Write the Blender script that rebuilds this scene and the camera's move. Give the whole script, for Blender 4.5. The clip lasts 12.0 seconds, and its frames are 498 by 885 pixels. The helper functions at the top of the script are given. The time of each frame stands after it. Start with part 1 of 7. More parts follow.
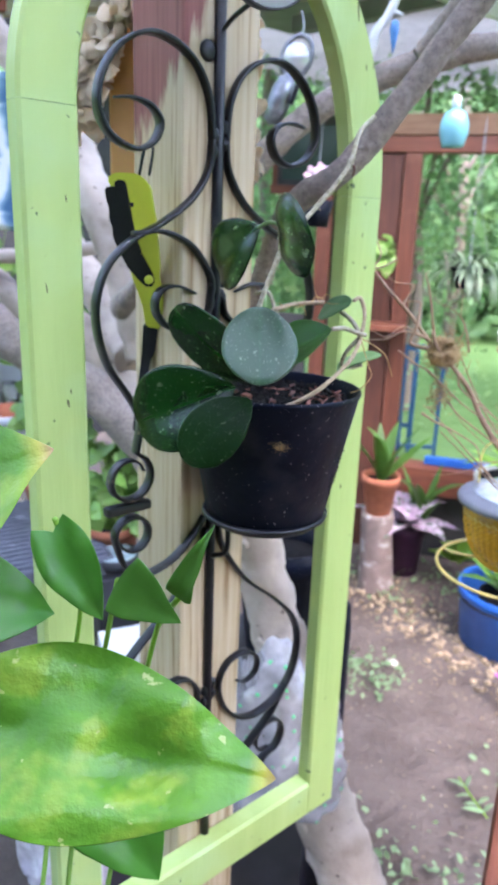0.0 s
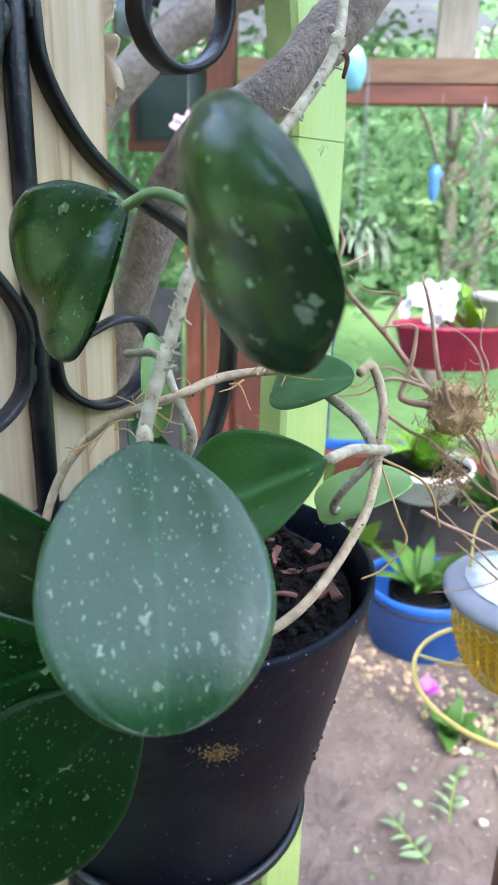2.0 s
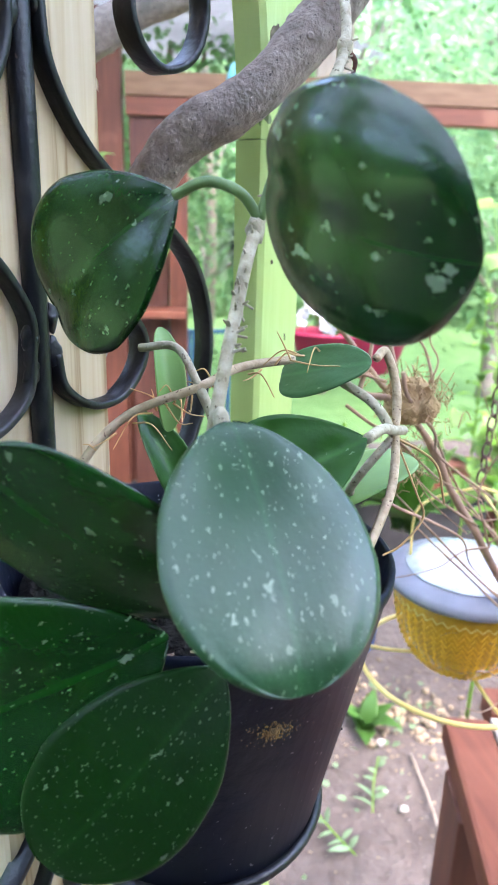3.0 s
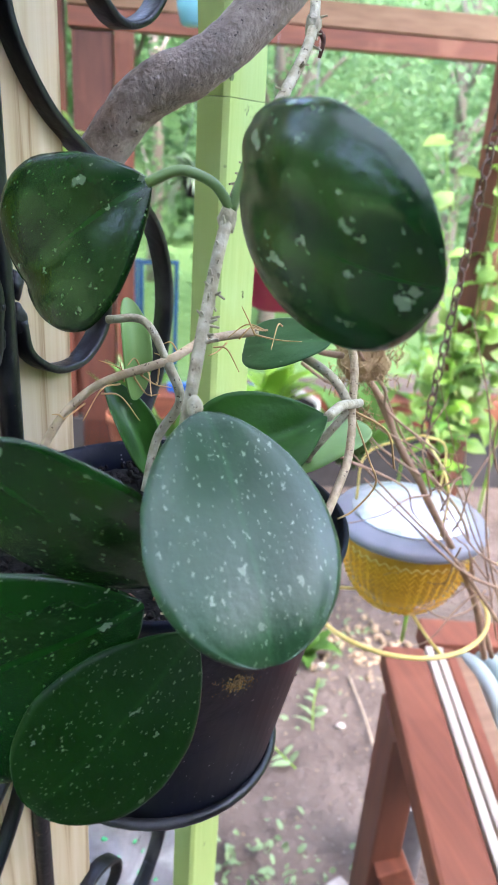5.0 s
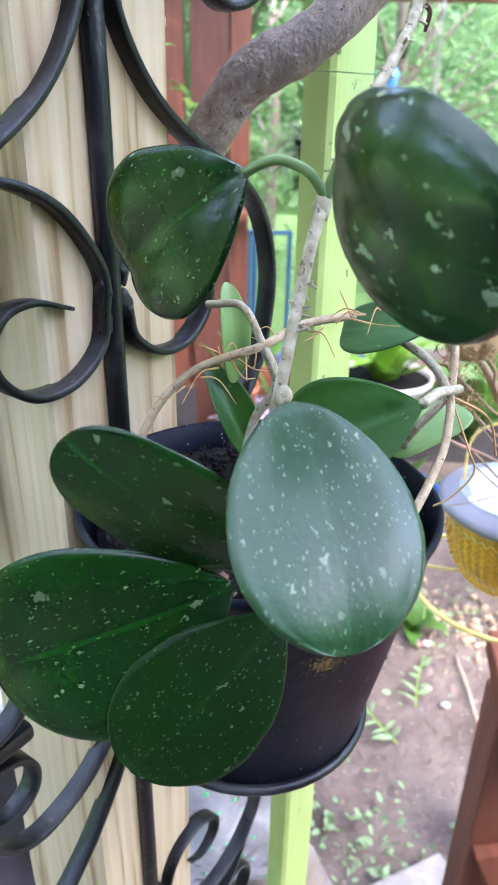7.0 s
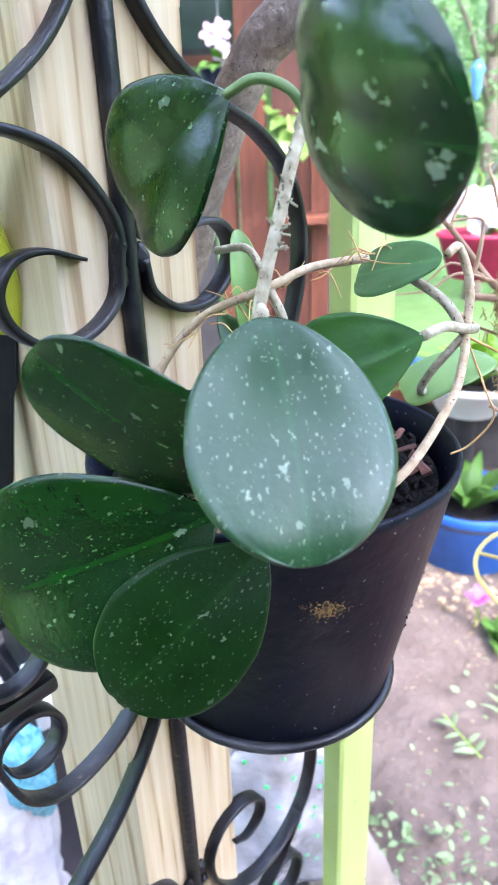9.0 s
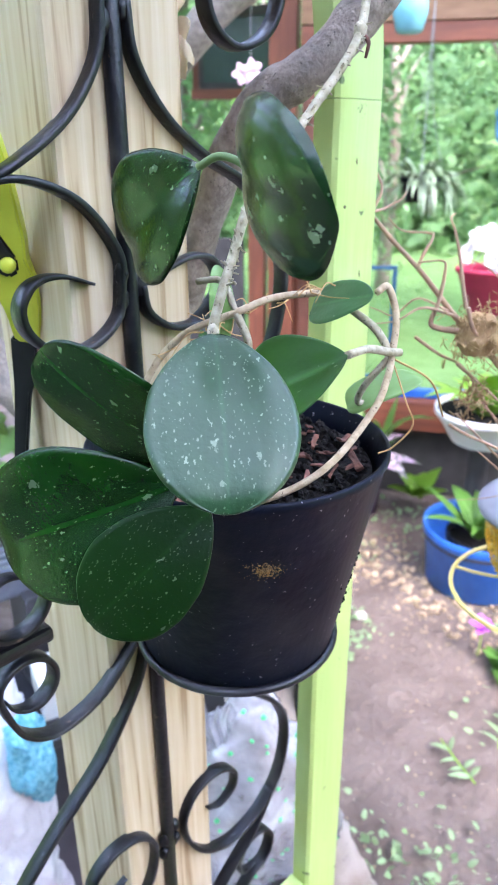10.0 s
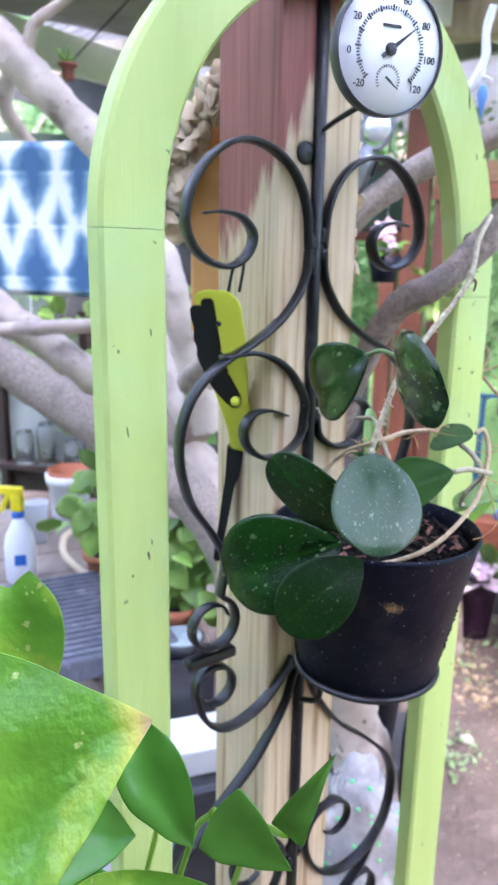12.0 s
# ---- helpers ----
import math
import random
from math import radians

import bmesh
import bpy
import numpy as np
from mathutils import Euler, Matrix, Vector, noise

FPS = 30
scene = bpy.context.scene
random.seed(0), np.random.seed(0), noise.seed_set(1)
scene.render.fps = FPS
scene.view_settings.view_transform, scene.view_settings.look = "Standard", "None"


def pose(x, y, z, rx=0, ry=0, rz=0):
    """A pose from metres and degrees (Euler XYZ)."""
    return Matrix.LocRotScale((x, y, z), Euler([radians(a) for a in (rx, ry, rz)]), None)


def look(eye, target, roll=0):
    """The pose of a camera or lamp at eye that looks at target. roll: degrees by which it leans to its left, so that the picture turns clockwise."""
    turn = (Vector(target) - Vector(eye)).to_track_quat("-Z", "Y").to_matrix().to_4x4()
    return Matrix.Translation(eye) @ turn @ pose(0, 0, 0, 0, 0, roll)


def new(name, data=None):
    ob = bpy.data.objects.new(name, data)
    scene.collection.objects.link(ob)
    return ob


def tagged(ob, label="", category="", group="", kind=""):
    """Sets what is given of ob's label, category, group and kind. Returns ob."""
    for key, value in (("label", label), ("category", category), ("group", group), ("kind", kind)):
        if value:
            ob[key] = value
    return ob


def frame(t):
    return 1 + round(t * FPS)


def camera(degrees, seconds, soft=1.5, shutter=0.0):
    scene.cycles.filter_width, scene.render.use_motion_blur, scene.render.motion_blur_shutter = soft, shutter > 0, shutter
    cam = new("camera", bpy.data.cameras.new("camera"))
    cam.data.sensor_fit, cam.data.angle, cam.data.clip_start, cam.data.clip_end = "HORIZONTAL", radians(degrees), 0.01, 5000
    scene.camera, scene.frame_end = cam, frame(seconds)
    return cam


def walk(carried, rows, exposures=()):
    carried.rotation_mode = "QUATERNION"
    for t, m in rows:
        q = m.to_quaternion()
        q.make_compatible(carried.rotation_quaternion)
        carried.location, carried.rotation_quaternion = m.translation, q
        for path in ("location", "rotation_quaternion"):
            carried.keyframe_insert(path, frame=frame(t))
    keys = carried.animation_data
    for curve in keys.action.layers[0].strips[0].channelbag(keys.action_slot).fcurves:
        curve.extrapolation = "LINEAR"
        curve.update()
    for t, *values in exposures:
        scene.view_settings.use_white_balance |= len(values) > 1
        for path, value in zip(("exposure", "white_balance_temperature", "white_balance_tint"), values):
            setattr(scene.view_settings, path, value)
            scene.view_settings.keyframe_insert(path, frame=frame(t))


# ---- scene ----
cam = camera(38.7, 12.0, soft=1.2)
PATH = [
    (0, (0.0594, -0.0408, 1.6010), (-0.1082, 1.7141, 1.0738), 2.06),
    (0.5, (0.1005, 0.0571, 1.6422), (-0.0860, 1.8331, 1.1958), -0.12),
    (1, (0.0543, 0.2406, 1.6390), (0.0700, 1.9993, 1.0982), 2.78),
    (1.5, (0.0242, 0.3276, 1.6219), (0.1374, 2.0677, 1.0344), 2.68),
    (2, (0.0208, 0.3511, 1.6078), (0.1746, 2.0821, 1.0034), 1.44),
    (2.5, (-0.0058, 0.3522, 1.6009), (0.2444, 2.0781, 1.0142), 1.02),
    (2.7, (-0.0251, 0.3495, 1.5987), (0.3140, 2.0678, 1.0345), 1.02),
    (4.3, (-0.0454, 0.3577, 1.6004), (0.5171, 1.9587, 0.8888), 4.04),
    (4.5, (-0.0463, 0.3577, 1.6032), (0.5100, 1.9472, 0.8619), 4.54),
    (5, (-0.0447, 0.3452, 1.6194), (0.5150, 1.9405, 0.8931), 3.94),
    (5.5, (-0.0412, 0.3393, 1.6303), (0.4829, 1.9120, 0.8319), 2.88),
    (6, (-0.0432, 0.3390, 1.6394), (0.4250, 1.9261, 0.8348), 2.56),
    (6.5, (-0.0413, 0.3410, 1.6340), (0.3459, 1.9460, 0.8217), 2.37),
    (7, (-0.0385, 0.3422, 1.6267), (0.2384, 1.9723, 0.8194), 1.12),
    (7.2, (-0.0319, 0.3405, 1.6222), (0.2096, 1.9874, 0.8379), 0.66),
    (8.8, (-0.0058, 0.3357, 1.5995), (0.0635, 2.0037, 0.8257), -2.13),
    (9, (-0.0040, 0.3302, 1.5984), (0.0443, 1.9970, 0.8207), -2.31),
    (9.5, (0.0169, 0.2938, 1.6142), (0.0687, 1.9887, 0.8999), -1.73),
    (10, (0.0243, 0.2580, 1.6141), (0.0135, 1.9510, 0.8937), -0.35),
    (10.5, (0.0370, 0.2005, 1.6283), (0.0214, 1.9200, 0.9738), -0.57),
    (11, (0.0313, 0.1569, 1.6379), (-0.0132, 1.8857, 1.0096), 1.36),
    (11.5, (0.0190, 0.1012, 1.6526), (-0.0862, 1.8651, 1.1395), 2.89),
    (12, (0.0059, 0.0566, 1.6675), (-0.3019, 1.8149, 1.2211), 0.97),
]
EXPOSURES = [(0, 2.99, 6520, 21), (0.5, 3.1, 6480, 20), (1, 3.0, 6450, 19), (2, 3.09, 6500, 15), (2.6, 3.36, 6450, 18), (4.4, 3.13, 6720, 20), (6.5, 3.22, 6600, 20), (7.2, 3.48, 6560, 23), (8.8, 3.72, 6420, 23), (9.5, 3.68, 6420, 22), (10, 3.48, 6480, 22), (11, 3.22, 6480, 21), (12, 3.21, 6600, 27)]
cam.data.dof.use_dof = True
cam.data.dof.focus_distance = 0.3
cam.data.dof.aperture_fstop = 26.0
walk(cam, [(t, look(eye, target, roll)) for t, eye, target, roll in PATH], EXPOSURES)

# ---- world and light ----
world = bpy.data.worlds.new("sky")
scene.world = world
world.use_nodes = True
wn = world.node_tree
sky = wn.nodes.new("ShaderNodeTexSky")
sky.sky_type = "NISHITA"
sky.sun_disc = False
sky.sun_elevation = radians(58)
sky.sun_rotation = radians(150)
sky.dust_density = 1.5
sky.ozone_density = 1.0
wn.links.new(sky.outputs[0], wn.nodes["Background"].inputs[0])
wn.nodes["Background"].inputs[1].default_value = 0.28
sun_data = bpy.data.lights.new("sun", "SUN")
sun_data.energy = 1.1
sun_data.angle = radians(70)
sun_data.color = (1.0, 0.97, 0.93)
sun = new("sun", sun_data)
sun.matrix_world = look((1.2, -2.2, 6.0), (0.0, 0.8, 1.2))

# ---- materials ----


def ramp(nt, stops):
    r = nt.nodes.new("ShaderNodeValToRGB")
    els = r.color_ramp.elements
    while len(els) < len(stops):
        els.new(0.5)
    for e, (p, c) in zip(els, stops):
        e.position, e.color = p, (*c, 1)
    return r


def shade(c, k):
    return tuple(min(1.0, v * k) for v in c)


def surface(name, a, b=None, rough=0.6, metal=0.0, scale=20.0, stretch=(1, 1, 1), bump=0.2, bump_scale=120.0, bump_dist=0.001,
            speck=None, speck_scale=60.0, speck_at=0.62, patch=None, patch_scale=3.0, patch_at=0.6, vary=0.0, transmit=0.0, coat=0.0, gen=False, gloss=0.5):
    """Two-tone noise colour with optional specks, large patches, per-object variation and fine relief."""
    m = bpy.data.materials.new(name)
    m.use_nodes = True
    nt = m.node_tree
    n, link = nt.nodes, nt.links.new
    bsdf = n["Principled BSDF"]
    tc = n.new("ShaderNodeTexCoord")
    mp = n.new("ShaderNodeMapping")
    mp.inputs["Scale"].default_value = stretch
    link(tc.outputs["Generated" if gen else "Object"], mp.inputs[0])
    tex = n.new("ShaderNodeTexNoise")
    tex.inputs["Scale"].default_value = scale
    tex.inputs["Detail"].default_value = 5
    link(mp.outputs[0], tex.inputs[0])
    b = b or shade(a, 0.75)
    cr = ramp(nt, [(0.3, b), (0.7, a)])
    link(tex.outputs[0], cr.inputs[0])
    col = cr.outputs[0]

    def over(col, colour, sc, at, soft):
        t2 = n.new("ShaderNodeTexNoise")
        t2.inputs["Scale"].default_value = sc
        t2.inputs["Detail"].default_value = 3
        link(tc.outputs["Object"], t2.inputs[0])
        r2 = ramp(nt, [(at, (0, 0, 0)), (at + soft, (1, 1, 1))])
        link(t2.outputs[0], r2.inputs[0])
        mx = n.new("ShaderNodeMix")
        mx.data_type = "RGBA"
        link(r2.outputs[0], mx.inputs[0])
        link(col, mx.inputs[6])
        mx.inputs[7].default_value = (*colour, 1)
        return mx.outputs[2]

    if patch:
        col = over(col, patch, patch_scale, patch_at, 0.12)
    if speck:
        col = over(col, speck, speck_scale, speck_at, 0.03)
    if vary:
        oi = n.new("ShaderNodeObjectInfo")
        hs = n.new("ShaderNodeHueSaturation")
        mr = n.new("ShaderNodeMapRange")
        mr.inputs[3].default_value, mr.inputs[4].default_value = 1 - vary, 1 + vary
        link(oi.outputs["Random"], mr.inputs[0])
        link(mr.outputs[0], hs.inputs["Value"])
        link(col, hs.inputs["Color"])
        col = hs.outputs[0]
    link(col, bsdf.inputs["Base Color"])
    bsdf.inputs["Roughness"].default_value = rough
    bsdf.inputs["Metallic"].default_value = metal
    bsdf.inputs["Coat Weight"].default_value = coat
    bsdf.inputs["Transmission Weight"].default_value = transmit
    bsdf.inputs["Specular IOR Level"].default_value = gloss
    if bump:
        t3 = n.new("ShaderNodeTexNoise")
        t3.inputs["Scale"].default_value = bump_scale
        t3.inputs["Detail"].default_value = 4
        link(mp.outputs[0], t3.inputs[0])
        bp = n.new("ShaderNodeBump")
        bp.inputs["Strength"].default_value = bump
        bp.inputs["Distance"].default_value = bump_dist
        link(t3.outputs[0], bp.inputs["Height"])
        link(bp.outputs[0], bsdf.inputs["Normal"])
    return m


def glow_through(m, weight, colour):
    """Lets thin leaves and cloth pass light."""
    nt = m.node_tree
    out = nt.nodes["Material Output"]
    tr = nt.nodes.new("ShaderNodeBsdfTranslucent")
    tr.inputs[0].default_value = (*colour, 1)
    mx = nt.nodes.new("ShaderNodeMixShader")
    mx.inputs[0].default_value = weight
    nt.links.new(nt.nodes["Principled BSDF"].outputs[0], mx.inputs[1])
    nt.links.new(tr.outputs[0], mx.inputs[2])
    nt.links.new(mx.outputs[0], out.inputs[0])
    return m


def post_material():
    """Treated pine with long grain, stained red-brown over its upper part with a ragged lower edge."""
    m = bpy.data.materials.new("treated_pine")
    m.use_nodes = True
    nt = m.node_tree
    n, link = nt.nodes, nt.links.new
    bsdf = n["Principled BSDF"]
    tc = n.new("ShaderNodeTexCoord")
    mp = n.new("ShaderNodeMapping")
    mp.inputs["Scale"].default_value = (1, 1, 0.035)
    link(tc.outputs["Object"], mp.inputs[0])
    wave = n.new("ShaderNodeTexNoise")
    wave.inputs["Scale"].default_value = 130
    wave.inputs["Detail"].default_value = 4
    wave.inputs["Distortion"].default_value = 0.6
    link(mp.outputs[0], wave.inputs[0])
    wood = ramp(nt, [(0.36, (0.29, 0.18, 0.085)), (0.43, (0.46, 0.335, 0.195)), (0.56, (0.515, 0.395, 0.25)), (0.72, (0.58, 0.465, 0.32))])
    link(wave.outputs[0], wood.inputs[0])
    blot = n.new("ShaderNodeTexNoise")
    blot.inputs["Scale"].default_value = 9
    link(tc.outputs["Object"], blot.inputs[0])
    grey = ramp(nt, [(0.42, (0, 0, 0)), (0.7, (0.6, 0.6, 0.6))])
    link(blot.outputs[0], grey.inputs[0])
    mg = n.new("ShaderNodeMix")
    mg.data_type = "RGBA"
    link(grey.outputs[0], mg.inputs[0])
    link(wood.outputs[0], mg.inputs[6])
    mg.inputs[7].default_value = (0.42, 0.335, 0.222, 1)
    sep = n.new("ShaderNodeSeparateXYZ")
    link(tc.outputs["Object"], sep.inputs[0])
    edge = n.new("ShaderNodeTexNoise")
    edge.inputs["Scale"].default_value = 34
    edge.inputs["Detail"].default_value = 5
    mp2 = n.new("ShaderNodeMapping")
    mp2.inputs["Scale"].default_value = (1, 1, 0.3)
    link(tc.outputs["Object"], mp2.inputs[0])
    link(mp2.outputs[0], edge.inputs[0])

    def math(op, a, b):
        q = n.new("ShaderNodeMath")
        q.operation = op
        for i, v in enumerate((a, b)):
            if isinstance(v, (int, float)):
                q.inputs[i].default_value = v
            else:
                link(v, q.inputs[i])
        return q.outputs[0]
    # the brush strokes end lower towards the post's far side
    line = math("SUBTRACT", sep.outputs[2], math("MULTIPLY", sep.outputs[0], 2.0))
    line = math("ADD", line, math("MULTIPLY", sep.outputs[1], 0.8))
    line = math("SUBTRACT", line, math("MULTIPLY", edge.outputs[0], 0.11))
    fine = n.new("ShaderNodeTexNoise")
    fine.inputs["Scale"].default_value = 170
    fine.inputs["Detail"].default_value = 3
    mp3 = n.new("ShaderNodeMapping")
    mp3.inputs["Scale"].default_value = (1, 1, 0.12)
    link(tc.outputs["Object"], mp3.inputs[0])
    link(mp3.outputs[0], fine.inputs[0])
    line = math("SUBTRACT", line, math("MULTIPLY", fine.outputs[0], 0.07))
    soft = n.new("ShaderNodeMapRange")
    link(line, soft.inputs[0])
    soft.inputs[1].default_value, soft.inputs[2].default_value = 1.7, 1.722
    mask = soft.outputs[0]
    mx = n.new("ShaderNodeMix")
    mx.data_type = "RGBA"
    link(mask, mx.inputs[0])
    link(mg.outputs[2], mx.inputs[6])
    stain = ramp(nt, [(0.3, (0.16, 0.045, 0.035)), (0.7, (0.3, 0.1, 0.08))])
    link(wave.outputs[0], stain.inputs[0])
    link(stain.outputs[0], mx.inputs[7])
    link(mx.outputs[2], bsdf.inputs["Base Color"])
    bsdf.inputs["Roughness"].default_value = 0.65
    bp = n.new("ShaderNodeBump")
    bp.inputs["Strength"].default_value = 0.25
    bp.inputs["Distance"].default_value = 0.001
    link(wave.outputs[0], bp.inputs["Height"])
    link(bp.outputs[0], bsdf.inputs["Normal"])
    return m


M_POST = post_material()
M_GREEN = surface("lime_paint", (0.44, 0.55, 0.18), (0.36, 0.47, 0.135), 0.5, scale=22, stretch=(1, 1, 0.12), bump=0.5, bump_scale=160, speck=(0.11, 0.15, 0.055), speck_scale=62, speck_at=0.715, patch=(0.41, 0.54, 0.2), patch_scale=9, patch_at=0.5)
M_IRON = surface("black_iron", (0.006, 0.0066, 0.0098), (0.0028, 0.003, 0.0046), 0.36, 0.0, gloss=0.4, scale=60, bump=0.5, bump_scale=260, speck=(0.13, 0.085, 0.06), speck_scale=110, speck_at=0.71, patch=(0.032, 0.031, 0.034), patch_scale=24, patch_at=0.55)
M_POT = surface("black_plastic", (0.006, 0.0088, 0.019), (0.003, 0.0045, 0.0105), 0.42, gloss=0.1, scale=26, bump=0.35, bump_scale=120, speck=(0.3, 0.29, 0.3), speck_scale=330, speck_at=0.69, patch=(0.016, 0.016, 0.022), patch_scale=19, patch_at=0.54)
M_SOIL = surface("dark_soil", (0.013, 0.0105, 0.0095), (0.003, 0.0027, 0.0027), 0.95, gloss=0.2, scale=120, bump=1.0, bump_scale=220, bump_dist=0.004)
M_BARK = surface("bark_chip", (0.23, 0.085, 0.055), (0.08, 0.03, 0.022), 0.85, scale=260, vary=0.45, bump=0.8, bump_scale=400)
def hoya_material(name, a, b, rough, sizes, gloss=0.5):
    """Thick waxy leaf with silver flecks of several sizes, each fleck a ragged island, and a paler midrib."""
    m = surface(name, a, b, rough, scale=22, bump=0.27, bump_scale=430, bump_dist=0.0006, gloss=gloss)
    nt = m.node_tree
    n, link = nt.nodes, nt.links.new
    bsdf = n["Principled BSDF"]
    tc = [q for q in n if q.type == "TEX_COORD"][0]
    oi = n.new("ShaderNodeObjectInfo")
    shift = n.new("ShaderNodeVectorMath")
    shift.operation = "ADD"
    link(tc.outputs["Object"], shift.inputs[0])
    link(oi.outputs["Random"], shift.inputs[1])
    col = bsdf.inputs["Base Color"].links[0].from_socket

    def mt(op, a, b):
        q = n.new("ShaderNodeMath")
        q.operation = op
        for i, v in enumerate((a, b)):
            if isinstance(v, (int, float)):
                q.inputs[i].default_value = v
            else:
                link(v, q.inputs[i])
        return q.outputs[0]

    def blend(col, mask, colour):
        mx = n.new("ShaderNodeMix")
        mx.data_type = "RGBA"
        link(mask, mx.inputs[0])
        link(col, mx.inputs[6])
        mx.inputs[7].default_value = (*colour, 1)
        return mx.outputs[2]
    axes = n.new("ShaderNodeSeparateXYZ")
    link(tc.outputs["Object"], axes.inputs[0])
    rib = mt("SUBTRACT", 1.0, mt("MULTIPLY", mt("ABSOLUTE", axes.outputs[1], 0.0), 700.0))
    rib = mt("MULTIPLY", mt("MAXIMUM", rib, 0.0), 0.3)
    col = blend(col, rib, shade(a, 2.0))
    for sc, radius, odds, weight in sizes:
        wob = n.new("ShaderNodeTexNoise")
        wob.inputs["Scale"].default_value = sc * 1.9
        wob.inputs["Detail"].default_value = 3
        link(shift.outputs[0], wob.inputs[0])
        add = n.new("ShaderNodeVectorMath")
        add.operation = "MULTIPLY_ADD"
        link(wob.outputs["Color"], add.inputs[0])
        add.inputs[1].default_value = (1.1 / sc, 1.1 / sc, 1.1 / sc)
        link(shift.outputs[0], add.inputs[2])
        mp = n.new("ShaderNodeMapping")
        mp.inputs["Rotation"].default_value = (0, 0, 0.5)
        mp.inputs["Scale"].default_value = (0.58, 1.3, 1)
        link(add.outputs[0], mp.inputs[0])
        vo = n.new("ShaderNodeTexVoronoi")
        vo.inputs["Scale"].default_value = sc
        link(mp.outputs[0], vo.inputs["Vector"])
        sep = n.new("ShaderNodeSeparateColor")
        link(vo.outputs["Color"], sep.inputs[0])
        size = mt("ADD", radius * 0.35, mt("MULTIPLY", sep.outputs[1], radius * 0.9))
        inside = n.new("ShaderNodeMapRange")
        link(mt("SUBTRACT", size, vo.outputs["Distance"]), inside.inputs[0])
        inside.inputs[1].default_value, inside.inputs[2].default_value = 0.0, 0.05
        mask = mt("MULTIPLY", inside.outputs[0], mt("LESS_THAN", sep.outputs[0], odds))
        mask = mt("MULTIPLY", mask, mt("ADD", weight * 0.55, mt("MULTIPLY", sep.outputs[2], weight * 0.45)))
        col = blend(col, mask, (0.29, 0.355, 0.24))
    link(col, bsdf.inputs["Base Color"])
    wax = n.new("ShaderNodeTexNoise")
    wax.inputs["Scale"].default_value = 75
    wax.inputs["Detail"].default_value = 6
    link(shift.outputs[0], wax.inputs[0])
    bloom = n.new("ShaderNodeMapRange")
    link(wax.outputs[0], bloom.inputs[0])
    bloom.inputs[1].default_value, bloom.inputs[2].default_value = 0.3, 0.7
    bloom.inputs[3].default_value, bloom.inputs[4].default_value = rough * 0.88, rough * 1.15
    link(bloom.outputs[0], bsdf.inputs["Roughness"])
    return m


M_HOYA = hoya_material("hoya_leaf", (0.0039, 0.034, 0.0037), (0.0021, 0.0215, 0.0023), 0.22, ((130, 0.24, 0.05, 0.45), (230, 0.28, 0.09, 0.6), (420, 0.28, 0.13, 0.45), (900, 0.3, 0.18, 0.3)), 0.42)
# Lighter, bluer base and more gloss put in for the top leaf's sky sheen.
M_HOYA_TOP = hoya_material("hoya_leaf_sky_sheen", (0.0075, 0.047, 0.0115), (0.005, 0.032, 0.008), 0.36, ((150, 0.22, 0.04, 0.5), (300, 0.25, 0.2, 0.6), (520, 0.26, 0.26, 0.6), (900, 0.3, 0.28, 0.45)), 0.62)
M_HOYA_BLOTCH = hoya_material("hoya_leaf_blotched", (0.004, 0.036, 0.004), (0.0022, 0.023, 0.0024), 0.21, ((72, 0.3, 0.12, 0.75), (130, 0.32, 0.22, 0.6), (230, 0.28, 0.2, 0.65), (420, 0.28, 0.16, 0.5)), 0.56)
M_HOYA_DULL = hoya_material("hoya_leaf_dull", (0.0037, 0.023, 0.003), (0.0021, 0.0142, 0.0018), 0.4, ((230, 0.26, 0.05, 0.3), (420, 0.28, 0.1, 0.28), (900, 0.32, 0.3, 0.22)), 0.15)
M_HOYA_SMALL = hoya_material("hoya_leaf_young", (0.018, 0.082, 0.007), (0.011, 0.058, 0.005), 0.36, ((430, 0.3, 0.05, 0.45),), 0.36)
M_HOYA_YOUNG = hoya_material("hoya_leaf_new", (0.05, 0.15, 0.05), (0.035, 0.115, 0.035), 0.36, ((300, 0.3, 0.08, 0.5),), 0.6)
M_HOYA_PALE = surface("hoya_leaf_underside", (0.15, 0.27, 0.075), (0.11, 0.21, 0.05), 0.45, scale=30)
M_STEM = surface("hoya_stem", (0.43, 0.38, 0.275), (0.24, 0.2, 0.125), 0.8, scale=220, bump=0.9, bump_scale=420, speck=(0.13, 0.1, 0.06), speck_scale=520, speck_at=0.64)
M_STEM_TAN = surface("hoya_stem_tan", (0.47, 0.36, 0.235), (0.32, 0.225, 0.13), 0.8, scale=220, bump=0.9, bump_scale=420, speck=(0.13, 0.08, 0.05), speck_scale=520, speck_at=0.64)
M_PETIOLE = surface("green_petiole", (0.12, 0.2, 0.06), (0.08, 0.14, 0.04), 0.5, scale=90)
M_ROOTLET = surface("aerial_root", (0.5, 0.3, 0.12), (0.36, 0.2, 0.08), 0.7, scale=90)
M_BRANCH = surface("grey_bark", (0.36, 0.29, 0.245), (0.2, 0.155, 0.13), 0.9, scale=150, bump=0.75, bump_scale=360, bump_dist=0.0026, speck=(0.08, 0.065, 0.06), speck_scale=420, speck_at=0.67, patch=(0.2, 0.165, 0.142), patch_scale=36, patch_at=0.57)
M_PALEBARK = surface("pale_bark", (0.52, 0.43, 0.36), (0.33, 0.265, 0.215), 0.85, scale=12, bump=0.6, bump_scale=60, bump_dist=0.004, patch=(0.2, 0.16, 0.135), patch_scale=9, patch_at=0.6, speck=(0.16, 0.13, 0.11), speck_scale=55, speck_at=0.68)
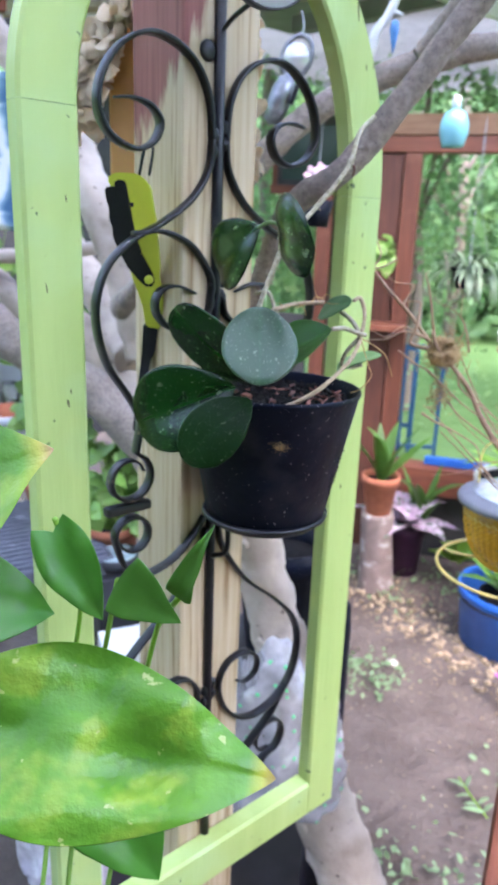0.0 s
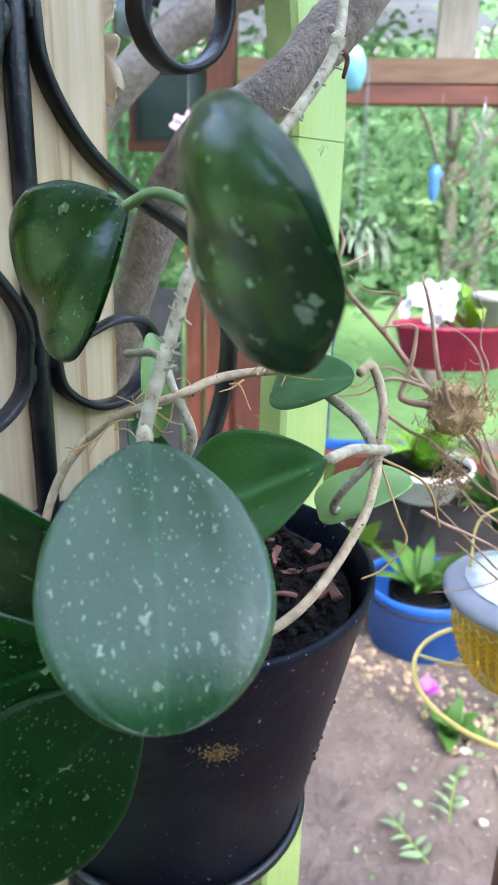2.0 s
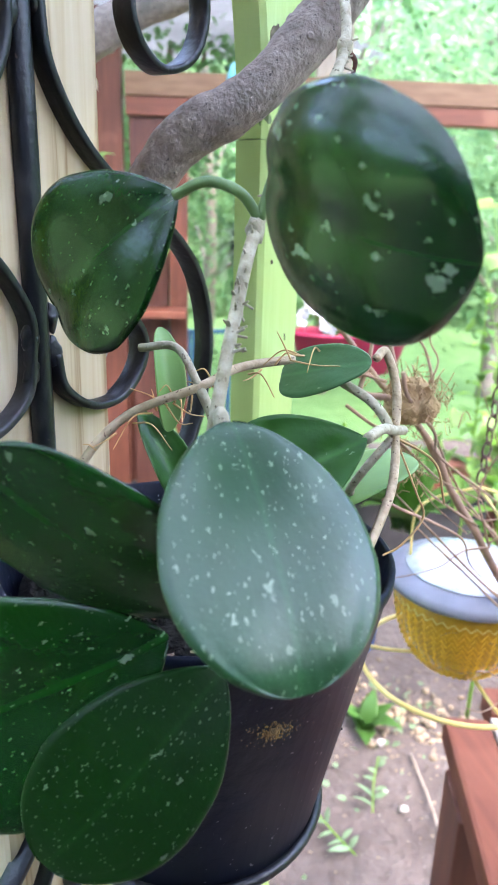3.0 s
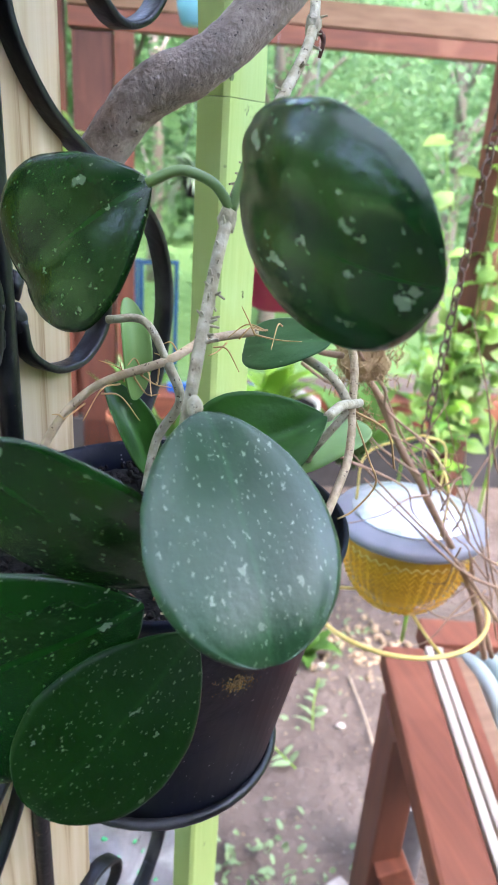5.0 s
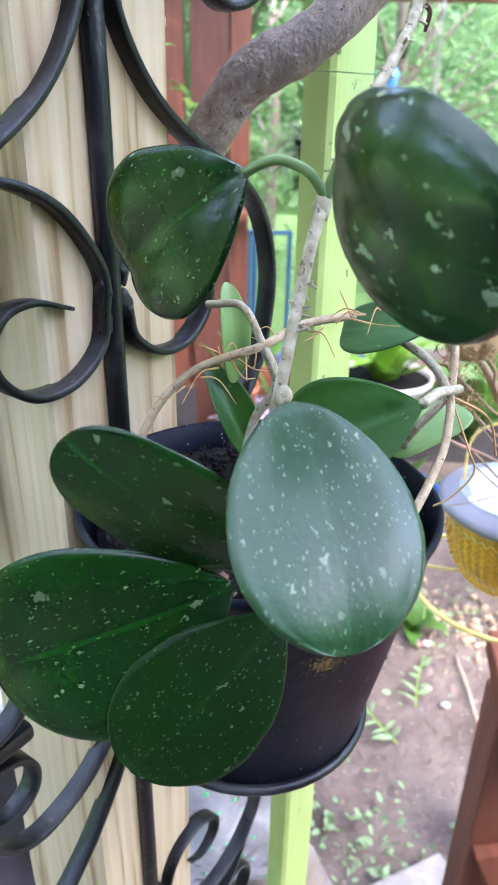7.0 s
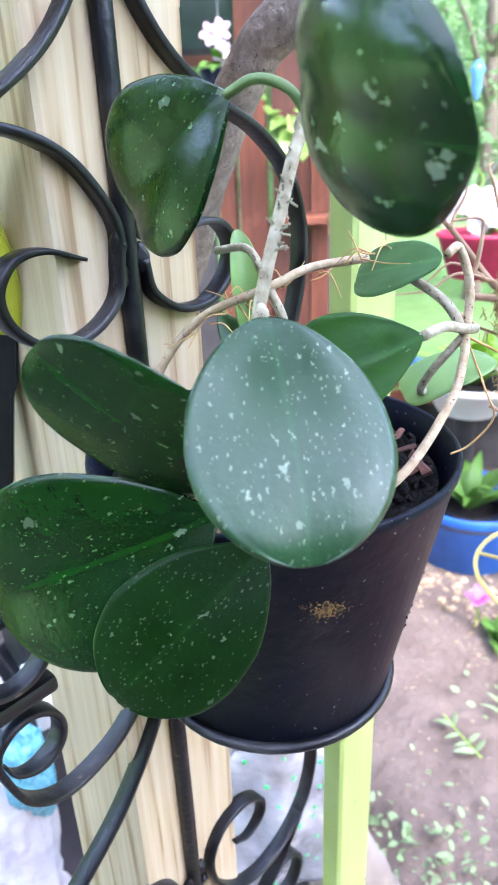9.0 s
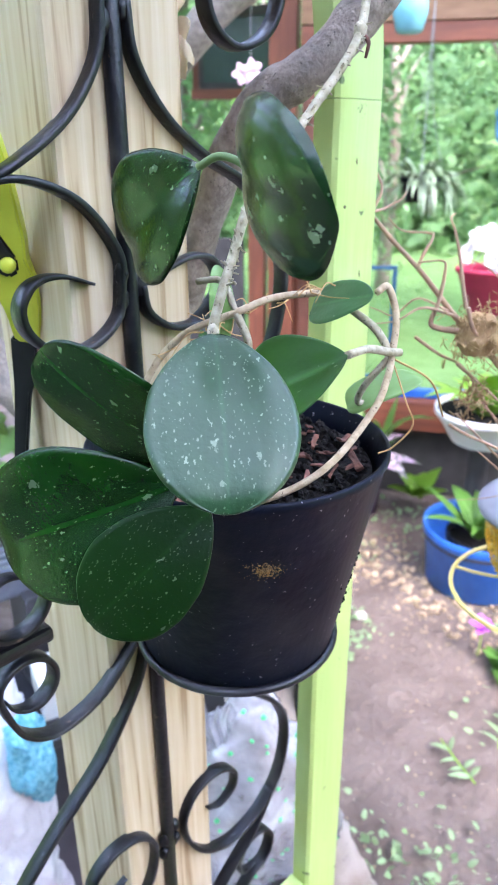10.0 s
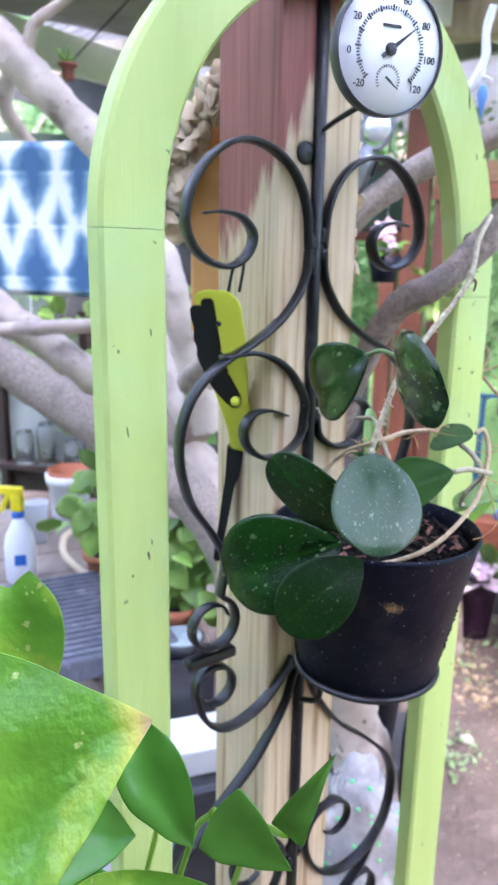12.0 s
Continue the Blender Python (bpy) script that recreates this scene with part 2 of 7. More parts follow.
M_TWIG = surface("curly_twig", (0.44, 0.27, 0.175), (0.28, 0.165, 0.105), 0.75, scale=80, bump=0.4)
M_MOSS = surface("root_fibre", (0.46, 0.3, 0.145), (0.25, 0.15, 0.07), 0.9, scale=90, bump=0.8)
M_RED = surface("red_cedar", (0.24, 0.075, 0.038), (0.15, 0.045, 0.025), 0.6, scale=40, stretch=(0.12, 1, 1), bump=0.3, patch=(0.26, 0.1, 0.055), patch_scale=5)
M_REDV = surface("red_cedar_upright", (0.2, 0.062, 0.031), (0.12, 0.036, 0.02), 0.6, scale=40, stretch=(1, 1, 0.12), bump=0.3, patch=(0.26, 0.1, 0.055), patch_scale=5)
M_REDR = surface("red_cedar_rail", (0.235, 0.075, 0.04), (0.165, 0.052, 0.03), 0.75, gloss=0.25, scale=60, stretch=(1, 0.1, 1), bump=0.3, patch=(0.26, 0.09, 0.05), patch_scale=5)
M_STRIP = surface("beige_strip", (0.5, 0.4, 0.32), (0.36, 0.28, 0.21), 0.6, scale=40, stretch=(1, 0.1, 1))
M_REDD = surface("dark_red_board", (0.14, 0.046, 0.027), (0.08, 0.027, 0.017), 0.6, scale=40, stretch=(1, 1, 0.12), bump=0.3, patch=(0.17, 0.065, 0.04), patch_scale=5)
M_RAW = surface("raw_timber", (0.3, 0.165, 0.092), (0.2, 0.105, 0.056), 0.7, scale=50, stretch=(0.15, 1, 1), bump=0.3)
M_PALE_TIMBER = surface("pale_timber", (0.46, 0.38, 0.29), (0.36, 0.28, 0.2), 0.7, scale=40, stretch=(1, 1, 0.2))
M_WHITE = surface("white_paint", (0.78, 0.78, 0.76), (0.68, 0.68, 0.66), 0.5, scale=8)
M_ROOF = surface("galvanised_sheet", (0.5, 0.51, 0.52), (0.4, 0.41, 0.42), 0.45, 0.6, scale=10)
M_POLY = glow_through(surface("milky_sheet", (0.8, 0.82, 0.82), (0.7, 0.72, 0.72), 0.3, scale=6), 0.92, (0.92, 0.95, 0.97))
M_SOFFIT = surface("soffit_grey", (0.25, 0.25, 0.24), (0.18, 0.18, 0.17), 0.8, scale=6)
M_SAW_Y = surface("yellow_plastic", (0.6, 0.64, 0.06), (0.52, 0.56, 0.045), 0.45, scale=30, bump=0.1)
M_SAW_K = surface("black_rubber", (0.008, 0.009, 0.012), (0.005, 0.0055, 0.007), 0.5, scale=60, bump=0.4)
M_DIAL = surface("dial_face", (0.88, 0.88, 0.89), (0.84, 0.84, 0.86), 0.65, scale=8, bump=0)
M_INK = surface("dial_ink", (0.03, 0.03, 0.035), None, 0.5, bump=0)
M_STEEL = surface("grey_steel", (0.35, 0.36, 0.38), (0.25, 0.26, 0.28), 0.4, 0.7, scale=40)
M_NET = surface("amber_mesh", (0.84, 0.5, 0.035), (0.68, 0.37, 0.022), 0.4, scale=60, bump=0.3)
M_YELLOW = surface("yellow_wire", (0.78, 0.6, 0.2), (0.66, 0.48, 0.13), 0.4, scale=40)
M_DISC = surface("solar_disc", (0.245, 0.235, 0.265), (0.18, 0.172, 0.2), 0.4, scale=30)
# Near-white base paints the glare on the solar panel; also the mirror plate.
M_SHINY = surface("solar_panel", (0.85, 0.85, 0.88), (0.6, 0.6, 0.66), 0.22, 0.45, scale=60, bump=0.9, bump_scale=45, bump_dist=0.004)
M_BLUE = surface("blue_plastic", (0.02, 0.14, 0.5), (0.012, 0.1, 0.4), 0.4, scale=20)
M_TERRA = surface("terracotta", (0.5, 0.17, 0.09), (0.38, 0.12, 0.06), 0.8, scale=30)
M_PURPLE = surface("purple_plastic", (0.07, 0.02, 0.06), (0.04, 0.012, 0.035), 0.5, scale=20)
M_MAGENTA = surface("magenta_planter", (0.4, 0.02, 0.07), (0.3, 0.015, 0.05), 0.5, scale=20)
M_FLOWER = surface("white_petal", (0.85, 0.83, 0.85), (0.75, 0.7, 0.74), 0.5, scale=40)
M_PINKLEAF = surface("pink_green_leaf", (0.7, 0.6, 0.68), (0.45, 0.3, 0.42), 0.5, scale=30, patch=(0.07, 0.12, 0.06), patch_scale=38, patch_at=0.47, speck=(0.3, 0.06, 0.2), speck_scale=60, speck_at=0.62)
M_VIOLET = surface("violet_petal", (0.5, 0.12, 0.5), (0.36, 0.07, 0.4), 0.5, scale=40)
M_LEAF = glow_through(surface("green_leaf", (0.1, 0.24, 0.04), (0.055, 0.15, 0.025), 0.45, scale=12, vary=0.3), 0.3, (0.2, 0.42, 0.05))
M_LIME_LEAF = glow_through(surface("lime_leaf", (0.22, 0.42, 0.05), (0.13, 0.3, 0.03), 0.4, scale=14, vary=0.2), 0.35, (0.36, 0.6, 0.06))
def tipped(m, length, colour):
    """Dries the far end of a leaf to brown through a yellow rim."""
    nt = m.node_tree
    n, link = nt.nodes, nt.links.new
    bsdf = n["Principled BSDF"]
    tc = [q for q in n if q.type == "TEX_COORD"][0]
    sep = n.new("ShaderNodeSeparateXYZ")
    link(tc.outputs["Generated"], sep.inputs[0])
    r = ramp(nt, [(length, (0, 0, 0)), (length + 0.06, (1, 1, 1))])
    link(sep.outputs[0], r.inputs[0])
    mx = n.new("ShaderNodeMix")
    mx.data_type = "RGBA"
    link(r.outputs[0], mx.inputs[0])
    link(bsdf.inputs["Base Color"].links[0].from_socket, mx.inputs[6])
    mx.inputs[7].default_value = (*colour, 1)
    link(mx.outputs[2], bsdf.inputs["Base Color"])
    return m


M_POTHOS = surface("pothos_leaf", (0.15, 0.36, 0.03), (0.06, 0.22, 0.018), 0.3, scale=22, patch=(0.3, 0.45, 0.05), patch_scale=26, patch_at=0.56, speck=(0.5, 0.52, 0.18), speck_scale=75, speck_at=0.68, bump=0.9, bump_scale=42, bump_dist=0.006)
M_POTHOS = glow_through(tipped(tipped(M_POTHOS, 0.9, (0.45, 0.42, 0.05)), 0.955, (0.34, 0.17, 0.08)), 0.25, (0.3, 0.5, 0.06))
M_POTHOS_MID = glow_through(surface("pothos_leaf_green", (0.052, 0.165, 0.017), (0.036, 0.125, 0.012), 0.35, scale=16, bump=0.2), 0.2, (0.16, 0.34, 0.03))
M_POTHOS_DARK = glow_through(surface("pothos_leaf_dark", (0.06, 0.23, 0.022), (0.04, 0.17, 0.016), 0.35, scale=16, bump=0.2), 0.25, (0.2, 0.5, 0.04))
M_GROUND = surface("bare_soil", (0.165, 0.128, 0.107), (0.088, 0.066, 0.055), 0.95, scale=5, bump=1.0, bump_scale=26, bump_dist=0.022, patch=(0.21, 0.17, 0.147), patch_scale=1.2, speck=(0.4, 0.34, 0.28), speck_scale=90, speck_at=0.7)
M_LAWN = surface("lawn", (0.16, 0.29, 0.1), (0.11, 0.22, 0.06), 0.9, scale=6, bump=0.8, bump_scale=60, bump_dist=0.02)
M_GRAVEL = surface("gravel_stone", (0.43, 0.33, 0.22), (0.3, 0.21, 0.13), 0.8, scale=20, vary=0.4)
M_PALESTONE = surface("pale_stone", (0.6, 0.54, 0.48), (0.45, 0.4, 0.35), 0.8, scale=30)
M_SLAB = surface("worn_paver", (0.3, 0.285, 0.27), (0.2, 0.185, 0.17), 0.9, scale=24, bump=0.6, bump_scale=90, bump_dist=0.003, patch=(0.16, 0.14, 0.12), patch_scale=9)
M_CONCRETE = surface("concrete", (0.4, 0.38, 0.36), (0.3, 0.285, 0.27), 0.9, scale=15, bump=0.4)
M_DARKWALL = surface("dark_board", (0.065, 0.062, 0.062), (0.04, 0.038, 0.038), 0.8, scale=12)
M_ORANGE = surface("orange_board", (0.72, 0.4, 0.15), (0.6, 0.31, 0.1), 0.7, scale=15)
M_SHIELD = glow_through(surface("dried_frond", (0.88, 0.77, 0.6), (0.7, 0.54, 0.36), 0.8, scale=40, bump=0.6, bump_scale=80, bump_dist=0.003), 0.4, (0.85, 0.7, 0.5))
M_TEAL = surface("turquoise_glass", (0.2, 0.5, 0.56), (0.15, 0.42, 0.5), 0.25, scale=20)
M_TUBE = surface("blue_tube", (0.022, 0.1, 0.215), None, 0.4, scale=20)
M_BLACKTRAY = surface("black_tray", (0.05, 0.052, 0.06), (0.03, 0.03, 0.035), 0.35, scale=20)
M_TRAY = surface("slate_tray", (0.15, 0.155, 0.185), (0.09, 0.095, 0.12), 0.32, scale=30, bump=0.8, bump_scale=50, bump_dist=0.004, patch=(0.26, 0.27, 0.3), patch_scale=18, patch_at=0.6)
M_GLASS = surface("clear_glass", (0.95, 0.97, 0.96), (0.93, 0.95, 0.94), 0.03, bump=0, transmit=0.96)
# White patches on both films are painted glints of the crumpled plastic.
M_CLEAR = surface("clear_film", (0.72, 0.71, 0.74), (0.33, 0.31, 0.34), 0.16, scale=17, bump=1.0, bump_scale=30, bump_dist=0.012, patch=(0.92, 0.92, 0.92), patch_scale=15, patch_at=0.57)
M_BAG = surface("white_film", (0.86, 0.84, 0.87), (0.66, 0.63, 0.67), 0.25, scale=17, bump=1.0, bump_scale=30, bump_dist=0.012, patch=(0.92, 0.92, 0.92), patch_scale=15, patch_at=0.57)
M_CLEAR.node_tree.nodes["Principled BSDF"].inputs["Alpha"].default_value = 0.5
M_BOTTLE = surface("milky_plastic", (0.74, 0.76, 0.8), (0.66, 0.68, 0.72), 0.35, scale=10)
M_DOT = surface("green_print", (0.05, 0.55, 0.2), None, 0.4, bump=0)
M_AQUA = surface("aqua_net", (0.05, 0.3, 0.42), (0.26, 0.62, 0.7), 0.5, scale=110, bump=1.0, bump_scale=110, bump_dist=0.006)
M_TABLE = surface("weathered_table", (0.3, 0.24, 0.2), (0.2, 0.155, 0.125), 0.8, scale=25, stretch=(1, 0.2, 1))
M_GREYBIRD = surface("grey_iron", (0.3, 0.31, 0.34), (0.16, 0.165, 0.19), 0.35, 0.6, scale=40, patch=(0.5, 0.51, 0.55), patch_scale=40, patch_at=0.55)
M_CHAIN = surface("rusty_chain", (0.18, 0.11, 0.08), (0.1, 0.06, 0.045), 0.7, 0.4, scale=120)


# ---- mesh helpers ----


def part(name, bm, material, parent=None, label=""):
    me = bpy.data.meshes.new(name)
    bm.to_mesh(me)
    bm.free()
    ob = new(name, me)
    if material:
        me.materials.append(material)
    if parent:
        ob.parent = parent
    if label:
        ob["label"] = label
    return ob


def empty(name, label, category, at=(0, 0, 0), group="", kind=""):
    ob = new(name)
    ob.location = at
    return tagged(ob, label, category, group, kind)


def smooth(bm):
    for f in bm.faces:
        f.smooth = True
    return bm


def box(size, at=(0, 0, 0), rot=None, bevel=0.002):
    bm = bmesh.new()
    bmesh.ops.create_cube(bm, size=1, matrix=Matrix.Diagonal((*size, 1)))
    if bevel:
        bmesh.ops.bevel(bm, geom=bm.edges[:], offset=bevel, segments=2, affect="EDGES", profile=0.6)
    m = Matrix.Translation(at) @ (rot or Matrix())
    bmesh.ops.transform(bm, matrix=m, verts=bm.verts)
    return bm


def beam(a, b, w, h, bevel=0.003, twist=0.0):
    """A timber from a to b, w across and h high."""
    a, b = Vector(a), Vector(b)
    d = b - a
    q = d.to_track_quat("X", "Z").to_matrix().to_4x4() @ pose(0, 0, 0, twist, 0, 0)
    return box((d.length, w, h), (a + b) / 2, q, bevel)


def spline(points, n=8):
    """Catmull-Rom through the points."""
    p = [Vector(q) for q in points]
    p = [p[0] * 2 - p[1]] + p + [p[-1] * 2 - p[-2]]
    out = []
    for i in range(1, len(p) - 2):
        a, b, c, d = p[i - 1:i + 3]
        for k in range(n):
            t = k / n
            out.append(0.5 * (2 * b + (c - a) * t + (2 * a - 5 * b + 4 * c - d) * t * t + (3 * b - a - 3 * c + d) * t ** 3))
    out.append(p[-2])
    return out


def sweep(path, section, up=None, scale=None):
    """Sweep a closed section (list of (a, b)) along the path; a lies across, b along 'up'."""
    bm = bmesh.new()
    rings = []
    ref = Vector(up) if up else None
    n = len(path)
    last = None
    for i, p in enumerate(path):
        t = (path[min(i + 1, n - 1)] - path[max(i - 1, 0)]).normalized()
        if ref:
            b = (ref - t * ref.dot(t)).normalized()
        else:
            if last is None:
                last = t.orthogonal().normalized()
            b = (last - t * last.dot(t)).normalized()
            last = b
        a = t.cross(b)
        k = scale(i / (n - 1)) if scale else 1.0
        rings.append([bm.verts.new(p + a * (x * k) + b * (y * k)) for x, y in section])
    m = len(section)
    for r, s in zip(rings, rings[1:]):
        for j in range(m):
            bm.faces.new((r[j], r[(j + 1) % m], s[(j + 1) % m], s[j]))
    bm.faces.new(rings[0][::-1])
    bm.faces.new(rings[-1])
    if m == 4:
        for r, s in zip(rings, rings[1:]):
            for j in range(m):
                bm.edges.get((r[j], s[j])).smooth = False
    bmesh.ops.recalc_face_normals(bm, faces=bm.faces)
    return smooth(bm)


def disc_section(r, k=8):
    return [(r * math.cos(2 * math.pi * i / k), r * math.sin(2 * math.pi * i / k)) for i in range(k)]


def tube(points, r, k=8, n=8, taper=None):
    return sweep(spline(points, n), disc_section(r, k), None, taper)


def lathe(profile, k=48, at=(0, 0, 0), m=None):
    """Turn (r, z) pairs round z."""
    bm = bmesh.new()
    rings = []
    for r, z in profile:
        rings.append([bm.verts.new((max(r, 1e-5) * math.cos(2 * math.pi * i / k), max(r, 1e-5) * math.sin(2 * math.pi * i / k), z)) for i in range(k)])
    for a, b in zip(rings, rings[1:]):
        for i in range(k):
            bm.faces.new((a[i], a[(i + 1) % k], b[(i + 1) % k], b[i]))
    bmesh.ops.remove_doubles(bm, verts=bm.verts, dist=2e-5)
    bmesh.ops.recalc_face_normals(bm, faces=bm.faces)
    bmesh.ops.transform(bm, matrix=Matrix.Translation(at) @ (m or Matrix()), verts=bm.verts)
    return smooth(bm)


def join(*bms):
    """Several pieces of one part in one bmesh."""
    out = bmesh.new()
    for b in bms:
        me = bpy.data.meshes.new("tmp")
        b.to_mesh(me)
        b.free()
        out.from_mesh(me)
        bpy.data.meshes.remove(me)
    return out


def rough_up(bm, amount, scale, seed=0.0):
    for v in bm.verts:
        v.co += noise.noise_vector(v.co * scale + Vector((seed, seed * 2, 0))) * amount
    return bm


def leaf_bm(length, width, shape="round", fold=0.1, droop=0.1, thick=0.0012, wave=0.0, seed=0.0, ns=18, nv=10, dome=0.0):
    """A leaf along +x from its base at the origin, upper face +z, as a closed shell with a rounded rim."""
    bm = bmesh.new()

    def half(s):
        if shape == "round":
            return (s ** 0.72) * ((1 - s) ** 0.5) / 0.436
        if shape == "oval":
            return math.sin(math.pi * s ** 1.06) ** 0.62
        if shape == "dart":
            return min(1.0, (s * 14) ** 0.6) * (1 - s) ** 0.86 * (1 + 0.18 * math.sin(math.pi * s)) * 1.05
        if shape == "heart":
            return 1.12 * math.sin(math.pi * min(1, (s * 0.93 + 0.07)) ** 0.62) ** 0.9 if s > 0 else 0.3
        return math.sin(math.pi * s ** 0.8) ** 0.9

    def place(s, v, side):
        h = half(s) * width / 2
        x, y = length * s, v * h
        if shape == "heart":
            x -= length * 0.12 * (1 - s) ** 4 * abs(v) ** 0.8
        z = fold * abs(y) + droop * length * 4 * s * (1 - s) + wave * length * noise.noise(Vector((s * 3.1 + seed, y / width * 3.4, seed))) - dome * width * (2 * y / width) ** 2
        z -= (0.0 if shape == "oval" else 0.035) * length * math.exp(-(v / 0.08) ** 2) * s * (1 - s)
        rim = min(1.0, (1 - abs(v)) * 6) ** 0.5 * min(1.0, s * 12, (1 - s) * 12 + 0.02) ** 0.5
        return Vector((x, y, z + side * thick / 2 * rim))
    tops, bots = [], []
    vs = [math.sin(math.pi / 2 * (2 * j / nv - 1)) for j in range(nv + 1)]
    for i in range(ns + 1):
        s = 0.5 - 0.5 * math.cos(math.pi * i / ns)
        s = min(max(s, 0.002), 0.998)
        tops.append([bm.verts.new(place(s, v, 1)) for v in vs])
        bots.append([bm.verts.new(place(s, v, -1)) for v in vs])
    for i in range(ns):
        for j in range(nv):
            bm.faces.new((tops[i][j], tops[i + 1][j], tops[i + 1][j + 1], tops[i][j + 1]))
            bm.faces.new((bots[i][j], bots[i][j + 1], bots[i + 1][j + 1], bots[i + 1][j]))
    for i in range(ns):
        bm.faces.new((tops[i][0], bots[i][0], bots[i + 1][0], tops[i + 1][0]))
        bm.faces.new((tops[i][nv], tops[i + 1][nv], bots[i + 1][nv], bots[i][nv]))
    for row, brow, flip in ((tops[0], bots[0], False), (tops[-1], bots[-1], True)):
        for j in range(nv):
            f = (row[j], row[j + 1], brow[j + 1], brow[j])
            bm.faces.new(f[::-1] if flip else f)
    bmesh.ops.remove_doubles(bm, verts=bm.verts, dist=1e-6)
    bmesh.ops.recalc_face_normals(bm, faces=bm.faces)
    return smooth(bm)


def thick_leaf_bm(length, width, a, c, cup, bend, thick=0.0019, groove=0.03, wave=0.0, seed=0.0, ns=30, nv=20, edge=0.0, fold=0.0, roll=0.0):
    """A fleshy leaf along +x, upper face +z: a and c shape its two ends, cup bends it across, bend along, edge nibbles its outline, roll turns its rim down."""
    bm = bmesh.new()
    peak = a / (a + c)
    full = peak ** a * (1 - peak) ** c

    def place(s, v, side):
        h = s ** a * (1 - s) ** c / full * width / 2
        if edge:
            h *= 1 + edge * noise.noise(Vector((s * 7 + seed, 3.0 if v > 0 else -3.0, seed)))
        y = v * h
        z = cup * width * (2 * y / width) ** 2 + bend * length * 4 * s * (1 - s)
        z += fold * ((y * y + (0.03 * width) ** 2) ** 0.5 - 0.03 * width)
        z -= roll * width * max(abs(v) ** 4, (2 * abs(s - 0.5)) ** 6)
        z += wave * length * noise.noise(Vector((s * 2.2 + seed, y / width * 2.6, seed)))
        z -= groove * width * math.exp(-(y / (0.11 * width)) ** 2) * (1 - s) ** 0.8 * min(1.0, s * 5)
        rim = max(0.0, 1 - abs(v) ** 6) ** 0.5 * min(1.0, s * 14, (1 - s) * 14) ** 0.5
        lip = 0.35 * thick * math.exp(-((abs(v) - 0.93) / 0.045) ** 2) if side > 0 else 0.0
        return Vector((length * s, y, z + side * thick / 2 * rim + lip))
    vs = [math.sin(math.pi / 2 * (2 * j / nv - 1)) for j in range(nv + 1)]
    tops, bots = [], []
    for i in range(ns + 1):
        s = min(max(0.5 - 0.5 * math.cos(math.pi * i / ns), 0.002), 0.998)
        tops.append([bm.verts.new(place(s, v, 1)) for v in vs])
        bots.append([bm.verts.new(place(s, v, -1)) for v in vs])
    for i in range(ns):
        for j in range(nv):
            bm.faces.new((tops[i][j], tops[i + 1][j], tops[i + 1][j + 1], tops[i][j + 1]))
            bm.faces.new((bots[i][j], bots[i][j + 1], bots[i + 1][j + 1], bots[i + 1][j]))
        bm.faces.new((tops[i][0], bots[i][0], bots[i + 1][0], tops[i + 1][0]))
        bm.faces.new((tops[i][nv], tops[i + 1][nv], bots[i + 1][nv], bots[i][nv]))
    for j in range(nv):
        bm.faces.new((tops[0][j], tops[0][j + 1], bots[0][j + 1], bots[0][j]))
        bm.faces.new((tops[-1][j], bots[-1][j], bots[-1][j + 1], tops[-1][j + 1]))
    bmesh.ops.remove_doubles(bm, verts=bm.verts, dist=1e-6)
    bmesh.ops.recalc_face_normals(bm, faces=bm.faces)
    return smooth(bm)


def aim(base, tip, normal):
    """The pose of a leaf whose base and tip and upper side are given."""
    x = (Vector(tip) - Vector(base)).normalized()
    z = Vector(normal)
    z = (z - x * z.dot(x)).normalized()
    y = z.cross(x)
    return Matrix(((x.x, y.x, z.x, base[0]), (x.y, y.y, z.y, base[1]), (x.z, y.z, z.z, base[2]), (0, 0, 0, 1)))


def leaf(base, tip, normal, width, material, parent, shape="round", label="", name="leaf", **kw):
    length = (Vector(tip) - Vector(base)).length
    ob = part(name, leaf_bm(length, width, shape, **kw), material, parent, label)
    ob.matrix_basis = aim(base, tip, normal)
    return ob


rnd = random.Random(7)

# ---- panel frame of reference: O at the iron bar, U along the panel, N towards the viewer ----
YAW = 46.0
O = Vector((-0.0489, 0.6804, 0))
U = Vector((math.cos(radians(YAW)), math.sin(radians(YAW)), 0))
N = Vector((math.sin(radians(YAW)), -math.cos(radians(YAW)), 0))


def P(u, z, n=0.0):
    return O + U * u + N * n + Vector((0, 0, z))


# ---- ground, lawn, distance ----
def grid_ground(name, x0, x1, y0, y1, nx, ny, z, amp, material, label):
    bm = bmesh.new()
    vs = [[bm.verts.new((x0 + (x1 - x0) * i / nx, y0 + (y1 - y0) * j / ny, 0)) for i in range(nx + 1)] for j in range(ny + 1)]
    for row in vs:
        for v in row:
            v.co.z = z + amp * noise.noise(v.co * 2.2) + amp * 0.4 * noise.noise(v.co * 9)
    for j in range(ny):
        for i in range(nx):
            bm.faces.new((vs[j][i], vs[j][i + 1], vs[j + 1][i + 1], vs[j + 1][i]))
    return tagged(part(name, smooth(bm), material), label, "ground", "", "structure")


grid_ground("ground", -4, 4, -4, 5, 130, 140, 0, 0.012, M_GROUND, "bare brown trodden soil of the garden shelter")
bm = bmesh.new()
bmesh.ops.create_grid(bm, x_segments=8, y_segments=8, size=400, matrix=Matrix.Translation((0, 0, -0.06)))
tagged(part("lawn", bm, M_LAWN), "green mown lawn outside the shelter", "lawn", "", "structure")

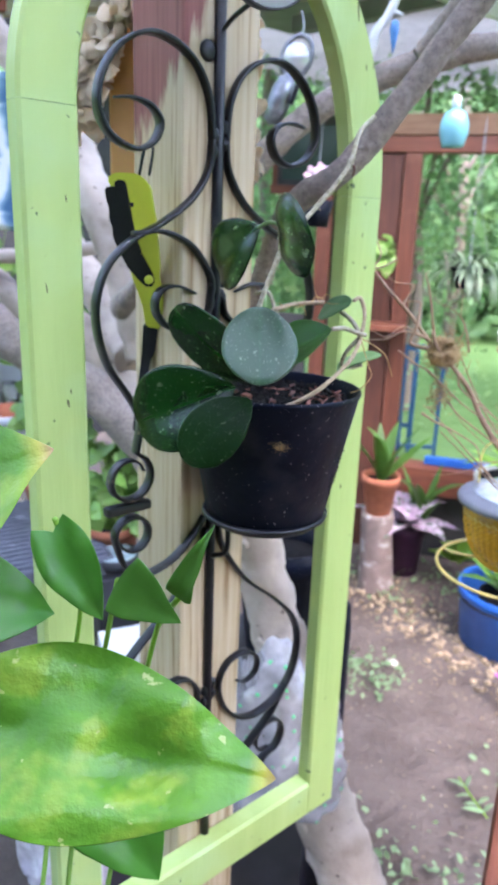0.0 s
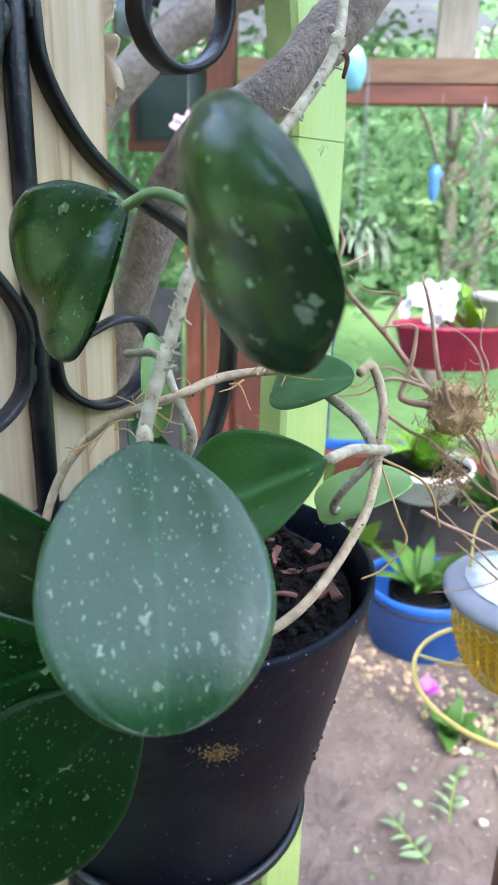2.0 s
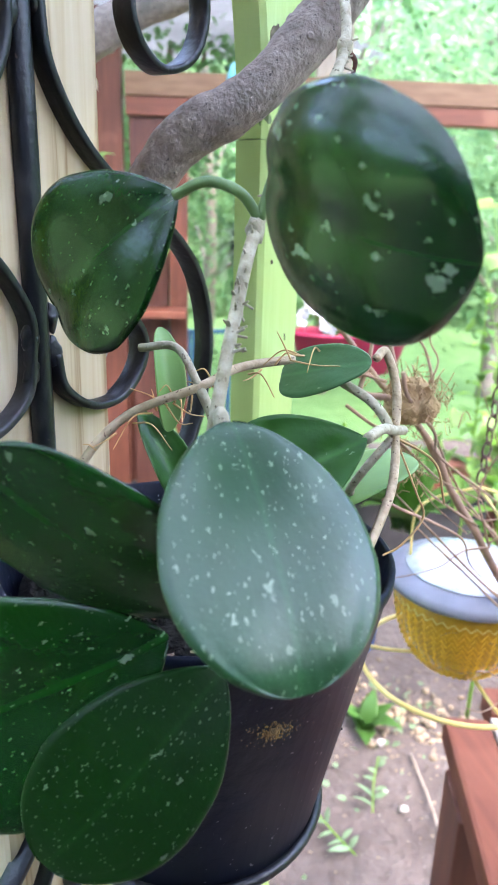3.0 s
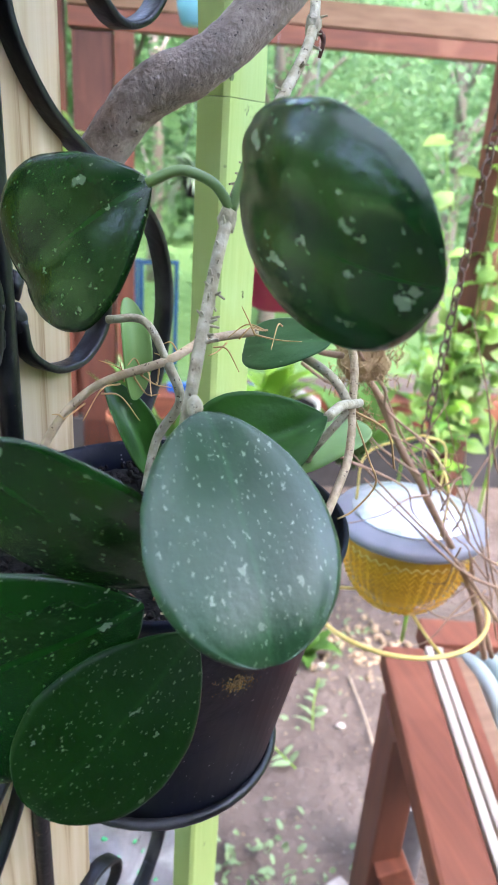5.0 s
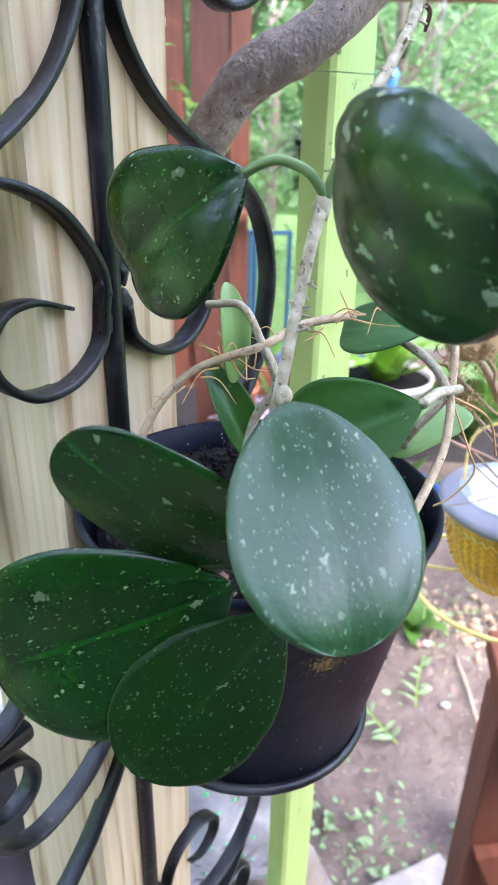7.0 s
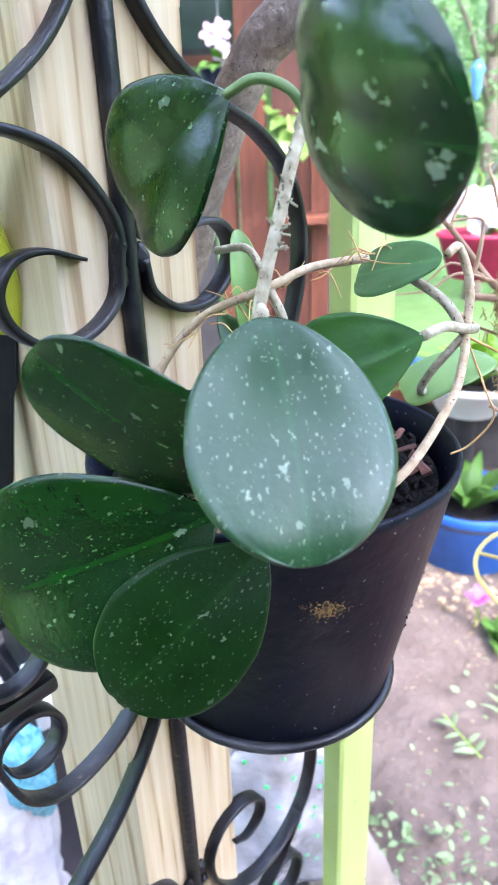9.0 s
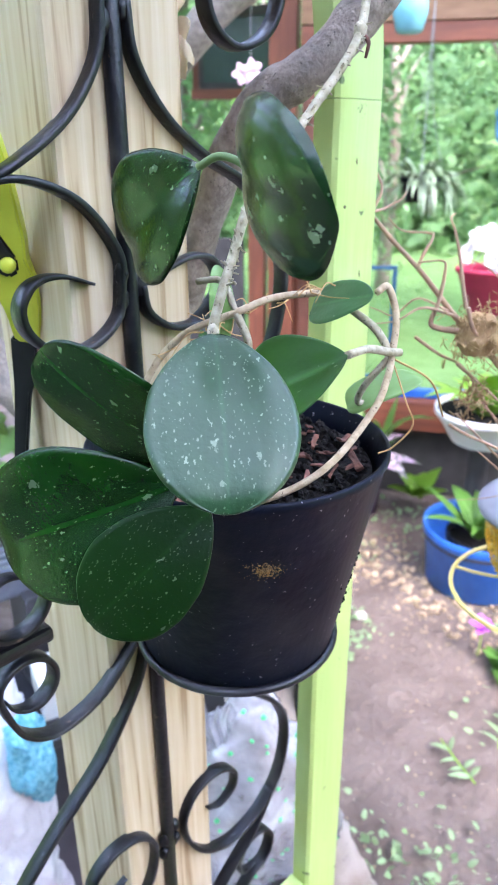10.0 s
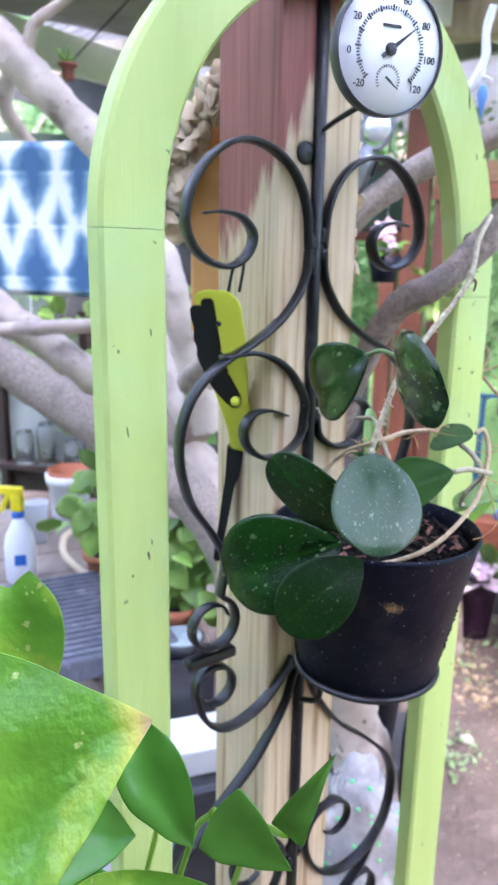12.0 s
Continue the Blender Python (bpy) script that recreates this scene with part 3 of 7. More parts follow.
# ---- the timber post ----
post_at = O + U * 0.006 - N * 0.0475
bm = box((0.089, 0.089, 2.75), (0, 0, 1.375), None, 0.004)
post = part("timber_post", bm, M_POST)
post.matrix_basis = pose(post_at.x, post_at.y, 0, 0, 0, YAW)
tagged(post, "square treated pine post with red-brown stain on its upper part", "post")

# ---- the lime-green arched panel with its black ironwork ----
panel = empty("garden_trellis", "lime-green arched wooden panel with black wrought iron scrolls", "trellis", P(0, 0.85))
panel_inv = Matrix.Translation(-panel.location)


def on_panel(name, bm, material, label=""):
    bmesh.ops.transform(bm, matrix=panel_inv, verts=bm.verts)
    return part(name, bm, material, panel, label)


IN, OUT, FRONT, THICK, SPRING = 0.156, 0.2065, 0.022, 0.02, 1.69
SPRING_R, CROWN_IN, CROWN_OUT = 1.64, 1.874, 1.912
IN_R, OUT_R = 0.165, 0.2195
zb = 0.86


def board(path_in, path_out, n0, n1):
    """A flat board between two outlines on the panel, with eased edges."""
    bm = bmesh.new()
    rows = []
    for (ui, zi), (uo, zo) in zip(path_in, path_out):
        e = 0.06
        a, b = Vector((ui, zi)), Vector((uo, zo))
        ring = []
        for k, n in ((e, n1), (1 - e, n1), (1, n1 - 0.003), (1, n0), (0, n0), (0, n1 - 0.003)):
            q = a.lerp(b, k)
            ring.append(bm.verts.new(P(q.x, q.y, n)))
        rows.append(ring)
    for r, s in zip(rows, rows[1:]):
        for j in range(6):
            bm.faces.new((r[j], r[(j + 1) % 6], s[(j + 1) % 6], s[j]))
    bm.faces.new(rows[0])
    bm.faces.new(rows[-1][::-1])
    bmesh.ops.recalc_face_normals(bm, faces=bm.faces)
    return bm


for s in (-1, 1):
    top_z = SPRING if s < 0 else SPRING_R
    zs = [zb - 0.055 + (top_z - zb + 0.055) * i / 30 for i in range(31)]
    a, b = (IN_R, OUT_R) if s > 0 else (-IN, -OUT)
    on_panel("stile", board([(a, z) for z in zs], [(b, z) for z in zs], FRONT - THICK, FRONT), M_GREEN)
angs = [math.pi * i / 48 for i in range(49)]


def arch_line(w_left, w_right, crown):
    """The arch's edge: two quarter ovals that meet at the crown."""
    line = []
    for a in angs:
        right = math.cos(a) > 0
        z0 = (SPRING_R if right else SPRING) + 0.0005
        line.append(((w_right if right else w_left) * math.cos(a), z0 + (crown - z0) * math.sin(a)))
    return line


on_panel("arch", board(arch_line(IN, IN_R, CROWN_IN), arch_line(OUT, OUT_R, CROWN_OUT), FRONT - THICK, FRONT), M_GREEN)
us = [-IN + 0.0005 + (IN + IN_R - 0.001) * i / 12 for i in range(13)]
on_panel("bottom_rail", board([(u, zb - 0.055) for u in us], [(u, zb) for u in us], FRONT - THICK - 0.002, FRONT + 0.002), M_GREEN)

M_CHIP = surface("bare_wood", (0.16, 0.12, 0.075), (0.06, 0.045, 0.03), 0.9, scale=160)


def nick(u, z, w, h2, lean=0.0, seed=0):
    """A sliver where the paint has flaked off and shows the dark wood."""
    bm = bmesh.new()
    r = random.Random(seed)
    ring = [(math.cos(2 * math.pi * i / 14) * r.uniform(0.6, 1.1), math.sin(2 * math.pi * i / 14) * r.uniform(0.75, 1.05)) for i in range(14)]
    top = [bm.verts.new(P(u + a * w / 2 + lean * b * h2 / 2, z + b * h2 / 2, FRONT + 0.0004)) for a, b in ring]
    low = [bm.verts.new(P(u + a * w / 2 + lean * b * h2 / 2, z + b * h2 / 2, FRONT - 0.001)) for a, b in ring]
    bm.faces.new(top)
    bm.faces.new(low[::-1])
    for i in range(14):
        bm.faces.new((top[i], low[i], low[(i + 1) % 14], top[(i + 1) % 14]))
    bmesh.ops.recalc_face_normals(bm, faces=bm.faces)
    on_panel("paint_nick", bm, M_CHIP)


nick(0.172, 1.694, 0.013, 0.017, 0.3, 1)
nick(0.183, 1.689, 0.012, 0.003, 0, 2)
for i, (u, z, w, h2) in enumerate(((0.158, 1.818, 0.0016, 0.02), (0.187, 1.771, 0.0014, 0.006), (0.176, 1.769, 0.001, 0.007), (-0.175, 1.452, 0.0022, 0.008), (-0.172, 1.462, 0.0012, 0.005), (-0.19, 1.55, 0.001, 0.009), (0.19, 1.6, 0.0014, 0.005), (0.2, 1.52, 0.0012, 0.006), (0.185, 1.3, 0.0012, 0.008), (-0.182, 1.3, 0.0016, 0.005), (-0.17, 1.62, 0.0012, 0.006), (0.178, 1.57, 0.003, 0.003))):
    nick(u, z, w, h2, -0.15, 10 + i)

BAND = [(-0.0013, -0.006), (0.0013, -0.006), (0.002, -0.0052), (0.002, 0.0052), (0.0013, 0.006), (-0.0013, 0.006), (-0.002, 0.0052), (-0.002, -0.0052)]


def spiral(cu, cz, r0, r1, a0, turns, n=26):
    """Points of a spiral on the panel; angles in degrees, turns may be negative."""
    out = []
    for i in range(n + 1):
        t = i / n
        a = radians(a0 + 360 * turns * t)
        r = r0 + (r1 - r0) * t
        out.append((cu + r * math.cos(a), cz + r * math.sin(a)))
    return out


def band(points, n=0.0, per=8, taper=True):
    path = spline([P(u, z, n) for u, z in points], per)
    k = (lambda t: 1.0 if t < 0.8 else 1.0 - 0.55 * (t - 0.8) / 0.2) if taper else None
    return sweep(path, BAND, N, k)


def mirror(pts, s):
    return [(u * s, z) for u, z in pts]


on_panel("iron_bar", sweep([P(0, 0.86), P(0, 1.2), P(0, 1.6), P(0, 2.02)], disc_section(0.0054, 14), N), M_IRON)
for s in (1, -1):
    # upper scroll: from the clamp on the bar up, round and into its curl
    top = [(0.008, 1.682), (0.012, 1.715), (0.026, 1.741), (0.05, 1.757), (0.079, 1.76), (0.106, 1.746), (0.124, 1.721), (0.128, 1.695), (0.116, 1.675), (0.092, 1.666), (0.073, 1.674), (0.066, 1.69), (0.076, 1.703), (0.094, 1.707), (0.112, 1.705)]
    on_panel("scroll", band(mirror(top, s)), M_IRON)
    # long sweep from the clamp out and back in to a curl at mid height
    swp = [(0.008, 1.682), (0.012, 1.655), (0.032, 1.627), (0.062, 1.606), (0.098, 1.588), (0.124, 1.563), (0.135, 1.525), (0.126, 1.481), (0.104, 1.447), (0.09, 1.42), (0.094, 1.393)] + spiral(0.103, 1.362, 0.026, 0.017, 110, 1.15, 16)
    on_panel("scroll", band(mirror(swp, s)), M_IRON)
    # small branch back to the bar and its curl
    sml = [(0.094, 1.595), (0.062, 1.597), (0.03, 1.584), (0.008, 1.556), (0.0075, 1.535), (0.012, 1.518), (0.03, 1.506), (0.052, 1.506), (0.068, 1.518), (0.072, 1.533), (0.063, 1.545), (0.046, 1.547), (0.025, 1.54)]
    on_panel("scroll", band(mirror(sml if s < 0 else sml[4:], s)), M_IRON)
    # lower arm with a curl at mid height
    arm = [(0.01, 1.3), (0.022, 1.284), (0.05, 1.26), (0.085, 1.252), (0.108, 1.266), (0.119, 1.295)] + spiral(0.1, 1.3, 0.021, 0.016, 20, 0.9, 14)
    if s < 0:
        on_panel("scroll", band(mirror(arm, s)), M_IRON)
    low = [(0.008, 1.285), (0.02, 1.25), (0.054, 1.203), (0.1, 1.163), (0.135, 1.125), (0.147, 1.085), (0.138, 1.04), (0.112, 1.012), (0.077, 1.003), (0.045, 1.015), (0.022, 1.045), (0.016, 1.078), (0.03, 1.1), (0.055, 1.104), (0.075, 1.09), (0.076, 1.07), (0.06, 1.06), (0.045, 1.066)]
    on_panel("scroll", band(mirror(low, s)), M_IRON)
    tail = [(0.126, 1.024), (0.1, 0.988), (0.06, 0.955), (0.03, 0.922), (0.012, 0.885)]
    on_panel("scroll", band(mirror(tail, s)), M_IRON)
    foot = [(0.008, 0.9), (0.03, 0.9), (0.07, 0.91), (0.1, 0.93)] + spiral(0.1, 0.958, 0.028, 0.018, -60, 0.95, 14)
    on_panel("scroll", band(mirror(foot, s)), M_IRON)
for z in (1.682, 1.54, 1.07):
    # the scrolls are welded to the bar with rough beads
    beads = []
    for k, u in enumerate((-0.0068, 0.0064, -0.0058, 0.0066)):
        bm = bmesh.new()
        bmesh.ops.create_icosphere(bm, subdivisions=3, radius=0.0042, matrix=Matrix.Translation(P(u, z + 0.0075 * (k - 1.5), 0.0015)) @ Matrix.Diagonal((1, 1, 1.7, 1)))
        rough_up(bm, 0.0016, 210, z + k)
        beads.append(smooth(bm))
    on_panel("weld", join(*beads), M_IRON)
bm = box((0.05, 0.012, 0.01), (0, 0, 0), None, 0.003)
bmesh.ops.transform(bm, matrix=Matrix.Translation(P(-0.105, 1.331)) @ pose(0, 0, 0, 0, 0, YAW), verts=bm.verts)
on_panel("clamp", bm, M_IRON)

# ring bracket that carries the pot
RING = Vector((0.0138, 0.6278, 1.331))
R_RING = 0.0605
circle = [RING + Vector((R_RING * math.cos(2 * math.pi * i / 48), R_RING * math.sin(2 * math.pi * i / 48), 0)) for i in range(49)]
on_panel("pot_ring", sweep(circle, disc_section(0.0028, 10), (0, 0, 1)), M_IRON)
arm_dir = (P(0, 1.331) - RING).normalized()
on_panel("ring_arm", sweep([RING + arm_dir * R_RING, P(0, 1.331, 0.004)], [(-0.006, -0.003), (0.006, -0.003), (0.006, 0.003), (-0.006, 0.003)], (0, 0, 1)), M_IRON)
on_panel("ring_brace", tube([RING + arm_dir * (R_RING - 0.002) + Vector((0, 0, -0.004)), P(0.0, 1.27, 0.03), P(0, 1.25, 0.004)], 0.003), M_IRON)

# ---- pot, soil and bark ----
RIM = Vector((0.0155, 0.6300, 1.459))
R_RIM = 0.0860
zb_pot = 1.322
axis = RIM - Vector((RING.x, RING.y, zb_pot))
tilt = Vector((0, 0, 1)).rotation_difference(axis).to_matrix().to_4x4()
h = axis.length
pot = empty("flower_pot", "black plastic nursery pot with dust specks, held in an iron ring", "pot", (RING.x, RING.y, zb_pot))
rb = 0.058
prof = [(0.0, 0.0), (rb - 0.004, 0.0), (rb, 0.004), (R_RIM - 0.0016, h - 0.006), (R_RIM, h - 0.004), (R_RIM, h - 0.001), (R_RIM - 0.0012, h), (R_RIM - 0.0028, h - 0.001), (R_RIM - 0.005, h - 0.012), (rb - 0.003, 0.006), (0, 0.006)]
pot_body = part("pot_body", lathe(prof, 72, (0, 0, 0), tilt), M_POT, pot)
rst = random.Random(3)
spots = []
for i in range(420):
    q = abs(rst.gauss(0, 0.0034))
    a = rst.uniform(0, 6.283)
    w = rst.uniform(0.00015, 0.0006) * (1.3 - q * 90)
    spots.append(lathe([(0, 0.0002), (max(w, 0.0002), 0)], 6, (1.5 * q * math.cos(a), q * math.sin(a), 0.000003 * i)))
bm = join(*spots)
patch_dir = Vector((0.031 - RING.x, 0.5437 - RING.y, 0)).normalized()
r_at = rb + (R_RIM - 0.006 - rb) * ((1.4204 - zb_pot) / (h - 0.02)) + 0.0006
bmesh.ops.transform(bm, matrix=Matrix.Translation(Vector((RIM.x * 0.7 + RING.x * 0.3, RIM.y * 0.7 + RING.y * 0.3, 1.4204)) - pot.location + patch_dir * r_at) @ patch_dir.to_track_quat("Z", "Y").to_matrix().to_4x4(), verts=bm.verts)
part("stain", bm, surface("yellow_stain", (0.17, 0.095, 0.022), (0.06, 0.036, 0.014), 0.7, scale=300), pot_body, "dried yellow stain")

grit = []
for i in range(46):
    a, f = math.radians(rst.gauss(-12, 7)), rst.uniform(0.2, 0.62) if i % 3 else rst.gauss(0.36, 0.06)
    q = rb + (R_RIM - 0.0016 - rb) * f
    w = rst.uniform(0.0005, 0.0014)
    g = bmesh.new()
    bmesh.ops.create_icosphere(g, subdivisions=1, radius=w, matrix=tilt @ Matrix.Translation((q * math.cos(a), q * math.sin(a), 0.004 + (h - 0.01) * f)))
    grit.append(g)
part("grit", join(*grit), M_SOIL, pot_body, "dried crumbs of soil stuck to the side")
soil_z = RIM.z - 0.015
bm = bmesh.new()
bmesh.ops.create_circle(bm, cap_ends=True, segments=64, radius=R_RIM - 0.0095)
bmesh.ops.triangulate(bm, faces=bm.faces)
bmesh.ops.subdivide_edges(bm, edges=bm.edges, cuts=24, use_grid_fill=True)
for v in bm.verts:
    e = min(1.0, (R_RIM - 0.0095 - v.co.length) * 120)
    v.co.z = e * (0.004 * noise.noise(v.co * 60) + 0.003 * noise.noise(v.co * 190) + 0.003)
bmesh.ops.transform(bm, matrix=Matrix.Translation((RIM.x, RIM.y, soil_z)), verts=bm.verts)
tagged(part("potting_soil", smooth(bm), M_SOIL), "black crumbly potting soil filling the pot", "soil", "", "stuff")


def chip(at, size, turn, seed):
    bm = box((size, size * rnd.uniform(0.14, 0.34), size * rnd.uniform(0.08, 0.17)), (0, 0, 0), None, size * 0.03)
    bmesh.ops.subdivide_edges(bm, edges=bm.edges, cuts=1, use_grid_fill=True)
    rough_up(bm, size * 0.2, 130, seed * 3.7)
    ob = part("bark_chip", bm, M_BARK)
    ob.matrix_basis = Matrix.Translation(at) @ pose(0, 0, 0, rnd.uniform(-25, 25), rnd.uniform(-25, 25), turn)
    return tagged(ob, "reddish-brown bark chip lying on the potting soil", "bark chip", "bark chips in the pot")


crumbs = []
for i in range(700):
    a, r = rnd.uniform(0, 6.283), (R_RIM - 0.013) * math.sqrt(rnd.random())
    w = rnd.uniform(0.0012, 0.0034)
    bm = bmesh.new()
    bmesh.ops.create_icosphere(bm, subdivisions=1, radius=w, matrix=Matrix.Translation((RIM.x + r * math.cos(a), RIM.y + r * math.sin(a), soil_z + 0.005)) @ pose(0, 0, 0, rnd.uniform(0, 90), rnd.uniform(0, 90), 0) @ Matrix.Diagonal((1, rnd.uniform(0.5, 1), rnd.uniform(0.5, 0.9), 1)))
    crumbs.append(bm)
tagged(part("soil_crumbs", join(*crumbs), M_SOIL), "loose black crumbs of potting soil", "soil", "", "stuff")
for i in range(34):
    a, r = rnd.uniform(0, 6.283), (R_RIM - 0.02) * math.sqrt(rnd.random())
    chip(Vector((RIM.x + r * math.cos(a), RIM.y + r * math.sin(a), soil_z + 0.007)), rnd.uniform(0.005, 0.013), rnd.uniform(0, 360), i)

for i in range(9):
    chip(Vector((RIM.x + rnd.uniform(0.015, 0.065), RIM.y + rnd.uniform(-0.04, 0.025), soil_z + 0.009)), rnd.uniform(0.009, 0.017), rnd.uniform(0, 360), 50 + i)

# ---- the hoya ----
hoya = empty("hoya_plant", "potted hoya vine with thick dark green leaves flecked with silver", "plant", (RIM.x, RIM.y, soil_z))
h_inv = -hoya.location


def hv(p):
    return Vector(p) + h_inv


def hstem(points, r, material=None, name="stem", taper=None, k=8):
    return part(name, tube([hv(p) for p in points], r, k, 8, taper), material or M_STEM, hoya)


def wax_leaf(base, tip, normal, width, shape, material=None, label="", **kw):
    """A hoya leaf; shape: how its base and its tip round off, its cup across and its bend along."""
    a, c, cup, bend = shape
    ob = part("leaf", thick_leaf_bm((Vector(tip) - Vector(base)).length, width, a, c, cup, bend, **kw), material or M_HOYA, hoya, label)
    ob.matrix_basis = aim(hv(base), hv(tip), normal)
    return ob


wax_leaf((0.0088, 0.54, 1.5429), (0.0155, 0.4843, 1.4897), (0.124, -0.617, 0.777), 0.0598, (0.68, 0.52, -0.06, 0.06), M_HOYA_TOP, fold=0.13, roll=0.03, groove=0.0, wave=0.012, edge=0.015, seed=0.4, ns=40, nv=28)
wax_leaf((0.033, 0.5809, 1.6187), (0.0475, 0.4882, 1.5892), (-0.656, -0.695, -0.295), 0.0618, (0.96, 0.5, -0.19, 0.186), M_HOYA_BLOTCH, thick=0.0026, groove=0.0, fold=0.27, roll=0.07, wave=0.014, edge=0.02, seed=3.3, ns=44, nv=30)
wax_leaf((0.0008, 0.5917, 1.604), (-0.0398, 0.6385, 1.5606), (-0.578, -0.801, 0.157), 0.0612, (0.76, 0.55, -0.08, 0.09), fold=0.27, roll=0.02, groove=0.0, wave=0.01, edge=0.02, seed=1.2)
wax_leaf((0.0037, 0.5423, 1.4815), (-0.0602, 0.5286, 1.5383), (-0.616, -0.77, 0.163), 0.0489, (0.54, 0.42, -0.03, 0.05), fold=0.1, roll=0.03, groove=0.0, wave=0.015, edge=0.02, seed=2.1)
wax_leaf((-0.0099, 0.5381, 1.4747), (-0.0988, 0.5545, 1.4338), (-0.016, -0.958, 0.285), 0.075, (0.78, 0.53, -0.03, 0.043), fold=0.26, roll=0.03, groove=0.0, wave=0.008, edge=0.02, seed=4.4)
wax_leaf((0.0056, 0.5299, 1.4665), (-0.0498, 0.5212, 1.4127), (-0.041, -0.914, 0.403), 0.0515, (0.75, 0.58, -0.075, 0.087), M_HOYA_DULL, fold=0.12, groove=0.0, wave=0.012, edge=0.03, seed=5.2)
wax_leaf((0.0685, 0.5779, 1.5219), (0.0209, 0.6028, 1.4891), (0.103, -0.701, 0.706), 0.048, (0.83, 0.5, 0.12, 0.03), M_HOYA_SMALL, thick=0.0014, groove=0.07, wave=0.01, seed=6.0)
wax_leaf((0.0851, 0.6165, 1.5419), (0.058, 0.6541, 1.5281), (-0.114, -0.785, 0.609), 0.0259, (0.55, 0.3, 0.028, 0.018), M_HOYA_YOUNG, thick=0.0014, groove=0.02, wave=0.03, seed=7.0, ns=20, nv=14)
wax_leaf((0.1172, 0.6309, 1.493), (0.0768, 0.6332, 1.4767), (0.0, -0.12, 0.99), 0.038, (0.42, 0.24, 0.05, 0.057), M_HOYA_PALE, "pale green underside of a small leaf", thick=0.0014, groove=0.0, wave=0.03, seed=8.0, ns=20, nv=14)
wax_leaf((0.013, 0.648, 1.468), (-0.006, 0.662, 1.513), (0.4, -0.85, 0.1), 0.02, (0.6, 0.7, 0.3, 0.06), M_HOYA_SMALL, thick=0.0014, groove=0.05, seed=9.0, ns=20, nv=14)
wax_leaf((0.006, 0.652, 1.505), (0.004, 0.664, 1.55), (0.3, -0.85, 0.2), 0.015, (0.5, 0.5, 0.3, 0.05), M_HOYA_PALE, "small folded pale leaf", thick=0.0014, groove=0.04, seed=10.0, ns=20, nv=14)
# stems
hstem([(0.006, 0.56, 1.52), (0.0075, 0.554, 1.541), (0.015, 0.566, 1.566), (0.0255, 0.582, 1.594), (0.048, 0.616, 1.622), (0.0745, 0.644, 1.658), (0.083, 0.672, 1.69), (0.098, 0.728, 1.712)], 0.0022)
hstem([(0.0003, 0.5928, 1.6034), (0.01, 0.588, 1.608), (0.02, 0.583, 1.605), (0.0264, 0.5815, 1.597)], 0.0018, M_PETIOLE, "petiole")
hstem([(0.0264, 0.5815, 1.597), (0.03, 0.582, 1.608), (0.033, 0.5809, 1.6187)], 0.0018, M_PETIOLE, "petiole")
hstem([(-0.05, 0.64, 1.44), (-0.0365, 0.6411, 1.488), (-0.015, 0.641, 1.515), (0.0155, 0.628, 1.531), (0.035, 0.64, 1.536), (0.061, 0.646, 1.538)], 0.002, M_STEM_TAN)
hstem([(-0.015, 0.575, 1.44), (0.028, 0.566, 1.452), (0.059, 0.567, 1.469), (0.084, 0.589, 1.49), (0.0925, 0.602, 1.503), (0.0954, 0.61, 1.5113), (0.098, 0.618, 1.53), (0.0935, 0.622, 1.545), (0.087, 0.6166, 1.5435)], 0.0019, M_STEM_TAN)
hstem([(0.1, 0.612, 1.5135), (0.093, 0.606, 1.5155), (0.08, 0.59, 1.5215), (0.0685, 0.5779, 1.522)], 0.0021, M_STEM, "petiole")
hstem([(0.094, 0.61, 1.511), (0.083, 0.612, 1.496), (0.081, 0.62, 1.484), (0.09, 0.63, 1.48), (0.1, 0.634, 1.482)], 0.0019, M_STEM)
hstem([(0.0954, 0.611, 1.512), (0.088, 0.618, 1.524), (0.076, 0.632, 1.532)], 0.0022)
hstem([(0.0155, 0.628, 1.531), (0.022, 0.63, 1.512), (0.014, 0.64, 1.49), (0.008, 0.636, 1.466)], 0.0022)
hstem([(0.0155, 0.628, 1.531), (0.008, 0.64, 1.545), (-0.006, 0.652, 1.543)], 0.0018)
for i in range(22):
    t = rnd.random()
    p = Vector((-0.03 + 0.1 * t, 0.641 - 0.01 * t, 1.495 + 0.05 * t ** 0.6))
    q = p + Vector((rnd.uniform(-0.02, 0.025), rnd.uniform(-0.025, 0.01), rnd.uniform(-0.012, 0.014)))
    mid = (p + q) / 2 + Vector((0, 0, rnd.uniform(-0.004, 0.006)))
    hstem([p, mid, q], 0.0005, M_ROOTLET, "rootlet", lambda t: 1 - 0.6 * t, 5)
hstem([(0.0954, 0.61, 1.5113), (0.103, 0.602, 1.49), (0.107, 0.6, 1.478), (0.098, 0.6, 1.466), (0.09, 0.6, 1.462)], 0.0005, M_ROOTLET, "rootlet", None, 5)
hstem([(0.0954, 0.61, 1.5113), (0.118, 0.615, 1.497), (0.128, 0.62, 1.475)], 0.0006, M_ROOTLET, "rootlet", None, 5)
vine = spline([Vector(p) for p in ((0.012, 0.559, 1.556), (0.015, 0.566, 1.566), (0.0255, 0.582, 1.594), (0.048, 0.616, 1.622), (0.0745, 0.644, 1.658), (0.083, 0.672, 1.69))], 10)
for i in range(54):
    p = vine[rnd.randrange(2, len(vine) - 8)]
    a = rnd.uniform(0, 6.283)
    q = p + Vector((math.cos(a), -0.5, math.sin(a))) * rnd.uniform(0.0028, 0.0052)
    hstem([p, (p + q) / 2, q], 0.0006, M_STEM, "aerial_root", lambda t: 1 - 0.35 * t, 5)
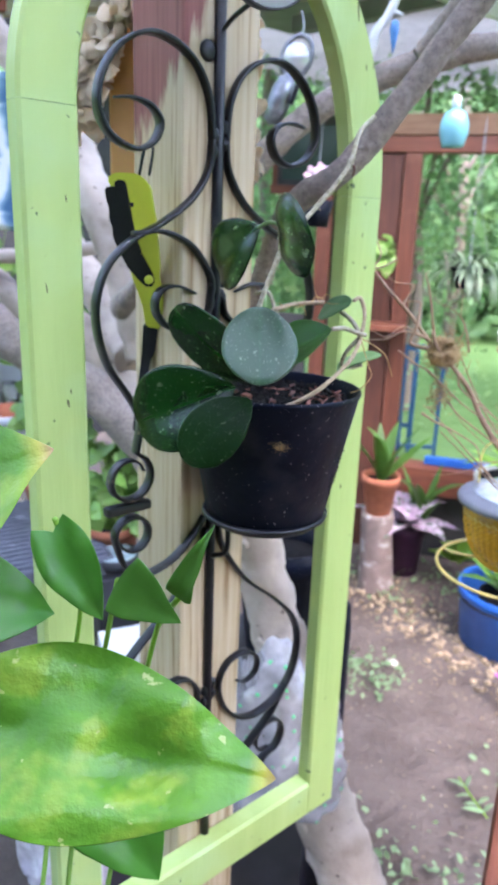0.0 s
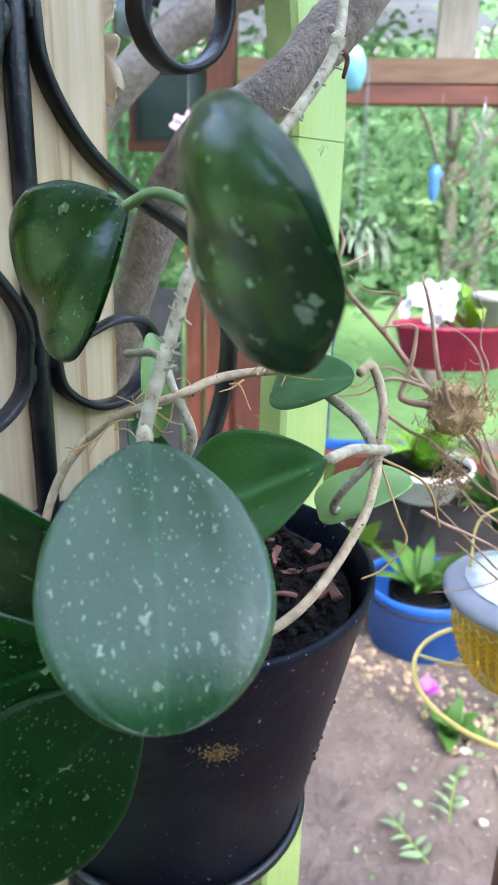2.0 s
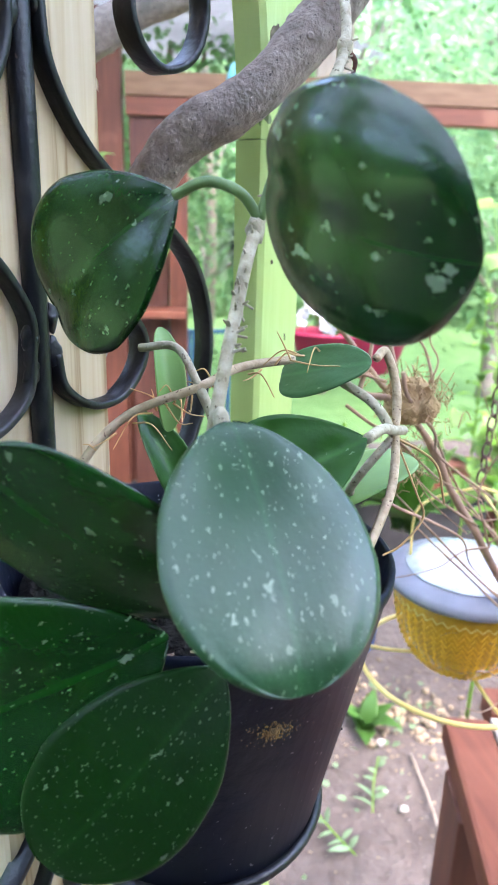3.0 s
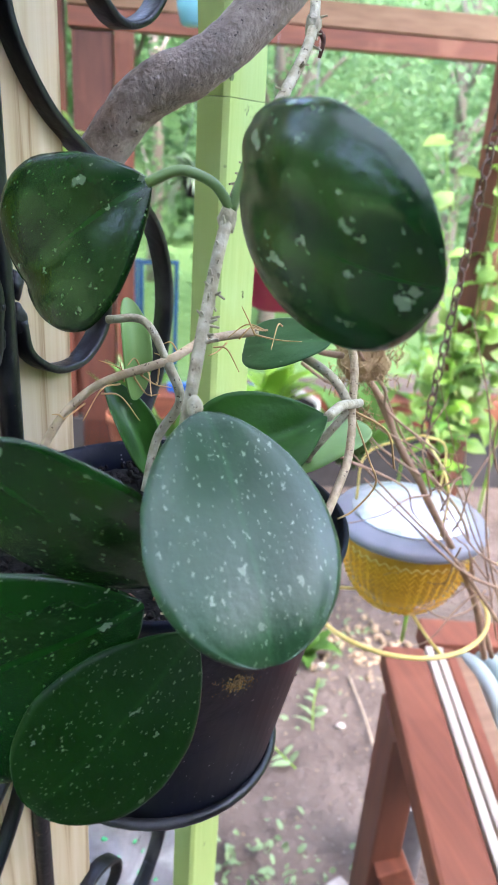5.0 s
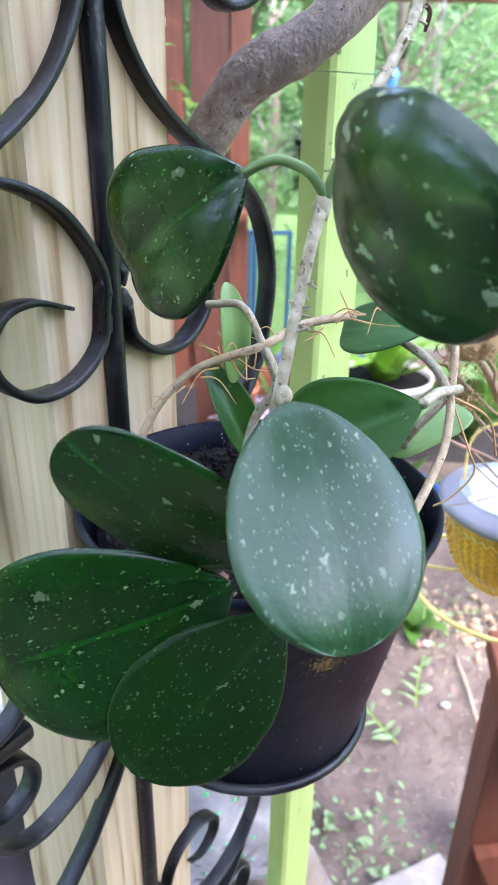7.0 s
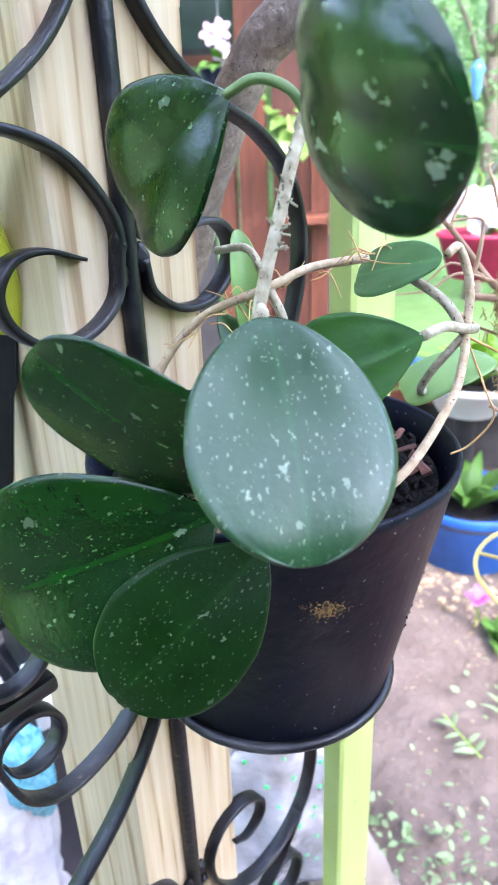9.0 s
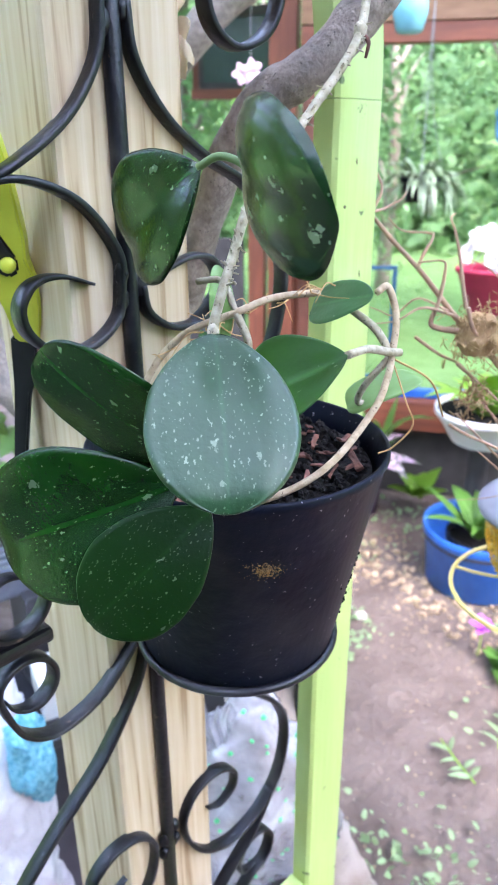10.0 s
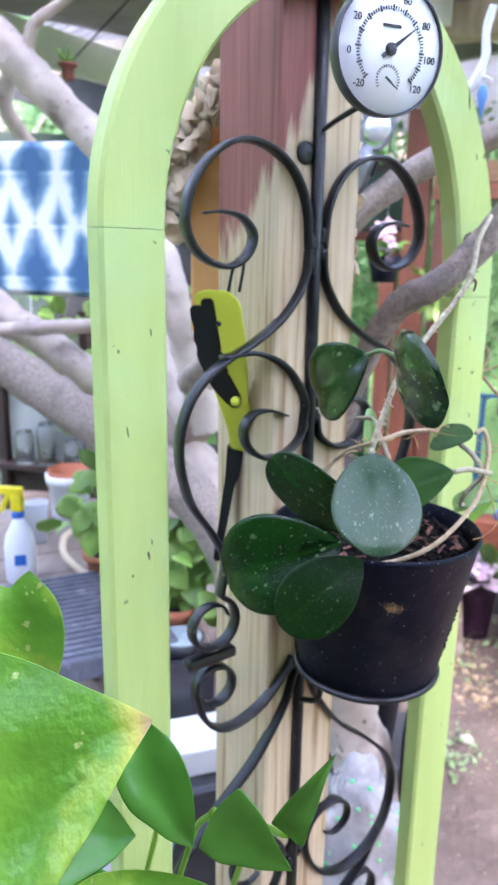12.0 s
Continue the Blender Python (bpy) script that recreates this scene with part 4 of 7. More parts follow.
for p, w in ((vine[20], 0.0032), (vine[-10], 0.0034), (Vector((0.0078, 0.5485, 1.5405)), 0.0026)):
    bm = bmesh.new()
    bmesh.ops.create_icosphere(bm, subdivisions=2, radius=w, matrix=Matrix.Translation(hv(p)) @ Matrix.Diagonal((1, 1, 1.5, 1)))
    rough_up(bm, w * 0.3, 500, w)
    part("node", smooth(bm), M_STEM, hoya)
hstem([vine[-10], vine[-10] + Vector((0.004, -0.002, -0.004)), vine[-10] + Vector((0.003, -0.002, -0.011))], 0.0014, M_BARK, "bud_sheath", lambda t: 1 - 0.5 * t, 6)

# ---- window wall of the shelter ----
W0 = Vector((0.6, 3.45, 0))
WX = Vector((1, -0.2, 0)).normalized()
WY = Vector((0.2, 1, 0)).normalized()
WANG = math.degrees(math.atan2(WX.y, WX.x))


def wall_piece(name, x0, x1, z0, z1, depth, material, parent, back=0.0, bevel=0.004):
    """A timber in the window wall between the plan's x values and heights."""
    k = 1 / WX.x
    a, b = (x0 - W0.x) * k, (x1 - W0.x) * k
    bm = box((b - a, depth, z1 - z0), (0, 0, 0), None, bevel)
    ob = part(name, bm, material, parent)
    c = W0 + WX * (a + b) / 2 + WY * (back + depth / 2)
    ob.matrix_basis = pose(c.x, c.y, (z0 + z1) / 2, 0, 0, WANG)
    return ob


wall = empty("wall_north", "red-stained timber window wall with open bays to the garden", "wall", (0, 0, 0), "", "structure")
wall_piece("post", 0.09, 0.205, 0, 2.36, 0.09, M_REDV, wall, 0.02)
wall_piece("board", 0.235, 0.39, 0, 1.96, 0.05, M_REDD, wall, 0.0)
wall_piece("jamb", 0.395, 0.47, 0.52, 1.962, 0.08, M_REDV, wall, -0.02)
wall_piece("header", 0.225, 2.6, 1.965, 2.035, 0.09, M_RED, wall, -0.02)
wall_piece("header_cap", 0.225, 2.6, 2.037, 2.125, 0.12, M_RAW, wall, -0.03)
wall_piece("upper_post", 0.98, 1.12, 2.128, 2.62, 0.07, M_PALE_TIMBER, wall, 0.0)
wall_piece("upper_post", 0.0, 0.07, 0, 1.8, 0.09, M_REDV, wall, 0.02)
wall_piece("top_plate", -3.5, 3.2, 2.62, 2.76, 0.1, M_PALE_TIMBER, wall, -0.02)
wall_piece("sill", 0.45, 2.6, 0.36, 0.5, 0.14, M_RED, wall, -0.08)
wall_piece("sill_strip", 0.62, 1.02, 0.504, 0.54, 0.05, M_BLUE, wall, -0.02)
wall_piece("kick_board", -0.02, 2.6, 0.0, 0.358, 0.03, M_DARKWALL, wall, 0.0)
wall_piece("shelf_back", 0.185, 0.37, 0.36, 1.16, 0.02, M_REDV, wall, 0.055)
wall_piece("shelf", 0.275, 0.47, 1.17, 1.2, 0.16, M_RED, wall, -0.17)
# Dark sheet added in place of the dark plants left of the wall.
wall_piece("low_panel", -0.9, -0.03, 0.0, 1.2, 0.03, M_DARKWALL, wall, 0.05)

# a red post nearer to the path, with a raw rail
side = empty("wall_east", "red cedar post and raw rail at the shelter's side", "wall", (0, 0, 0), "", "structure")
part("post", box((0.1, 0.1, 2.6), (1.47, 2.42, 1.3), pose(0, 0, 0, 0, 0, 20), 0.005), M_REDV, side)
part("post", box((0.1, 0.1, 2.6), (1.95, 1.3, 1.3), pose(0, 0, 0, 0, 0, 20), 0.005), M_REDV, side)
part("rail", beam((1.47, 2.36, 1.02), (1.95, 1.24, 1.02), 0.045, 0.09), M_RAW, side)
part("top_rail", beam((1.47, 2.36, 2.5), (1.95, 1.24, 2.5), 0.045, 0.09), M_RED, side)

# ---- unseen wall added behind the path, dark for leaf and pot reflections ----
house = empty("wall_south", "unseen dark weatherboard wall added behind the path", "wall", (0, 0, 0), "", "structure")
M_BOARD = surface("weatherboard", (0.05, 0.054, 0.06), (0.034, 0.037, 0.042), 0.7, scale=6)
for k in range(16):
    part("weatherboard", box((6.0, 0.03, 0.185), (-0.6, -1.75, 0.09 + 0.175 * k), pose(0, 0, 0, -6, 0, 0), 0.003), M_BOARD, house)

# ---- roofs ----
roof = empty("ceiling", "grey corrugated roof with white fascia beams over the shelter", "roof", (0, 0, 0), "", "structure")


def corrugated(x0, x1, y0, y1, z0, z1, pitch=0.076, amp=0.009):
    bm = bmesh.new()
    n = int((x1 - x0) / pitch * 8)
    rows = []
    for j, (y, z) in enumerate(((y0, z0), (y1, z1))):
        rows.append([bm.verts.new((x0 + (x1 - x0) * i / n, y, z + amp * math.sin(2 * math.pi * (x0 + (x1 - x0) * i / n) / pitch))) for i in range(n + 1)])
    for i in range(n):
        bm.faces.new((rows[0][i], rows[0][i + 1], rows[1][i + 1], rows[1][i]))
    bmesh.ops.solidify(bm, geom=bm.faces[:], thickness=0.0015)
    return smooth(bm)


def plank(name, a, b, w, h, material, parent):
    return part(name, beam(a, b, w, h, 0.004), material, parent)


# Unseen milky sheets, added to dim the foreground and feed the leaf sheen.
bm = corrugated(-2.6, 1.5, -1.8, 0.95, 2.82, 2.71)
part("clear_sheet", bm, M_POLY, roof, "milky translucent roof sheet added out of view")
plank("purlin", (-2.6, -0.05, 2.72), (1.5, -0.05, 2.72), 0.045, 0.07, M_SOFFIT, roof)
bm = corrugated(-2.6, 1.5, 0.9, 1.7, 2.7, 2.66)
part("clear_sheet", bm, M_POLY, roof, "milky translucent roof sheet added out of view")
plank("purlin", (-2.6, 1.62, 2.62), (1.5, 1.62, 2.62), 0.045, 0.07, M_SOFFIT, roof)
bm = corrugated(-2.2, 2.6, 0, 3.2, 0, 0.25)
bmesh.ops.transform(bm, matrix=pose(0.75, 4.55, 2.83, 0, 0, 44), verts=bm.verts)
part("roof_sheet", bm, M_ROOF, roof)
# Second sheet, mostly unseen, added to shade the window wall's header.
bm = corrugated(-0.6, 3.2, 2.5, 4.6, 2.79, 2.9)
part("roof_sheet", bm, M_ROOF, roof)
plank("purlin", (-1.2, 2.2, 2.63), (1.5, 2.2, 2.63), 0.045, 0.07, M_SOFFIT, roof)
plank("fascia", (-0.35, 2.95, 2.74), (1.6, 4.85, 2.74), 0.04, 0.15, M_WHITE, roof)
plank("fascia", (-2.21, 2.0, 2.6), (-0.67, 5.05, 2.6), 0.04, 0.17, M_WHITE, roof)
plank("gutter", (-2.3, 2.05, 2.64), (-0.76, 5.1, 2.64), 0.1, 0.08, M_WHITE, roof)
bm = box((1.5, 3.4, 0.02), (0, 0, 0), None, 0.003)
bmesh.ops.transform(bm, matrix=pose(-0.52, 3.5, 2.76, 4, 0, -33), verts=bm.verts)
part("soffit", bm, M_SOFFIT, roof)
for k in range(4):
    t = k / 3
    a = Vector((-1.5, 2.2, 2.7)).lerp(Vector((-0.2, 4.4, 2.7)), t)
    plank("rafter", a, a + Vector((1.0, -0.62, 0.03)), 0.045, 0.09, M_SOFFIT, roof)

# ---- back building with a small dark window ----
back = empty("wall_back", "weathered dark green shed wall beyond the shelter", "wall", (0, 0, 0), "", "structure")
part("cladding", box((2.6, 0.06, 2.5), (-2.1, 4.9, 1.25), pose(0, 0, 0, 0, 0, 18), 0.004), surface("shed_green", (0.09, 0.13, 0.1), (0.06, 0.09, 0.07), 0.7, scale=10), back)
part("eave_board", beam((-2.7, 4.62, 2.98), (-0.95, 4.62, 2.5), 0.06, 0.42, 0.004), M_DARKWALL, back)
part("lean_to", box((1.3, 0.05, 2.4), (-1.5, 4.7, 1.2), None, 0.004), M_DARKWALL, back)
win = empty("window_back", "small window with a dark red frame in the far wall", "window", (-0.03, 4.5, 1.97), "", "structure")
part("top_bar", beam((-0.25, 0, 0.225), (0.25, 0, 0.285), 0.04, 0.042, 0.003), M_DARKWALL, win)
part("bottom_bar", box((0.46, 0.04, 0.03), (0.005, 0, -0.085), None, 0.003), M_DARKWALL, win)
part("inner_bar", box((0.022, 0.04, 0.31), (-0.216, 0, 0.07), None, 0.003), M_DARKWALL, win)
part("window_sill", box((0.54, 0.07, 0.05), (0, 0, -0.126), None, 0.003), M_RED, win)
part("jamb", box((0.032, 0.05, 0.36), (-0.244, 0, 0.07), None, 0.003), M_REDV, win)
# The pane's grey-green is the garden's reflection put into its colour.
pane = part("pane", box((0.46, 0.006, 0.34), (0.02, 0.01, 0.08), None, 0.001), surface("reflection_pane", (0.07, 0.115, 0.095), (0.05, 0.09, 0.072), 0.12, scale=7, bump=0.2, bump_scale=9), win)
pane.visible_shadow = False

# ---- gravel ----


def pebble_mesh(i):
    bm = bmesh.new()
    bmesh.ops.create_icosphere(bm, subdivisions=1, radius=1)
    for v in bm.verts:
        v.co *= 1 + 0.28 * noise.noise(v.co * 1.3 + Vector((i * 7.1, 0, 0)))
        v.co.z *= 0.6
    me = bpy.data.meshes.new("pebble")
    smooth(bm).to_mesh(me)
    bm.free()
    me.materials.append(M_GRAVEL)
    return me


pebbles = [pebble_mesh(i) for i in range(6)]
gravel = empty("gravel_edge", "strip of buff and white pebbles along the soil path", "gravel", (0.7, 2.3, 0))
rg = random.Random(3)
for i in range(300):
    t = rg.random()
    c = Vector((0.24, 3.1, 0)).lerp(Vector((1.15, 1.98, 0)), t)
    p = c + Vector((rg.gauss(0, 0.075), rg.gauss(0, 0.09), 0))
    ob = new("pebble", pebbles[i % 6])
    s = rg.uniform(0.008, 0.02)
    ob.parent = gravel
    ob.matrix_basis = Matrix.Translation(p - gravel.location + Vector((0, 0, 0.004))) @ pose(0, 0, 0, rg.uniform(-20, 20), rg.uniform(-20, 20), rg.uniform(0, 360)) @ Matrix.Diagonal((s, s * rg.uniform(0.6, 1), s, 1))


for i, (x, y, s) in enumerate(((0.415, 2.4, 0.03), (0.815, 1.78, 0.017), (0.86, 2.04, 0.02), (0.83, 2.06, 0.014), (0.79, 1.85, 0.011))):
    ob = new("white_stone", pebbles[i % 6].copy())
    ob.data.materials[0] = M_PALESTONE
    ob.matrix_basis = Matrix.Translation((x, y, s * 0.4)) @ Matrix.Diagonal((s, s * 0.8, s, 1))
    tagged(ob, "pale stone lying on the bare soil", "stone", "pale stones on the soil")


def scatter_verts(pts, shape, material, name, label, category, kind="stuff"):
    """Many small alike pieces in one mesh; shape is a list of verts and faces, pts poses."""
    verts, faces = [], []
    sv, sf = shape
    for m in pts:
        o = len(verts)
        verts += [tuple(m @ v) for v in sv]
        faces += [tuple(o + i for i in f) for f in sf]
    me = bpy.data.meshes.new(name)
    me.from_pydata(verts, [], faces)
    me.materials.append(material)
    for p in me.polygons:
        p.use_smooth = True
    return tagged(new(name, me), label, category, "", kind)


LEAFLET = ([Vector((0, 0, 0)), Vector((0.3, -0.3, 0.05)), Vector((0.75, -0.22, 0.02)), Vector((1, 0, -0.08)), Vector((0.75, 0.22, 0.02)), Vector((0.3, 0.3, 0.05)), Vector((0.5, 0, -0.03))],
           [(0, 1, 6), (1, 2, 6), (2, 3, 6), (3, 4, 6), (4, 5, 6), (5, 0, 6)])
STONE = ([Vector((1, 0, 0)), Vector((0, 0.8, 0)), Vector((-0.9, 0, 0)), Vector((0, -0.9, 0)), Vector((0.1, 0, 0.6))], [(0, 1, 4), (1, 2, 4), (2, 3, 4), (3, 0, 4)])
LEAFY = glow_through(surface("foliage", (0.165, 0.3, 0.14), (0.1, 0.205, 0.088), 0.6, scale=1.3, bump=0, patch=(0.25, 0.38, 0.16), patch_scale=0.8, patch_at=0.52), 0.4, (0.32, 0.52, 0.24))
M_SPRIG = glow_through(surface("sprig_leaf", (0.26, 0.38, 0.2), (0.18, 0.3, 0.13), 0.6, scale=14, vary=0.25), 0.2, (0.3, 0.45, 0.2))
rs = random.Random(5)


def rand_pose(p, size, flat=60):
    return Matrix.Translation(p) @ pose(0, 0, 0, rs.uniform(-flat, flat), rs.uniform(-flat, flat), rs.uniform(0, 360)) @ Matrix.Diagonal((size, size, size, 1))


pts = []
for i in range(900):
    t = rs.random()
    c = Vector((0.2, 3.2, 0)).lerp(Vector((1.2, 1.9, 0)), t)
    pts.append(rand_pose(c + Vector((rs.gauss(0, 0.14), rs.gauss(0, 0.16), 0.002)), rs.uniform(0.003, 0.009), 15))
for i in range(500):
    pts.append(rand_pose(Vector((rs.uniform(-0.1, 1.6), rs.uniform(0.8, 3.2), 0.004)), rs.uniform(0.002, 0.007), 15))
scatter_verts(pts, STONE, M_GRAVEL, "grit", "fine grit and bark crumbs on the soil", "grit")

# weeds on the ground
pts = []
for cx, cy, n, sp in ((0.3, 2.3, 170, 0.075), (0.36, 1.45, 90, 0.08), (0.48, 1.33, 70, 0.07), (0.5, 3.1, 60, 0.12), (0.75, 1.95, 14, 0.1), (0.62, 2.9, 60, 0.15), (0.95, 2.15, 40, 0.08), (0.78, 3.1, 60, 0.1), (0.25, 1.2, 40, 0.1)):
    for i in range(n):
        pts.append(rand_pose(Vector((rs.gauss(cx, sp), rs.gauss(cy, sp), rs.uniform(0.005, 0.05))), rs.uniform(0.012, 0.032), 45))
scatter_verts(pts, LEAFLET, M_SPRIG, "weeds", "low green weeds and clover on the soil", "weeds")




def fern_sprig(x, y, turn, n=7, length=0.22):
    ob = empty("leaf_sprig", "fallen green sprig lying on the soil", "sprig", (x, y, 0.012), "fallen sprigs")
    part("stalk", tube([(0, 0, 0.004), (length * 0.5, 0.006, 0.01), (length, 0, 0.006)], 0.0025, 6), M_LIME_LEAF, ob)
    for i in range(n):
        for s in (-1, 1):
            t = (i + 0.6) / n
            if rs.random() < 0.3:
                continue
            leaf((length * t, 0, 0.006), (length * t + rs.uniform(0.0, 0.04), s * (0.07 - 0.04 * t) * rs.uniform(0.5, 1.1), rs.uniform(0.006, 0.014)), (rs.uniform(-0.4, 0.4), rs.uniform(-0.4, 0.4), 1), rs.uniform(0.01, 0.022), M_SPRIG, ob, "long", thick=0.0005, ns=6, nv=4)
    ob.rotation_euler = (0, 0, radians(turn))


fern_sprig(0.72, 1.78, 62)
fern_sprig(0.62, 1.66, 110, 5, 0.16)

# twig lying on the soil
tagged(part("stick", tube([(0.93, 1.97, 0.012), (0.9, 1.8, 0.016), (0.86, 1.62, 0.012)], 0.0038), M_PALE_TIMBER), "thin dry reddish stick lying on the soil", "stick")
tagged(part("paving_slab", box((0.22, 0.2, 0.05), (0.52, 1.2, 0.02), pose(0, 0, 0, 0, 0, 15), 0.006), M_SLAB), "grey concrete paver set in the soil", "paver")

# ---- log with terracotta pot, purple pot, blue tub ----
bm = lathe([(0.088, 0), (0.084, 0.03), (0.076, 0.12), (0.072, 0.26), (0.078, 0.36), (0.076, 0.375), (0.0, 0.377)], 28)
rough_up(bm, 0.008, 14)
log = part("log_stump", bm, surface("log_bark", (0.27, 0.2, 0.175), (0.17, 0.125, 0.11), 0.85, scale=16, bump=0.6, bump_scale=60, bump_dist=0.004, patch=(0.5, 0.45, 0.41), patch_scale=14, patch_at=0.56))
log.location = (0.392, 3.06, 0)
log.rotation_euler = (0, radians(-3), 0)
tagged(log, "upright pale log stump serving as a plant stand", "log")


def flower_pot(name, label, at, r0, r1, h, material, lip=0.012):
    """A tapered pot with a rim band, soil inside."""
    ob = empty(name, label, "pot", at)
    part("pot_body", lathe([(0, 0), (r0 - 0.004, 0), (r0, 0.004), (r1 - 0.006, h * 0.8), (r1 + 0.002, h * 0.8 + 0.002), (r1 + 0.004, h), (r1 - 0.004, h), (r1 - 0.008, h * 0.85), (r0 - 0.006, 0.008), (0, 0.008)], 32), material, ob)
    part("soil", lathe([(0, h * 0.86), (r1 * 0.6, h * 0.85), (r1 - 0.009, h * 0.84)], 24), M_SOIL, ob)
    return ob


def strap_plant(name, label, at, n, length, width, material, up=0.8, shape="long", seed=1, spread=1.0):
    """A rosette of arching leaves."""
    r = random.Random(seed)
    ob = empty(name, label, "plant", at)
    for i in range(n):
        a = 2 * math.pi * (i + r.random() * 0.6) / n
        k = r.uniform(0.7, 1.1)
        el = r.uniform(up - 0.35, up + 0.25)
        tip = Vector((math.cos(a) * math.cos(el) * spread, math.sin(a) * math.cos(el) * spread, math.sin(el))) * length * k
        leaf((0.01 * math.cos(a), 0.01 * math.sin(a), 0), tip, (-math.cos(a) * 0.5, -math.sin(a) * 0.5, 0.8), width * k, material, ob, shape, droop=0.3 * r.random(), fold=0.15, thick=0.001, ns=8, nv=4, seed=i * 1.3)
    return ob


flower_pot("terracotta_pot", "small terracotta pot standing on a log stump", (0.372, 3.05, 0.376), 0.056, 0.084, 0.185, M_TERRA)
strap_plant("bromeliad", "green strap-leaved plant in the terracotta pot", (0.372, 3.05, 0.53), 9, 0.3, 0.06, M_LEAF, 1.0, seed=2)
flower_pot("purple_pot", "dark purple plastic pot on the ground", (0.53, 3.24, 0.0), 0.075, 0.1, 0.27, M_PURPLE)
cal = strap_plant("caladium", "pink and green caladium with broad speckled leaves", (0.53, 3.2, 0.26), 18, 0.27, 0.12, M_PINKLEAF, 0.25, "heart", 4)
strap_plant("orchid_leaves", "dark green strap leaves beside the caladium", (0.6, 3.25, 0.25), 9, 0.36, 0.05, M_LEAF, 1.0, seed=9)

tub = empty("blue_tub", "shallow round blue plastic tub on the ground", "tub", (0.9, 2.65, 0))
tub.scale = (1, 1, 1.22)
part("tub_body", lathe([(0, 0), (0.17, 0), (0.185, 0.008), (0.205, 0.17), (0.215, 0.18), (0.217, 0.205), (0.208, 0.208), (0.2, 0.19), (0.18, 0.02), (0, 0.02)], 48), M_BLUE, tub)
part("tub_band", lathe([(0.2065, 0.165), (0.2115, 0.165), (0.2125, 0.172), (0.2075, 0.172)], 48), M_DARKWALL, tub, "dark band round the tub")
flower_pot("nursery_pot", "black nursery pot standing in the blue tub", (0.89, 2.63, 0.0245), 0.09, 0.12, 0.2, M_POT)
strap_plant("potted_orchid", "orchid with broad dark green leaves in the tub", (0.89, 2.63, 0.2), 14, 0.26, 0.06, M_LEAF, 0.75, seed=12)
bl = empty("violet_flower", "single violet flower head on a short stem", "flower", (0.785, 2.2, 0))
part("stem", tube([(0, 0, -0.005), (0.004, 0, 0.05), (0, 0, 0.1)], 0.003, 6), M_LIME_LEAF, bl)
for i in range(9):
    a = i * 0.7
    leaf((0, 0, 0.1), (0.042 * math.cos(a), 0.042 * math.sin(a), 0.115 + 0.012 * (i % 3)), (0, 0, 1), 0.032, M_VIOLET, bl, "round", name="petal", ns=6, nv=4, thick=0.0006)
strap_plant("broadleaf_weed", "small broad-leaved plant by the gravel", (0.84, 2.12, 0.0), 8, 0.13, 0.06, M_LEAF, 0.6, "heart", 21)
strap_plant("round_leaf_plant", "low plant with pale round leaves by the wall", (0.78, 3.2, 0.1), 8, 0.16, 0.09, M_LIME_LEAF, 0.5, "heart", 23)

# white pedestal bowl with plants beyond the lantern
bowl = flower_pot("white_bowl", "white plastic planter bowl on a stand", (0.94, 2.89, 0.5), 0.12, 0.19, 0.14, M_WHITE)
tagged(part("plant_stand", lathe([(0.1, 0), (0.1, 0.015), (0.04, 0.03), (0.04, 0.48), (0.11, 0.496), (0.0, 0.498)], 24, (0.94, 2.89, 0)), M_DARKWALL), "dark round pedestal under the white planter", "stand")
strap_plant("leafy_plant", "bushy light green plant in the white planter", (0.94, 2.89, 0.6), 16, 0.26, 0.1, M_LIME_LEAF, 0.7, "heart", 31)
strap_plant("tall_leafy_plant", "large-leaved green plant by the window wall", (1.32, 2.9, 0.35), 16, 0.42, 0.13, M_LEAF, 0.8, "heart", 33)

# slim blue frame standing on the lawn outside the bay
bf = empty("garden_easel", "slim blue metal frame standing on the lawn", "easel", (0.595, 3.62, -0.06))
for x in (-0.095, 0.095):
    part("upright", box((0.018, 0.018, 1.136), (x, 0, 0.568), None, 0.003), M_TUBE, bf)
for z in (0.6, 1.127):
    part("crossbar", box((0.171, 0.016, 0.018), (0, 0, z), None, 0.003), M_TUBE, bf)

# ---- planters in the window bay ----
pl = empty("window_planter", "magenta oval planter on the window bay's shelf", "planter", (1.045, 2.98, 1.0))
bm = lathe([(0, 0), (0.13, 0), (0.145, 0.01), (0.18, 0.15), (0.188, 0.155), (0.188, 0.17), (0.178, 0.17), (0.17, 0.15), (0.135, 0.012), (0, 0.012)], 40)
bmesh.ops.transform(bm, matrix=Matrix.Diagonal((1.35, 0.7, 1, 1)), verts=bm.verts)
part("planter_body", bm, M_MAGENTA, pl)
part("hanger", tube([(-0.2, 0, 0.16), (-0.02, 0, 0.5), (0, 0, 0.95)], 0.002, 5), M_STEEL, pl)
part("hanger", tube([(0.2, 0, 0.16), (0.02, 0, 0.5), (0, 0, 0.95)], 0.002, 5), M_STEEL, pl)
strap_plant("planter_orchid", "orchid with long green leaves in the magenta planter", (1.1, 2.98, 1.12), 10, 0.3, 0.055, M_LIME_LEAF, 0.6, seed=41)
strap_plant("planter_grass", "dark narrow-leaved plant in the magenta planter", (0.96, 2.98, 1.12), 9, 0.26, 0.02, M_LEAF, 0.9, seed=42)
flower_pot("clay_pot", "speckled grey clay pot in the window planter", (1.17, 2.98, 1.15), 0.06, 0.08, 0.13, M_CONCRETE)
fl = empty("white_blossom", "drooping cluster of white orchid blossoms", "flower", (0.797, 2.62, 1.285))
rf = random.Random(17)
